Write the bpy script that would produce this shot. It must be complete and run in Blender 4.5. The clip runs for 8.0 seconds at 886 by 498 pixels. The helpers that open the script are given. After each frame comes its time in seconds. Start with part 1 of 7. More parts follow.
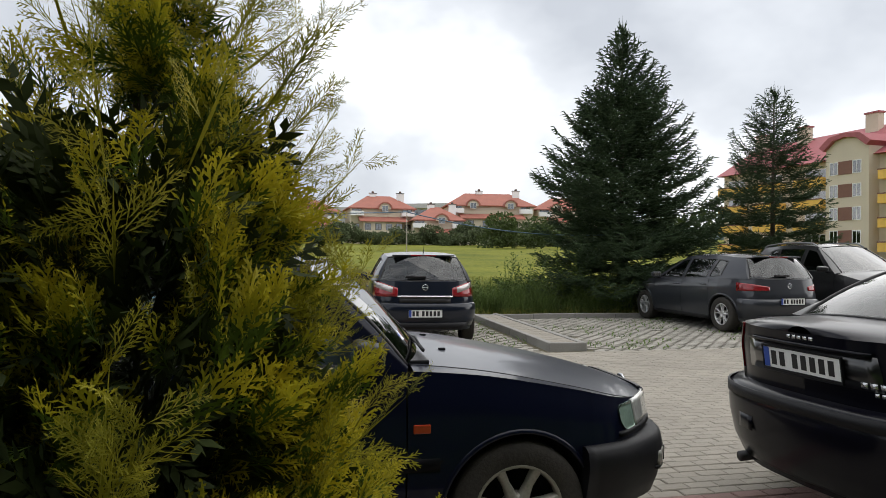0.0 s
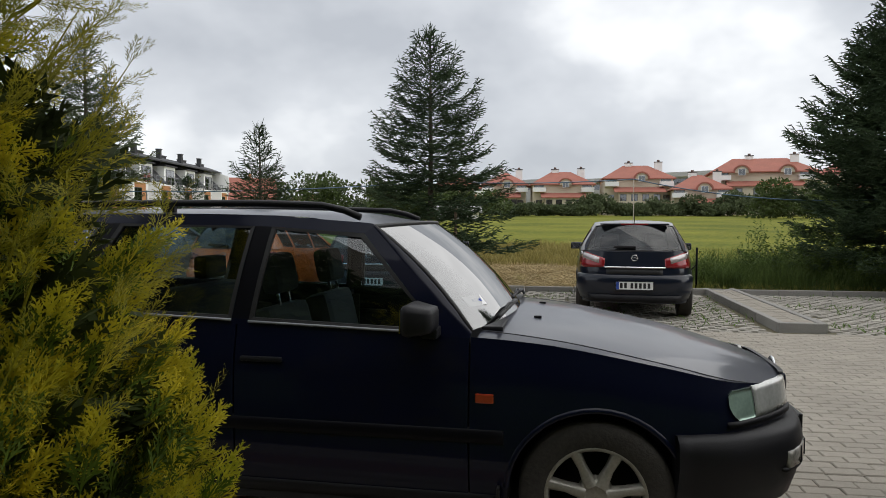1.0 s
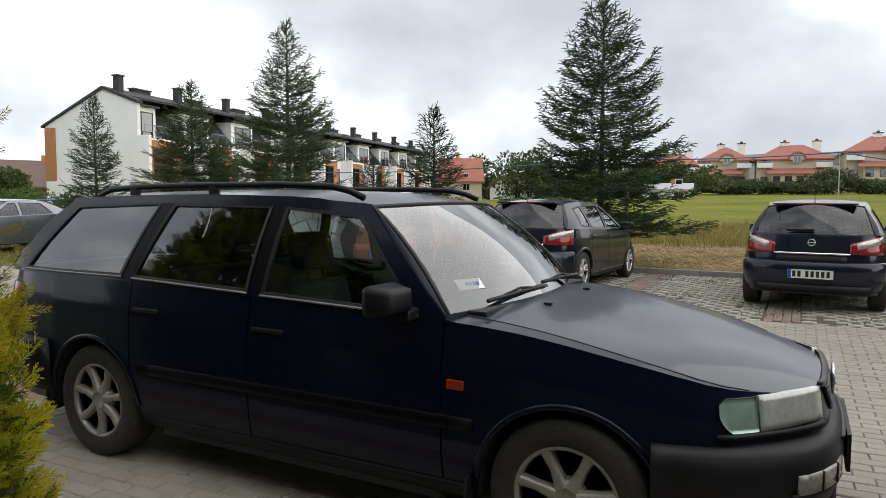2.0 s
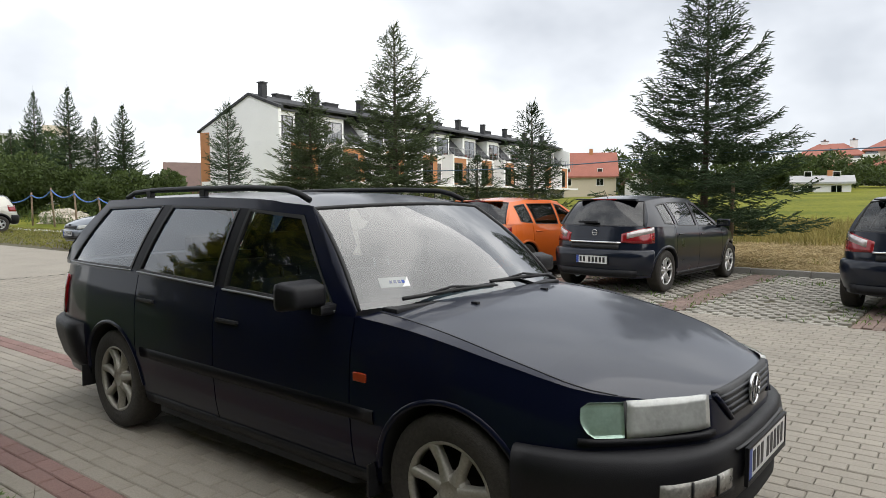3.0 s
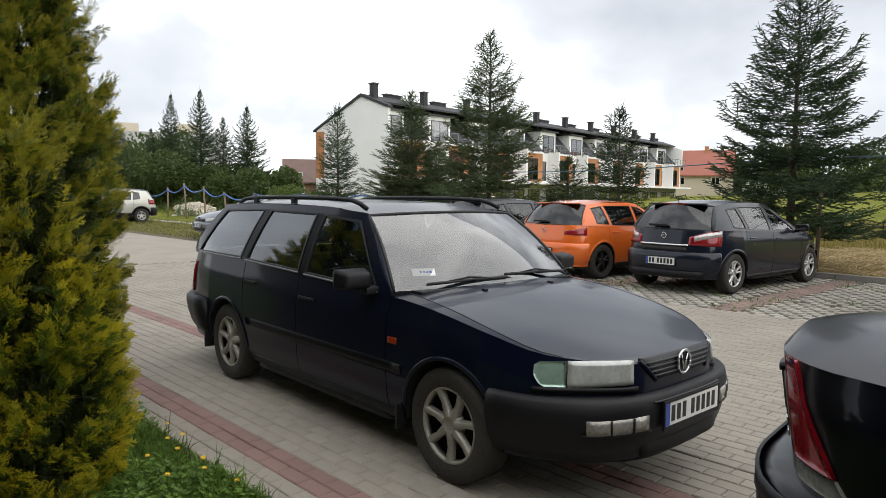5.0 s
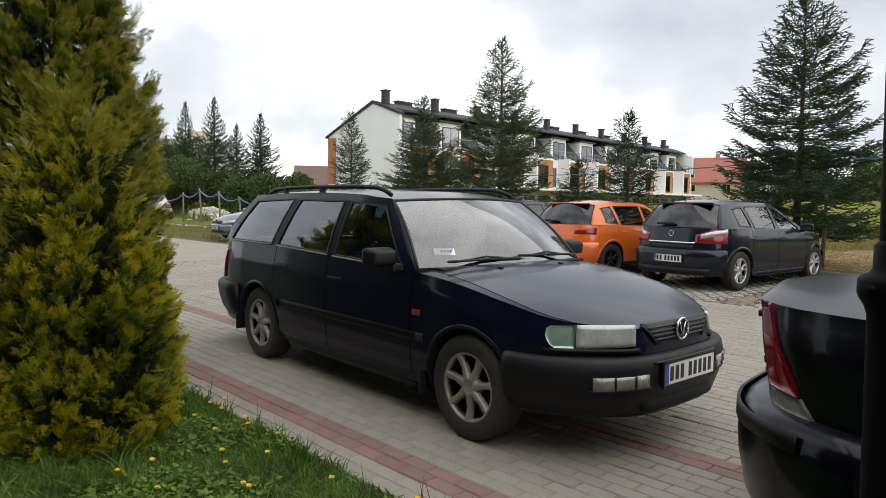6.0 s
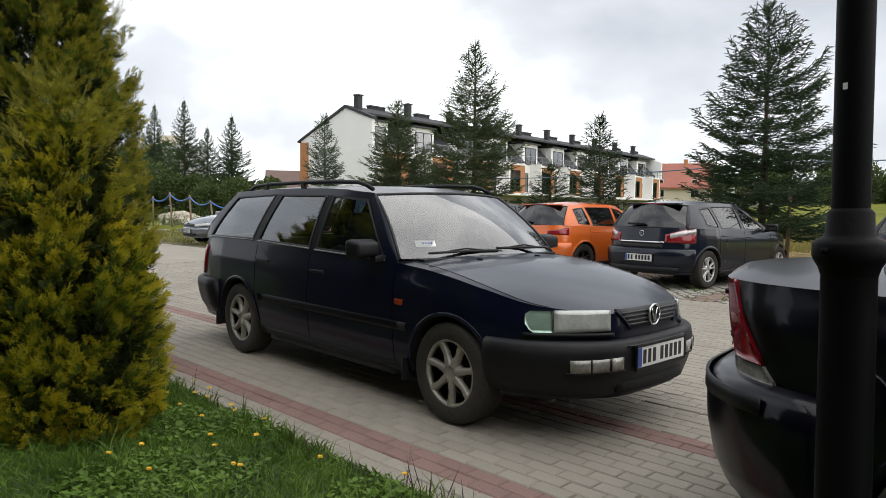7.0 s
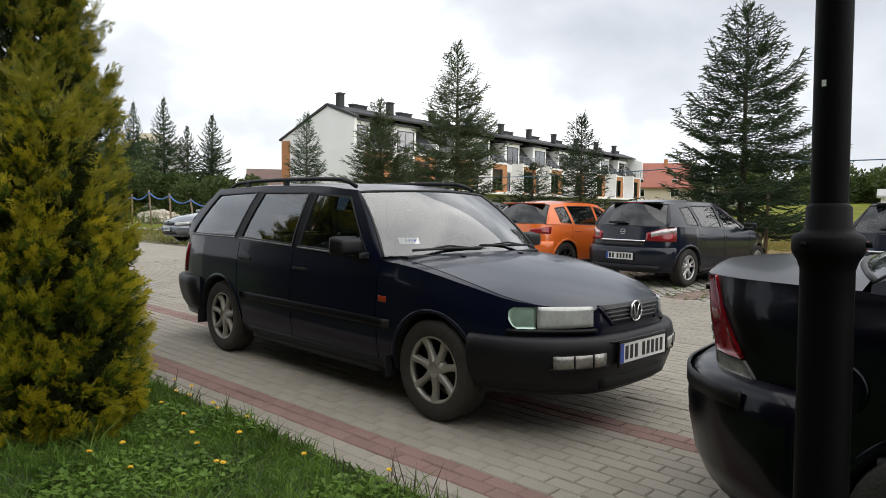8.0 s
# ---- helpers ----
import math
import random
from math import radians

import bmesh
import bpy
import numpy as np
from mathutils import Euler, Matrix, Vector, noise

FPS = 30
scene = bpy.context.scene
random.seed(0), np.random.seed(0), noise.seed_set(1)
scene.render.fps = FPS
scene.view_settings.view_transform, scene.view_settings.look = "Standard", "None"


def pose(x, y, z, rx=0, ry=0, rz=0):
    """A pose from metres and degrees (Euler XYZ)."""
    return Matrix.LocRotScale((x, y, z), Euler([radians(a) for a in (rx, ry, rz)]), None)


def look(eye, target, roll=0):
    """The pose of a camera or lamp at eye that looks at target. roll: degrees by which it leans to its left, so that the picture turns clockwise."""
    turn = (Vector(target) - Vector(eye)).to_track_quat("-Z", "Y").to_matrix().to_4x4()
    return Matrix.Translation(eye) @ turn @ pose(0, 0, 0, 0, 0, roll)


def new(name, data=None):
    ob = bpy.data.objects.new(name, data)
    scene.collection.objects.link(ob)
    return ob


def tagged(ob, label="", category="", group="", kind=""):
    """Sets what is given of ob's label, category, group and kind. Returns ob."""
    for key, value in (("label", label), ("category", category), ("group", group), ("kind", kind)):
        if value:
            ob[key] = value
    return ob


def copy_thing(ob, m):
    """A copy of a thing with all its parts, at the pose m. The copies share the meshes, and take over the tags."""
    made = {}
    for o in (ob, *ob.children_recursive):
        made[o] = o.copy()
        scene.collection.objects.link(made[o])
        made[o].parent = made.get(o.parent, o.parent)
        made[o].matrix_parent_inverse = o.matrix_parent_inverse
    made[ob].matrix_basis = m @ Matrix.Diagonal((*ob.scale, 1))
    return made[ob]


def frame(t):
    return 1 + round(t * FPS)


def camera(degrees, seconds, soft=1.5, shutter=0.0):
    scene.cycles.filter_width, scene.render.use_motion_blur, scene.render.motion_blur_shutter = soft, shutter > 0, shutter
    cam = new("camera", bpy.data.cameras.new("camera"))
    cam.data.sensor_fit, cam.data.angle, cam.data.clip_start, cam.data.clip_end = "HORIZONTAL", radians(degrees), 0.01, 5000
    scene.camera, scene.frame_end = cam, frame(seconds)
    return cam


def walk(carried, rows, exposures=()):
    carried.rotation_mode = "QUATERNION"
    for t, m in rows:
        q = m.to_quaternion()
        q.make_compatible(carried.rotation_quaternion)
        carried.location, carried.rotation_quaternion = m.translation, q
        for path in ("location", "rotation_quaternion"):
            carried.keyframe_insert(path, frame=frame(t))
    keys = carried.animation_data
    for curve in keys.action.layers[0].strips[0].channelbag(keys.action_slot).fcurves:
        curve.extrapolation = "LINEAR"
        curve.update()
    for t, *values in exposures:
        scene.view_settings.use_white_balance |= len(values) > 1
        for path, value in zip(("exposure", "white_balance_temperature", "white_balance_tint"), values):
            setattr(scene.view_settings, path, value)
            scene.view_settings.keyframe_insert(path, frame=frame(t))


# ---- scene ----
cam = camera(66.1, 8.0, soft=0.75)
PATH = [
    (0, (-0.902, -2.834, 1.42), (-0.522, -0.87, 1.435), 0.6),
    (0.5, (-0.556, -2.757, 1.376), (-0.417, -0.762, 1.375), 0.3),
    (1, (-0.117, -2.675, 1.373), (-0.478, -0.709, 1.302), 0.2),
    (1.5, (0.296, -2.46, 1.369), (-0.32, -0.561, 1.256), 0.3),
    (2, (0.726, -2.322, 1.386), (-0.205, -0.557, 1.25), 0.3),
    (2.2, (0.908, -2.254, 1.386), (-0.126, -0.547, 1.266), -0.3),
    (3.3, (1.772, -1.857, 1.454), (0.454, -0.362, 1.286), 0.2),
    (3.5, (1.908, -1.853, 1.502), (0.55, -0.394, 1.33), 0.2),
    (4, (2.148, -2.01, 1.536), (0.725, -0.615, 1.367), 0.4),
    (4.5, (2.359, -2.16, 1.535), (0.897, -0.806, 1.365), 0.5),
    (6, (2.796, -2.603, 1.361), (1.288, -1.296, 1.223), 0.7),
    (6.5, (2.838, -2.703, 1.32), (1.341, -1.383, 1.194), 0.7),
    (7, (2.861, -2.734, 1.28), (1.407, -1.367, 1.159), 0.7),
    (7.5, (2.86, -2.745, 1.268), (1.43, -1.352, 1.145), 0.8),
    (8, (2.86, -2.746, 1.268), (1.442, -1.341, 1.145), 0.8),
]
walk(cam, [(t, look(eye, target, roll)) for t, eye, target, roll in PATH],
     exposures=[(0, 0.2), (1, -0.06), (1.5, 0.02), (2.2, 0.22), (3.3, 0.34), (4.5, 0.31), (6, 0.22), (8, 0.25)])

# ---- world, sun, exposure ----
SUN_EL, SUN_AZ = radians(50), radians(76)          # azimuth from +y towards +x
world = bpy.data.worlds.new("overcast_sky")
scene.world = world
world.use_nodes = True
wn, wl = world.node_tree.nodes, world.node_tree.links
wn.clear()
w_out = wn.new("ShaderNodeOutputWorld")
w_bg = wn.new("ShaderNodeBackground")
w_bg.inputs["Strength"].default_value = 0.104
w_sky = wn.new("ShaderNodeTexSky")
w_sky.sky_type = 'NISHITA'
w_sky.sun_disc = False
w_sky.sun_elevation, w_sky.sun_rotation = SUN_EL, SUN_AZ
w_co = wn.new("ShaderNodeTexCoord")
w_map = wn.new("ShaderNodeMapping")
w_map.inputs["Scale"].default_value = (2.364, 2.364, 3.751)
w_map.inputs["Location"].default_value = (-0.158, 20.143, -3.716)
w_noise = wn.new("ShaderNodeTexNoise")
w_noise.inputs["Scale"].default_value = 1.0
w_noise.inputs["Detail"].default_value = 5.0
w_noise.inputs["Roughness"].default_value = 0.5
w_ramp = wn.new("ShaderNodeValToRGB")
el = w_ramp.color_ramp.elements
el[0].position, el[0].color = 0.36, (5.6, 5.9, 6.4, 1)
el[1].position, el[1].color = 0.60, (11.0, 11.2, 11.4, 1)
mid = el.new(0.50)
mid.color = (7.6, 7.9, 8.35, 1)
w_mix = wn.new("ShaderNodeMix")
w_mix.data_type = 'RGBA'
w_mix.inputs["Factor"].default_value = 0.93
wl.new(w_co.outputs["Generated"], w_map.inputs["Vector"])
wl.new(w_map.outputs["Vector"], w_noise.inputs["Vector"])
wl.new(w_noise.outputs["Fac"], w_ramp.inputs["Fac"])
wl.new(w_sky.outputs["Color"], w_mix.inputs["A"])
wl.new(w_ramp.outputs["Color"], w_mix.inputs["B"])
wl.new(w_mix.outputs["Result"], w_bg.inputs["Color"])
wl.new(w_bg.outputs["Background"], w_out.inputs["Surface"])

sun = new("sun", bpy.data.lights.new("sun", 'SUN'))
sun.data.energy, sun.data.angle, sun.data.color = 1.9, radians(115), (1.0, 0.965, 0.90)
sun.matrix_world = look((0, 0, 30), (-30 * math.sin(SUN_AZ) / math.tan(SUN_EL), -30 * math.cos(SUN_AZ) / math.tan(SUN_EL), 0))

# ---- materials ----
def material(name, colour, rough=0.6, metal=0.0, vary=0.12, scale=3.0, fine=40.0, bump=0.0, bump_scale=60.0, coat=0.0,
             random_piece=0.0, second=None, spec=0.5, emit=0.0):
    """A principled material with stains at a coarse scale, grain at a fine one, and relief."""
    m = bpy.data.materials.new(name)
    m.use_nodes = True
    n, l = m.node_tree.nodes, m.node_tree.links
    p = n["Principled BSDF"]
    p.inputs["Roughness"].default_value = rough
    p.inputs["Metallic"].default_value = metal
    p.inputs["Specular IOR Level"].default_value = spec
    if coat:
        p.inputs["Coat Weight"].default_value = coat
        p.inputs["Coat Roughness"].default_value = 0.06
    co = n.new("ShaderNodeTexCoord")
    big, small = n.new("ShaderNodeTexNoise"), n.new("ShaderNodeTexNoise")
    big.inputs["Scale"].default_value, big.inputs["Detail"].default_value = scale, 5
    small.inputs["Scale"].default_value, small.inputs["Detail"].default_value = fine, 3
    l.new(co.outputs["Object"], big.inputs["Vector"])
    l.new(co.outputs["Object"], small.inputs["Vector"])
    mix = n.new("ShaderNodeMix")
    mix.data_type = 'RGBA'
    dark = [c * (1 - 1.6 * vary) for c in colour]
    light = [min(1, c * (1 + 1.6 * vary)) for c in colour]
    other = second if second else light
    mix.inputs["A"].default_value = (*dark, 1)
    mix.inputs["B"].default_value = (*other, 1)
    add = n.new("ShaderNodeMath")
    add.operation = 'MULTIPLY_ADD'
    add.inputs[1].default_value, add.inputs[2].default_value = 0.45, 0.0
    l.new(small.outputs["Fac"], add.inputs[0])
    add2 = n.new("ShaderNodeMath")
    add2.operation = 'MULTIPLY_ADD'
    add2.inputs[1].default_value = 0.55
    l.new(big.outputs["Fac"], add2.inputs[0])
    l.new(add.outputs[0], add2.inputs[2])
    spread = n.new("ShaderNodeMapRange")
    spread.inputs["From Min"].default_value, spread.inputs["From Max"].default_value = 0.3, 0.7
    l.new(add2.outputs[0], spread.inputs["Value"])
    l.new(spread.outputs["Result"], mix.inputs["Factor"])
    out = mix.outputs["Result"]
    if random_piece:
        info = n.new("ShaderNodeObjectInfo")
        geo = n.new("ShaderNodeNewGeometry")
        both = n.new("ShaderNodeMath")
        both.operation = 'ADD'
        l.new(info.outputs["Random"], both.inputs[0])
        l.new(geo.outputs["Random Per Island"], both.inputs[1])
        fr = n.new("ShaderNodeMath")
        fr.operation = 'FRACT'
        l.new(both.outputs[0], fr.inputs[0])
        mr = n.new("ShaderNodeMapRange")
        mr.inputs["To Min"].default_value, mr.inputs["To Max"].default_value = 1 - random_piece, 1 + random_piece
        l.new(fr.outputs[0], mr.inputs["Value"])
        hs = n.new("ShaderNodeHueSaturation")
        l.new(mr.outputs["Result"], hs.inputs["Value"])
        l.new(out, hs.inputs["Color"])
        out = hs.outputs["Color"]
    l.new(out, p.inputs["Base Color"])
    rr = n.new("ShaderNodeMapRange")
    rr.inputs["To Min"].default_value, rr.inputs["To Max"].default_value = max(0, rough - 0.12 * min(1, rough * 2)), min(1, rough + 0.12 * min(1, rough * 2))
    l.new(big.outputs["Fac"], rr.inputs["Value"])
    l.new(rr.outputs["Result"], p.inputs["Roughness"])
    if bump:
        bn, bt = n.new("ShaderNodeBump"), n.new("ShaderNodeTexNoise")
        bt.inputs["Scale"].default_value, bt.inputs["Detail"].default_value = bump_scale, 5
        bn.inputs["Strength"].default_value, bn.inputs["Distance"].default_value = bump, 0.02
        l.new(co.outputs["Object"], bt.inputs["Vector"])
        l.new(bt.outputs["Fac"], bn.inputs["Height"])
        l.new(bn.outputs["Normal"], p.inputs["Normal"])
    if emit:
        p.inputs["Emission Color"].default_value = (*colour, 1)
        p.inputs["Emission Strength"].default_value = emit
    return m


def leaf_material(name, colour, second, rough=0.6, through_light=0.25, piece=0.12):
    """Foliage: colour varies from clump to clump, and some light comes through."""
    m = material(name, colour, rough, vary=0.3, scale=2.2, fine=14, second=second, random_piece=piece, spec=0.25)
    n, l = m.node_tree.nodes, m.node_tree.links
    p, o = n["Principled BSDF"], n["Material Output"]
    tr, mx = n.new("ShaderNodeBsdfTranslucent"), n.new("ShaderNodeMixShader")
    mx.inputs["Fac"].default_value = through_light
    l.new(p.inputs["Base Color"].links[0].from_socket, tr.inputs["Color"])
    l.new(p.outputs["BSDF"], mx.inputs[1])
    l.new(tr.outputs["BSDF"], mx.inputs[2])
    l.new(mx.outputs["Shader"], o.inputs["Surface"])
    return m


def glass(name, tint, gloss=1.0, rough=0.0, shine=1.0):
    """A thin tinted pane: it lets light through and mirrors by Fresnel."""
    m = bpy.data.materials.new(name)
    m.use_nodes = True
    n, l = m.node_tree.nodes, m.node_tree.links
    n.remove(n["Principled BSDF"])
    t, g, f, mx = n.new("ShaderNodeBsdfTransparent"), n.new("ShaderNodeBsdfGlossy"), n.new("ShaderNodeFresnel"), n.new("ShaderNodeMixShader")
    t.inputs["Color"].default_value = (*tint, 1)
    g.inputs["Roughness"].default_value = rough
    g.inputs["Color"].default_value = (shine, shine, shine, 1)
    f.inputs["IOR"].default_value = 1.5
    mul = n.new("ShaderNodeMath")
    mul.operation = 'MULTIPLY_ADD'
    mul.inputs[1].default_value, mul.inputs[2].default_value = 1.15 * gloss, 0.03 * gloss
    l.new(f.outputs["Fac"], mul.inputs[0])
    l.new(mul.outputs[0], mx.inputs["Fac"])
    l.new(t.outputs["BSDF"], mx.inputs[1])
    l.new(g.outputs["BSDF"], mx.inputs[2])
    l.new(mx.outputs["Shader"], n["Material Output"].inputs["Surface"])
    return m


def paint(name, colour, metal=0.35, coat=1.0, rough=0.35, dust=0.06, spec=0.5):
    """Car paint under a clear coat, with a film of dust."""
    return material(name, colour, rough, metal, vary=0.1, scale=1.6, fine=180, coat=coat, bump=0.006, bump_scale=2.5,
                    second=[c + dust * 0.12 for c in colour], spec=spec)


M = {
    "paver": material("grey_concrete_paver", (0.30, 0.272, 0.228), 0.85, vary=0.12, scale=1.2, fine=90, bump=0.35, bump_scale=220, random_piece=0.06),
    "paver_red": material("red_concrete_paver", (0.24, 0.148, 0.13), 0.85, vary=0.14, scale=1.2, fine=90, bump=0.35, bump_scale=220, random_piece=0.08),
    "joint": material("sandy_joint", (0.12, 0.108, 0.09), 0.95, vary=0.25, scale=4, fine=120, bump=0.5, bump_scale=200),
    "kerb": material("kerb_concrete", (0.27, 0.26, 0.24), 0.9, vary=0.15, scale=2, fine=80, bump=0.4, bump_scale=120, random_piece=0.06),
    "lattice": material("lattice_paver_concrete", (0.34, 0.32, 0.28), 0.9, vary=0.15, scale=1.5, fine=80, bump=0.4, bump_scale=160, random_piece=0.14),
    "soil": material("mossy_soil", (0.11, 0.115, 0.05), 0.95, vary=0.4, scale=0.9, fine=40, bump=0.8, bump_scale=60, second=(0.16, 0.135, 0.08)),
    "turf": material("turf_ground", (0.045, 0.075, 0.018), 0.95, vary=0.35, scale=2, fine=60, bump=0.8, bump_scale=90),
    "meadow": material("meadow_grass", (0.125, 0.185, 0.018), 0.95, vary=0.35, scale=0.11, fine=3.0, bump=1.0, bump_scale=14, second=(0.25, 0.245, 0.04), spec=0.08),
    "straw": leaf_material("dry_straw", (0.50, 0.39, 0.20), (0.60, 0.48, 0.27), 0.8, 0.15),
    "blade": leaf_material("grass_blade", (0.06, 0.14, 0.02), (0.19, 0.31, 0.05), 0.5, 0.3),
    "blade_field": leaf_material("field_grass_blade", (0.18, 0.215, 0.04), (0.32, 0.295, 0.08), 0.65, 0.3),
    "blade_gold": leaf_material("yellowing_grass_blade", (0.24, 0.22, 0.06), (0.42, 0.34, 0.12), 0.65, 0.3),
    "weed": leaf_material("weed_leaf", (0.075, 0.13, 0.03), (0.15, 0.21, 0.055), 0.6, 0.35),
    "petal": material("yellow_petal", (0.75, 0.48, 0.02), 0.6, vary=0.1),
    "paver_divider": material("brownish_red_paver", (0.215, 0.155, 0.13), 0.88, vary=0.2, scale=1.2, fine=90, bump=0.35, bump_scale=220, random_piece=0.14),
    "thuja": leaf_material("golden_thuja_leaf", (0.20, 0.30, 0.022), (0.70, 0.56, 0.034), 0.5, 0.4),
    "thuja_dark": leaf_material("inner_shade_thuja_leaf", (0.02, 0.034, 0.008), (0.045, 0.06, 0.012), 0.65, 0.1),
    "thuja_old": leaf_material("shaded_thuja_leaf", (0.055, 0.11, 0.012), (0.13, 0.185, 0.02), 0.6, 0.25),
    "thuja_green": leaf_material("green_thuja_leaf", (0.17, 0.21, 0.022), (0.44, 0.38, 0.04), 0.55, 0.4),
    "needle": leaf_material("spruce_needle", (0.042, 0.08, 0.04), (0.10, 0.15, 0.07), 0.55, 0.12),
    "needle_light": leaf_material("young_spruce_needle", (0.08, 0.125, 0.058), (0.17, 0.215, 0.10), 0.55, 0.15),
    "bark": material("bark", (0.085, 0.065, 0.05), 0.9, vary=0.3, scale=6, fine=60, bump=0.9, bump_scale=40),
    "leaf": leaf_material("broad_leaf", (0.05, 0.085, 0.025), (0.11, 0.15, 0.045), 0.6, 0.25),
    "far_leaf": leaf_material("far_leaf", (0.075, 0.11, 0.05), (0.14, 0.17, 0.08), 0.7, 0.2),
    "post_black": material("black_lamp_post_paint", (0.0022, 0.0022, 0.0026), 0.55, spec=0.1, vary=0.2, fine=120, bump=0.06, bump_scale=60),
    "tyre": material("tyre_rubber", (0.02, 0.018, 0.016), 0.85, vary=0.2, fine=60, bump=0.25, bump_scale=90, second=(0.05, 0.044, 0.036)),
    "alloy": material("dusty_alloy", (0.33, 0.315, 0.275), 0.48, 0.5, vary=0.15, scale=8, fine=90),
    "alloy_bright": material("bright_alloy", (0.62, 0.62, 0.62), 0.3, 0.8, vary=0.08, scale=8),
    "alloy_black": material("black_alloy", (0.02, 0.02, 0.02), 0.3, 0.4, vary=0.1),
    "brake": material("brake_disc_dirty", (0.03, 0.028, 0.026), 0.7, 0.4, vary=0.2),
    "plastic": material("faded_black_plastic", (0.0075, 0.0075, 0.0095), 0.5, spec=0.3, vary=0.15, scale=5, fine=120, bump=0.1, bump_scale=300),
    "grille_grey": material("grey_grille_plastic", (0.035, 0.037, 0.042), 0.45, spec=0.4, vary=0.12, scale=6, fine=90),
    "rubber": material("window_rubber", (0.01, 0.01, 0.011), 0.5, vary=0.15),
    "under": material("underbody", (0.008, 0.008, 0.008), 0.9, vary=0.2),
    "cloth": material("seat_cloth", (0.03, 0.031, 0.034), 0.95, vary=0.2, fine=200),
    "chrome": material("chrome_trim", (0.75, 0.75, 0.76), 0.12, 1.0, vary=0.03),
    "badge": material("badge_metal", (0.62, 0.63, 0.64), 0.25, 0.9, vary=0.04),
    "plate": material("plate_white", (0.78, 0.78, 0.76), 0.45, vary=0.04, fine=60),
    "plate_blue": material("plate_blue", (0.03, 0.08, 0.38), 0.45, vary=0.05),
    "ink": material("plate_black_ink", (0.015, 0.015, 0.015), 0.5, vary=0.05),
    "lamp_clear": material("headlight_reflector", (0.46, 0.47, 0.45), 0.22, 0.3, vary=0.12, scale=16, fine=60, bump=0.45, bump_scale=3.5, coat=0.8),
    "lamp_turn": material("clear_turn_lens", (0.36, 0.50, 0.42), 0.18, 0.5, vary=0.10, scale=14, fine=70, bump=0.06, bump_scale=30, coat=0.35),
    "lamp_fog": material("hazy_fog_lens", (0.32, 0.31, 0.28), 0.25, 0.3, vary=0.25, scale=20, fine=70, bump=0.12, bump_scale=40, coat=0.25),
    "lamp_red": material("red_lamp_lens", (0.24, 0.007, 0.012), 0.15, 0.1, vary=0.25, scale=10, fine=60, coat=0.6),
    "lamp_orange": material("orange_lamp_lens", (0.30, 0.035, 0.012), 0.2, vary=0.1, coat=1.0),
    "lamp_smoke": material("clear_rear_lens", (0.55, 0.50, 0.50), 0.15, 0.4, vary=0.2, scale=14, coat=1.0),
    "sticker": material("paper_sticker", (0.8, 0.8, 0.8), 0.6, vary=0.03),
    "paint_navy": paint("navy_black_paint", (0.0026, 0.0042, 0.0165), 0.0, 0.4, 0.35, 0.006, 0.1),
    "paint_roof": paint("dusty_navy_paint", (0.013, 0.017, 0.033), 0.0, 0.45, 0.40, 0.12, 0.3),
    "paint_volvo": paint("dark_violet_navy_paint", (0.0016, 0.0016, 0.006), 0.15, 0.3, 0.3, 0.008, 0.15),
    "paint_slate": paint("slate_blue_metallic_paint", (0.005, 0.0085, 0.019), 0.0, 0.7, 0.3, 0.02, 0.15),
    "paint_grey": paint("graphite_metallic_paint", (0.030, 0.033, 0.042), 0.2, 0.8, 0.32, 0.05, 0.25),
    "paint_orange": paint("orange_paint", (0.82, 0.16, 0.015), 0.1, 1.0, 0.35),
    "paint_silver": paint("silver_blue_paint", (0.20, 0.22, 0.25), 0.7, 1.0, 0.3),
    "paint_beige": paint("light_beige_paint", (0.55, 0.54, 0.48), 0.3, 1.0, 0.3),
    "paint_black": paint("black_paint", (0.008, 0.008, 0.01), 0.2, 1.0, 0.3),
    "glass_car": glass("car_side_glass", (0.34, 0.41, 0.42), 1.0),
    "glass_estate": glass("estate_side_glass", (0.52, 0.68, 0.74), 1.5),
    "glass_dark": glass("privacy_glass", (0.07, 0.08, 0.085), 1.0),
    "glass_screen": glass("windscreen_glass", (0.55, 0.61, 0.61), 4.4, shine=0.42),
    "glass_house": glass("house_window_glass", (0.3, 0.35, 0.38), 2.4),
    "render_white": material("white_render", (0.86, 0.86, 0.85), 0.9, vary=0.03, scale=0.4, fine=8, bump=0.1, bump_scale=60),
    "render_orange": material("orange_clinker", (0.46, 0.21, 0.09), 0.85, vary=0.12, scale=1.0, fine=14),
    "render_cream": material("cream_render", (0.58, 0.51, 0.40), 0.9, vary=0.05, scale=0.4, fine=8),
    "render_yellow": material("yellow_balcony", (0.75, 0.47, 0.10), 0.8, vary=0.06),
    "roof_dark": material("anthracite_roof", (0.035, 0.036, 0.04), 0.7, vary=0.12, scale=0.6, fine=6),
    "roof_red": material("red_roof_tile", (0.34, 0.125, 0.09), 0.8, vary=0.12, scale=0.6, fine=5, bump=0.4, bump_scale=8),
    "roof_crimson": material("crimson_roof", (0.34, 0.10, 0.11), 0.75, vary=0.1, scale=0.5, fine=5),
    "roof_brown": material("brown_roof", (0.16, 0.105, 0.09), 0.8, vary=0.12, scale=0.6, fine=6),
    "stucco_grey": material("grey_stucco", (0.42, 0.42, 0.42), 0.9, vary=0.05),
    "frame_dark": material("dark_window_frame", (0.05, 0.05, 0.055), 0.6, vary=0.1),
    "frame_white": material("white_window_frame", (0.75, 0.75, 0.74), 0.5, vary=0.04),
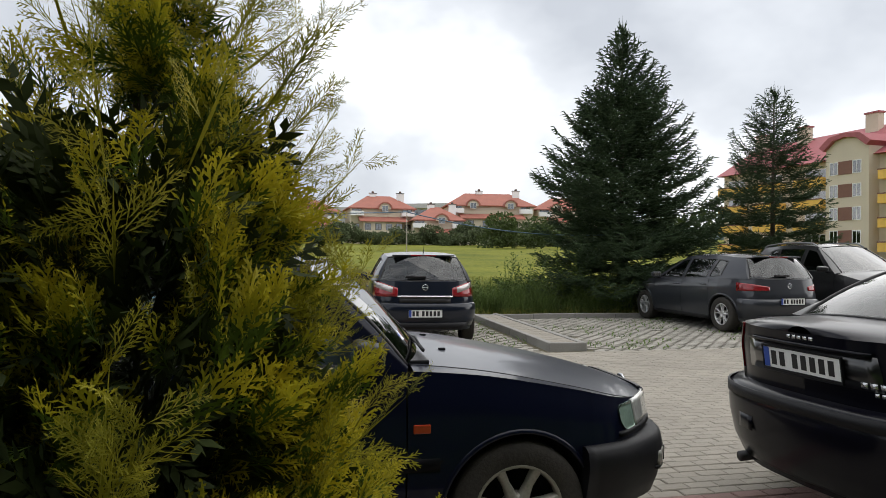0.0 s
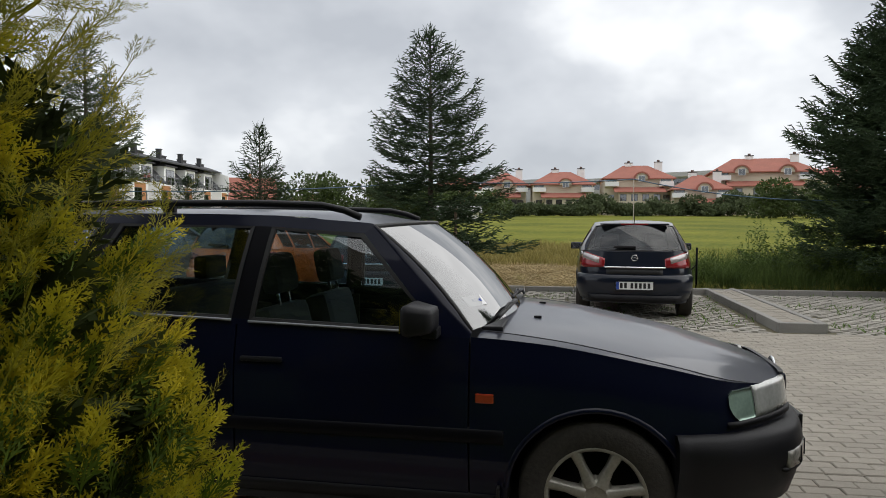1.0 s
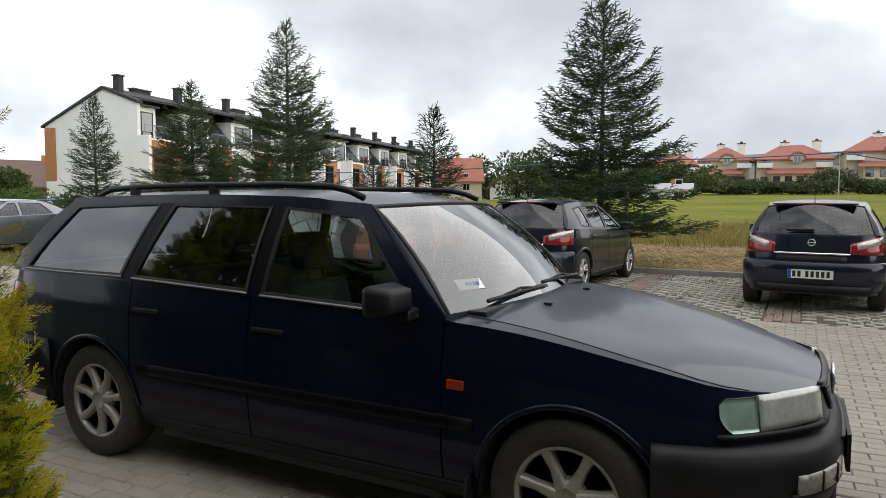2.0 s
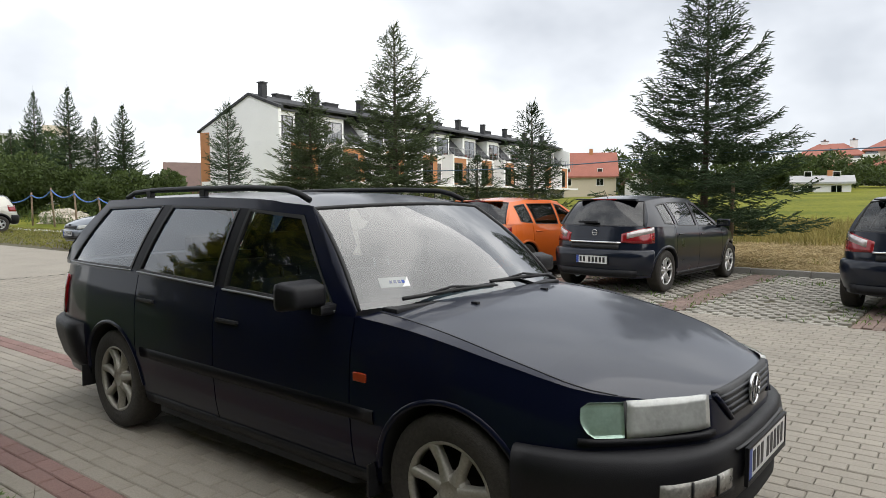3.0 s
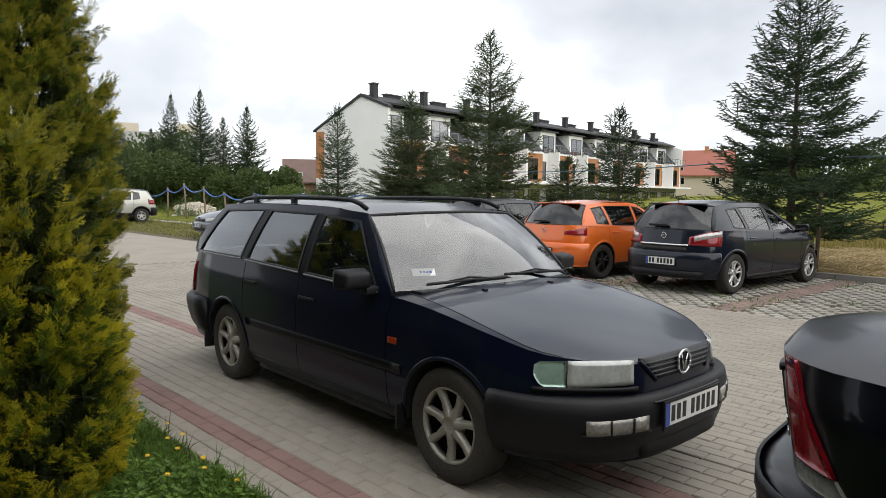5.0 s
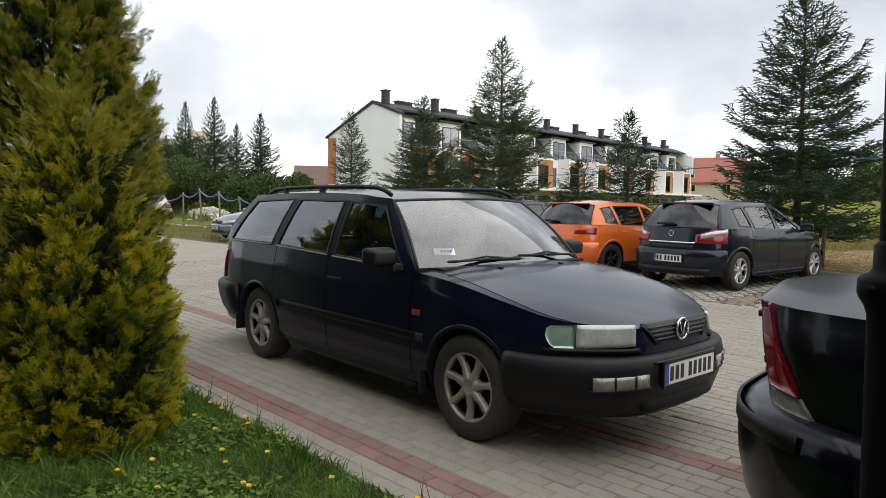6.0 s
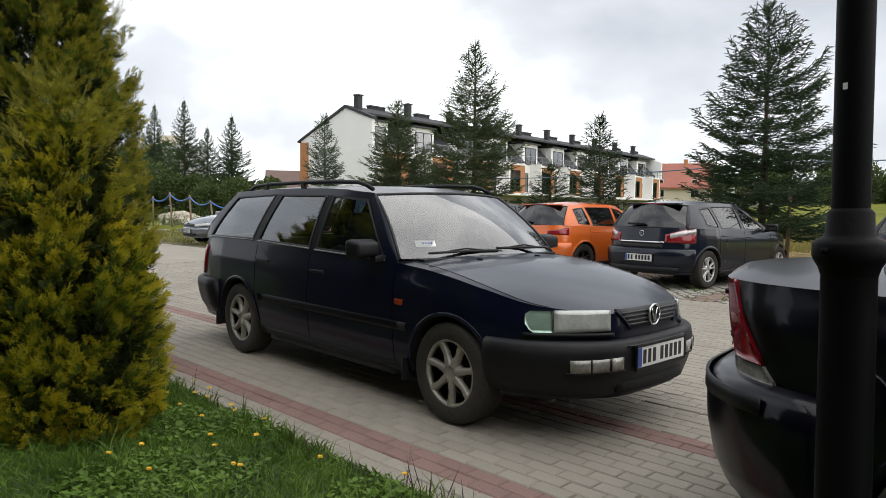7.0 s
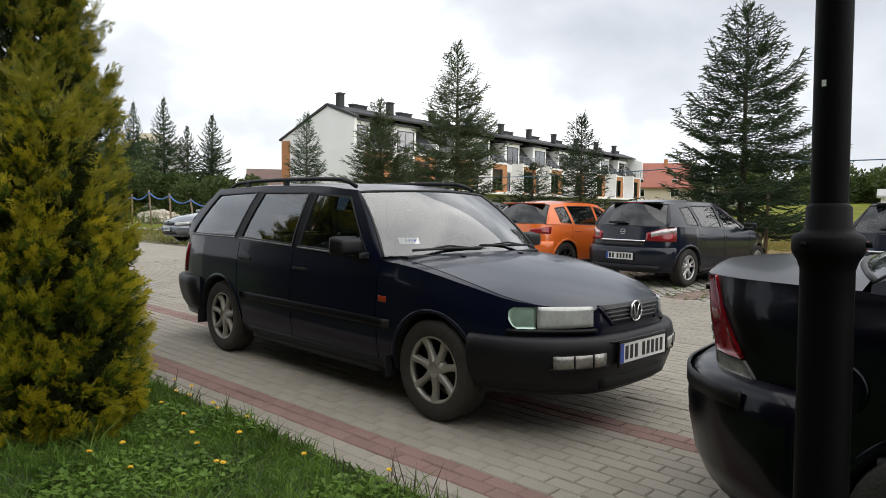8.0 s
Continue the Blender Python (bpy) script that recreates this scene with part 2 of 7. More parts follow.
    "brown_panel": material("brown_panel", (0.20, 0.10, 0.075), 0.8, vary=0.1),
    "railing": material("zinc_railing", (0.25, 0.26, 0.27), 0.5, 0.6, vary=0.1),
    "wood": material("weathered_wood", (0.22, 0.16, 0.11), 0.9, vary=0.25, scale=5, fine=60, bump=0.5, bump_scale=30),
    "tape": material("blue_plastic_tape", (0.05, 0.15, 0.45), 0.5, vary=0.1),
    "cable": material("steel_blue_cable", (0.10, 0.17, 0.24), 0.5, vary=0.1),
    "hill": material("wooded_hill", (0.05, 0.07, 0.07), 0.95, vary=0.3, scale=0.02, fine=0.3),
    "pillar_black": material("satin_black_trim", (0.003, 0.003, 0.005), 0.4, vary=0.1, spec=0.15),
    "wall_shade": material("taupe_wall_render", (0.20, 0.18, 0.155), 0.9, vary=0.05, scale=0.4, fine=8),
    "hedge": leaf_material("hedge_leaf", (0.03, 0.055, 0.015), (0.07, 0.10, 0.03), 0.6, 0.15),
    "straw_soil": material("dry_straw_soil", (0.36, 0.29, 0.15), 0.95, vary=0.25, scale=1.5, fine=30, bump=0.8, bump_scale=30, second=(0.42, 0.34, 0.18)),
    "rubble": material("pale_rubble", (0.45, 0.40, 0.33), 0.9, vary=0.2, scale=3, fine=30, bump=0.6, bump_scale=20),
}

# ---- builders ----
def raw(name, verts, faces, mat, parent=None, label="", smooth=True):
    """One mesh object, linked under its parent."""
    me = bpy.data.meshes.new(name)
    me.from_pydata([tuple(float(c) for c in v) for v in verts], [], faces)
    me.materials.append(M[mat])
    me.update()
    if smooth:
        me.shade_smooth()
    if mat.startswith("glass_"):
        # panes face outwards from the middle of the car
        out = sum((p.normal.dot(p.center - Vector((-1.4, 0, 0.9))) * p.area for p in me.polygons))
        if out < 0:
            me.flip_normals()
    ob = new(name, me)
    if parent:
        ob.parent = parent
    if label:
        tagged(ob, label)
    return ob


def part(name, bm, mat, parent=None, label="", smooth=False):
    me = bpy.data.meshes.new(name)
    bmesh.ops.recalc_face_normals(bm, faces=bm.faces)
    bm.to_mesh(me)
    bm.free()
    me.materials.append(M[mat])
    if smooth:
        me.shade_smooth()
    ob = new(name, me)
    if parent:
        ob.parent = parent
    if label:
        tagged(ob, label)
    return ob


def thing(name, m, label, category, group="", kind=""):
    ob = new(name)
    ob.empty_display_size = 0.2
    ob.matrix_world = m
    return tagged(ob, label, category, group, kind)


def box(bm, x0, x1, y0, y1, z0, z1, bevel=0.0, m=None):
    r = bmesh.ops.create_cube(bm, size=1)
    bmesh.ops.scale(bm, vec=(x1 - x0, y1 - y0, z1 - z0), verts=r["verts"])
    bmesh.ops.translate(bm, vec=((x0 + x1) / 2, (y0 + y1) / 2, (z0 + z1) / 2), verts=r["verts"])
    vs = r["verts"]
    if bevel:
        es = list({e for v in vs for e in v.link_edges})
        got = bmesh.ops.bevel(bm, geom=es, offset=bevel, segments=2, affect='EDGES', profile=0.6)
        vs = list({v for f in got["faces"] for v in f.verts} | {v for v in vs if v.is_valid})
    if m is not None:
        bmesh.ops.transform(bm, matrix=m, verts=vs)
    return vs


def boxed(name, x0, x1, y0, y1, z0, z1, mat, parent=None, bevel=0.0, label="", m=None):
    bm = bmesh.new()
    box(bm, x0, x1, y0, y1, z0, z1, bevel, m)
    return part(name, bm, mat, parent, label)


def tube(pts, radius, sides=8, taper=None):
    """Verts and faces of a round bar along the points."""
    verts, faces = [], []
    pts = [Vector(p) for p in pts]
    for i, p in enumerate(pts):
        d = (pts[min(i + 1, len(pts) - 1)] - pts[max(i - 1, 0)]).normalized()
        up = Vector((0, 0, 1)) if abs(d.z) < 0.9 else Vector((1, 0, 0))
        a = d.cross(up).normalized()
        b = a.cross(d)
        r = radius if taper is None else radius + (taper - radius) * i / (len(pts) - 1)
        for k in range(sides):
            t = 2 * math.pi * k / sides
            verts.append(p + (a * math.cos(t) + b * math.sin(t)) * r)
    for i in range(len(pts) - 1):
        for k in range(sides):
            k2 = (k + 1) % sides
            faces.append((i * sides + k, i * sides + k2, (i + 1) * sides + k2, (i + 1) * sides + k))
    faces.append(tuple(range(sides))[::-1])
    faces.append(tuple(range((len(pts) - 1) * sides, len(pts) * sides)))
    return verts, faces


def bar(name, pts, radius, mat, parent=None, sides=8, taper=None, label=""):
    v, f = tube(pts, radius, sides, taper)
    return raw(name, v, f, mat, parent, label)


def grid(rows, flip=False):
    """Faces over equally long rows of points."""
    verts = [p for r in rows for p in r]
    n = len(rows[0])
    faces = []
    for i in range(len(rows) - 1):
        for j in range(n - 1):
            q = (i * n + j, i * n + j + 1, (i + 1) * n + j + 1, (i + 1) * n + j)
            faces.append(q[::-1] if flip else q)
    return verts, faces


def lathe(profile, segments=32):
    """A surface of revolution round y. profile: (radius, y)."""
    rows = []
    for k in range(segments + 1):
        t = 2 * math.pi * k / segments
        rows.append([(r * math.cos(t), y, r * math.sin(t)) for r, y in profile])
    return grid(rows)


def smooth_curve(pts):
    """A smooth function through (x, y) points in rising x, without overshoot."""
    xs, ys = np.array([p[0] for p in pts], float), np.array([p[1] for p in pts], float)
    if xs[0] > xs[-1]:
        xs, ys = xs[::-1], ys[::-1]
    h, d = np.diff(xs), np.diff(ys) / np.diff(xs)
    m = np.zeros(len(xs))
    m[0], m[-1] = d[0], d[-1]
    for i in range(1, len(xs) - 1):
        m[i] = 0 if d[i - 1] * d[i] <= 0 else 2 * d[i - 1] * d[i] / (d[i - 1] + d[i])

    def f(x):
        x = min(max(x, xs[0]), xs[-1])
        i = min(int(np.searchsorted(xs, x, side="right")) - 1, len(xs) - 2)
        t = (x - xs[i]) / h[i]
        return float((2 * t**3 - 3 * t**2 + 1) * ys[i] + (t**3 - 2 * t**2 + t) * h[i] * m[i] + (3 * t**2 - 2 * t**3) * ys[i + 1] + (t**3 - t**2) * h[i] * m[i + 1])
    return f


def linspace(a, b, n):
    return [a + (b - a) * i / (n - 1) for i in range(n)]


# ---- cars: x forward from the front axle, y to the car's left, z up ----
class Body:
    def __init__(self, s):
        self.s = s
        self.belt, self.top = smooth_curve(s["belt"]), smooth_curve(s["top"])
        self.front, self.rear = smooth_curve(s["front"]), smooth_curve(s["rear"])
        self.w0, self.sill = s["front"][-1][0], s["sill"]
        self.xf, self.xr = s["front"][-1][1], s["rear"][-1][1]
        self.edge_y = smooth_curve([(x, y) for x, y, z in s["roof_edge"]])
        self.edge_z = smooth_curve([(x, z) for x, y, z in s["roof_edge"]])
        self.shape = smooth_curve(s.get("shape", [(0, 0.95), (0.2, 0.985), (0.5, 1.0), (0.75, 0.992), (1.0, 0.955)]))
        self.nose_y = [self.w0 * k for k in (0.0, 0.1, 0.2, 0.3, 0.4, 0.5, 0.58, 0.66, 0.73, 0.79, 0.85, 0.9, 0.94, 0.97, 0.99, 1.0)]

    def arch_z(self, x):
        z = self.sill
        for xc, r in ((0, self.s["arch"][0]), (-self.s["wb"], self.s["arch"][1])):
            if abs(x - xc) < r:
                z = max(z, self.s["wheel_r"] + math.sqrt(max(0, r * r - (x - xc) ** 2)))
        return z

    def skin(self, x, y, z):
        """The point of the painted skin over plan point (x, y) at height z."""
        h = (z - self.sill) / max(0.05, self.belt(x) - self.sill)
        k = self.shape(min(max(h, 0), 1))
        over = max(0.0, z - self.s["rake_z"])
        back = min(1, max(0, (self.s["rake_from"] - x) / 0.35))
        fore = min(1, max(0, (x - 0.35) / 0.3))
        return (x + self.s["rake"] * over * back - self.s.get("nose_rake", 0.1) * max(0, z - 0.6) * fore, y * k, z)

    def stations(self):
        """(x, half width) from nose to tail, dense at the arches."""
        st = [(self.front(y), y) for y in self.nose_y]
        xs = set(linspace(self.xf, self.xr, 40)[1:-1])
        for xc, r in ((0, self.s["arch"][0]), (-self.s["wb"], self.s["arch"][1])):
            for k in range(17):
                xs.add(xc + r * math.cos(math.pi * k / 16) * 0.9995)
            xs.add(xc + r + 0.002)
            xs.add(xc - r - 0.002)
        mid = sorted((x for x in xs if self.xr + 0.001 < x < self.xf - 0.001), reverse=True)
        st += [(x, self.w0) for x in mid]
        st += [(self.rear(y), y) for y in self.nose_y[::-1]]
        extra = []
        # arches may lie under the curved ends
        for (xa, ya), (xb, yb) in zip(st, st[1:]):
            for xc, r in ((0, self.s["arch"][0]), (-self.s["wb"], self.s["arch"][1])):
                for xx in [xc + r * math.cos(math.pi * k / 16) * 0.9995 for k in range(17)] + [xc + r + 0.002, xc - r - 0.002]:
                    if xb + 0.0005 < xx < xa - 0.0005 and not (self.xr < xx < self.xf):
                        extra.append((xx, ya + (yb - ya) * (xx - xa) / (xb - xa)))
        return sorted(st + extra, key=lambda p: -p[0])

    def column(self, x, w, side, n=17):
        z0, z1 = self.arch_z(x), self.belt(x)
        return [self.skin(x, side * w, z0 + (z1 - z0) * (k / (n - 1))) for k in range(n)]

    def shoulder(self, x, w):
        return self.skin(x, w, self.belt(x))

    def path(self, end, y0, y1, n=9, grow=0.0):
        """Plan points and outward normals over the nose ('front') or tail ('rear')."""
        f = self.front if end == "front" else self.rear
        out = []
        for y in linspace(y0, y1, n):
            a, b = f(max(abs(y) - 0.004, 0)), f(abs(y) + 0.004)
            slope = (b - a) / (0.008 if abs(y) > 0.004 else abs(y) + 0.004)
            sgn = 1 if y >= 0 else -1
            nrm = Vector((1, -slope * sgn)) if end == "front" else Vector((-1, slope * sgn))
            if abs(y) < 0.004:
                nrm = Vector((1, 0)) if end == "front" else Vector((-1, 0))
            out.append((Vector((f(abs(y)), y)), nrm.normalized()))
        return out

    def slanted(self, end, edges, lift=0.008, n=7, rows=8):
        """A panel on the nose or tail whose sides slant. edges: (z, y from, y to), upwards."""
        f0 = smooth_curve([(z, a) for z, a, c in edges])
        f1 = smooth_curve([(z, c) for z, a, c in edges])
        out = []
        for z in linspace(edges[0][0], edges[-1][0], rows):
            row = []
            for p, nr in self.path(end, f0(z), f1(z), n):
                q = self.skin(p.x, p.y, z)
                row.append((q[0] + nr.x * lift, q[1] + nr.y * lift, z))
            out.append(row)
        v, f = grid(out)
        k = len(v)
        v = v + [(x * 0.995 if abs(x) > 1 else x, y * 0.98, z) for x, y, z in v]
        rim = list(range(n)) + [i * n + n - 1 for i in range(1, rows)] + list(range((rows - 1) * n + n - 2, (rows - 1) * n - 1, -1)) + [i * n for i in range(rows - 2, 0, -1)]
        f += [(a, b_, b_ + k, a + k) for a, b_ in zip(rim, rim[1:] + rim[:1])]
        return v, f

    def patch(self, end, y0, y1, z0, z1, lift=0.006, n=9, rows=4, depth=0.02):
        """A panel that follows the nose or tail, raised by lift. z0 and z1 may be functions of y."""
        f0 = z0 if callable(z0) else (lambda y: z0)
        f1 = z1 if callable(z1) else (lambda y: z1)
        outer, inner = [], []
        lift_at = lift if callable(lift) else (lambda y: lift_flat)
        lift_flat = lift
        for p, nr in self.path(end, y0, y1, n):
            a, b = [], []
            lift = lift_at(p.y)
            for z in linspace(f0(p.y), f1(p.y), rows):
                q = self.skin(p.x, p.y, z)
                a.append((q[0] + nr.x * lift, q[1] + nr.y * lift, z))
                b.append((q[0] + nr.x * (lift - depth), q[1] + nr.y * (lift - depth), z))
            outer.append(a)
            inner.append(b)
        v, f = grid(outer)
        v2, _ = grid(inner)
        k, c = len(v), rows
        v = v + v2
        rim = [i * c for i in range(n)] + [(n - 1) * c + j for j in range(1, c)] + [i * c + c - 1 for i in range(n - 2, -1, -1)] + [j for j in range(c - 2, 0, -1)]
        f += [(a, b, b + k, a + k) for a, b in zip(rim, rim[1:] + rim[:1])]
        return v, f

    def sweep(self, end, x_stop, profile, bulge=0.0):
        """A bumper or moulding round the nose or tail, back along the sides to x_stop. profile: (offset, z)."""
        f = self.front if end == "front" else self.rear
        start = f(self.w0)
        pts = []
        for x in (linspace(x_stop, start, 6)[:-1] if abs(x_stop - start) > 0.01 else []):
            pts.append((Vector((x, -self.w0)), Vector((0, -1))))
        ys = [-y for y in self.nose_y[::-1]] + self.nose_y[1:]
        inside = start < x_stop if end == "front" else start > x_stop
        if inside:
            # the sides begin within the rounded end
            pts = []
            reach_y = self.half(x_stop)
            ys = [-reach_y] + [y for y in ys if abs(y) < reach_y - 0.004] + [reach_y]
        for y in ys:
            pts += self.path(end, y, y + 1e-9, 2)[:1]
        if inside:
            x_stop = start
        for x in (linspace(start, x_stop, 6)[1:] if abs(x_stop - start) > 0.01 else []):
            pts.append((Vector((x, self.w0)), Vector((0, 1))))
        rows = []
        for p, nr in pts:
            r = []
            u = abs(p.y) / self.w0
            swell = bulge * math.exp(-((u - 0.66) / 0.17) ** 2)
            for d, z in profile:
                d = d + (swell if d > 0 else 0)
                q = self.skin(p.x, p.y, max(z, self.sill))
                r.append((q[0] + nr.x * d, q[1] + nr.y * d, z))
            rows.append(r + [r[0]])
        v, fc = grid(rows, flip=(end == "rear"))
        c = len(profile) + 1
        fc.append(tuple(range(c - 1)))
        fc.append(tuple((len(rows) - 1) * c + k for k in range(c - 1))[::-1])
        return v, fc

    def side_point(self, x, z, side, push=0.0):
        """A point of the leaning side of the cabin."""
        zb, ze = self.belt(x), self.edge_z(x)
        yb = self.shoulder(x, self.w0 if self.xr <= x <= self.xf else self.half(x))[1]
        t = (z - zb) / max(0.01, ze - zb)
        ye = self.edge_y(x)
        y = yb + (ye - yb) * t + 0.035 * 4 * max(0, min(1, t)) * (1 - max(0, min(1, t))) * 0.5
        return (x, side * (y + push), z)

    def half(self, x):
        """Half width at x, also in the rounded ends."""
        f = self.front if x > self.xf else self.rear
        lo, hi = 0.0, self.w0
        for _ in range(24):
            m = (lo + hi) / 2
            if (x > self.xf and f(m) > x) or (x < self.xr and f(m) < x):
                lo = m
            else:
                hi = m
        return hi


def wheel(car, x, y, side, r, rim_r, width, spokes, rim_mat, style="straight"):
    """Tyre, rim with spokes and brake disc; outer face towards side."""
    hub = raw("wheel", *lathe([(0.001, -0.05 * side), (rim_r * 0.75, -0.05 * side), (rim_r * 0.75, -0.09 * side)], 24), "brake", car)
    hub.location = (x, y, r)
    w = width / 2
    prof = [(rim_r - 0.005, -w * 0.85), (rim_r + 0.012, -w * 0.97), (r * 0.86, -w), (r * 0.955, -w * 0.93), (r * 0.992, -w * 0.75), (r, -w * 0.4), (r, 0), (r, w * 0.4),
            (r * 0.992, w * 0.75), (r * 0.955, w * 0.93), (r * 0.86, w), (rim_r + 0.012, w * 0.97), (rim_r - 0.005, w * 0.85)]
    raw("tyre", *lathe(prof, 40), "tyre", hub)
    s = side
    verts, faces = lathe([(rim_r * 0.93, -w * 0.8), (rim_r * 0.9, s * w * 0.5), (rim_r * 0.93, s * w * 0.86), (rim_r * 0.985, s * w * 0.93), (rim_r + 0.004, s * w * 0.86)], 40)
    verts, faces = list(verts), list(faces)
    hubr = rim_r * 0.30
    hv, hf = lathe([(hubr * 1.25, s * w * 0.3), (hubr * 1.1, s * w * 0.74), (hubr * 0.75, s * w * 0.82), (hubr * 0.7, s * w * 0.76), (0.001, s * w * 0.78)], 28)
    faces += [tuple(i + len(verts) for i in f) for f in hf]
    verts += hv
    for k in range(spokes):
        t = 2 * math.pi * (k + 0.25) / spokes
        for arm in ((-1, 1) if style == "split" else (0,)):
            a0, a1 = t + arm * 0.10, t + arm * 0.24
            wi, wo = (0.055, 0.03) if arm else (0.070, 0.046)
            base = len(verts)
            for frac, ang, hw, dep in ((0.22, a0, wi * rim_r / 0.2 * 0.42, 0.80), (0.6, (a0 + a1) / 2, wo * rim_r / 0.2 * 0.42, 0.72), (0.95, a1, wo * rim_r / 0.2 * 0.55, 0.84)):
                cx, cz = math.cos(ang) * rim_r * frac, math.sin(ang) * rim_r * frac
                tx, tz = -math.sin(ang), math.cos(ang)
                for off, dd in ((-1, -0.30), (-0.8, 0.0), (-0.45, 0.06), (0.45, 0.06), (0.8, 0.0), (1, -0.30)):
                    verts.append((cx + tx * hw * off, s * w * (dep + dd), cz + tz * hw * off))
            for i in range(2):
                for j in range(5):
                    faces.append((base + i * 6 + j, base + i * 6 + j + 1, base + (i + 1) * 6 + j + 1, base + (i + 1) * 6 + j))
    raw("rim", verts, faces, rim_mat, hub)
    return hub


def number_plate(car, x, y, z, heading, w=0.52, h=0.114, tilt=0.0, groups=(3, 5)):
    """White plate, blue band, and dark bars for the writing. heading: which way it faces, along x."""
    m = pose(x, y, z, 0, 0, 0) @ pose(0, 0, 0, 0, 0, 90 if heading > 0 else -90) @ pose(0, 0, 0, tilt)
    pl = boxed("number_plate", -w / 2, w / 2, -0.004, 0.004, -h / 2, h / 2, "plate", car, 0.002, "white number plate with a blue band", m)
    bm = bmesh.new()
    for a, b, c, d in ((-w / 2 - .008, w / 2 + .008, h / 2, h / 2 + .01), (-w / 2 - .008, w / 2 + .008, -h / 2 - .016, -h / 2), (-w / 2 - .008, -w / 2, -h / 2, h / 2), (w / 2, w / 2 + .008, -h / 2, h / 2)):
        box(bm, a, b, -0.008, 0.006, c, d, 0, m)
    part("plate_holder", bm, "plastic", pl)
    boxed("band", -w / 2 + 0.003, -w / 2 + 0.043, -0.0055, -0.003, -h / 2 + 0.003, h / 2 - 0.003, "plate_blue", pl, 0, "", m)
    x0 = -w / 2 + 0.058
    total = sum(groups)
    step = (w - 0.075 - 0.03) / total
    i = 0
    for gi, g in enumerate(groups):
        for _ in range(g):
            xa = x0 + i * step + gi * 0.03
            boxed("bar", xa, xa + step * 0.62, -0.0055, -0.003, -h * 0.34, h * 0.34, "ink", pl, 0, "", m)
            i += 1
    return pl


def seat(car, x, y, z=0.45, h=0.55):
    bm = bmesh.new()
    box(bm, -0.02, 0.48, -0.24, 0.24, 0, 0.17, 0.05)
    box(bm, -0.10, 0.05, -0.24, 0.24, 0.1, h, 0.05, pose(0, 0, 0, 0, -14, 0))
    s = part("seat", bm, "cloth", car)
    bm = bmesh.new()
    box(bm, -0.05, 0.05, -0.135, 0.135, h + 0.05, h + 0.25, 0.045, pose(0, 0, 0, 0, -12, 0))
    part("headrest", bm, "cloth", s)
    for yy in (-0.06, 0.06):
        boxed("headrest_post", -0.006, 0.006, yy - 0.006, yy + 0.006, h - 0.03, h + 0.08, "chrome", s, 0, "", pose(0, 0, 0, 0, -12, 0))
    s.location = (x, y, z)


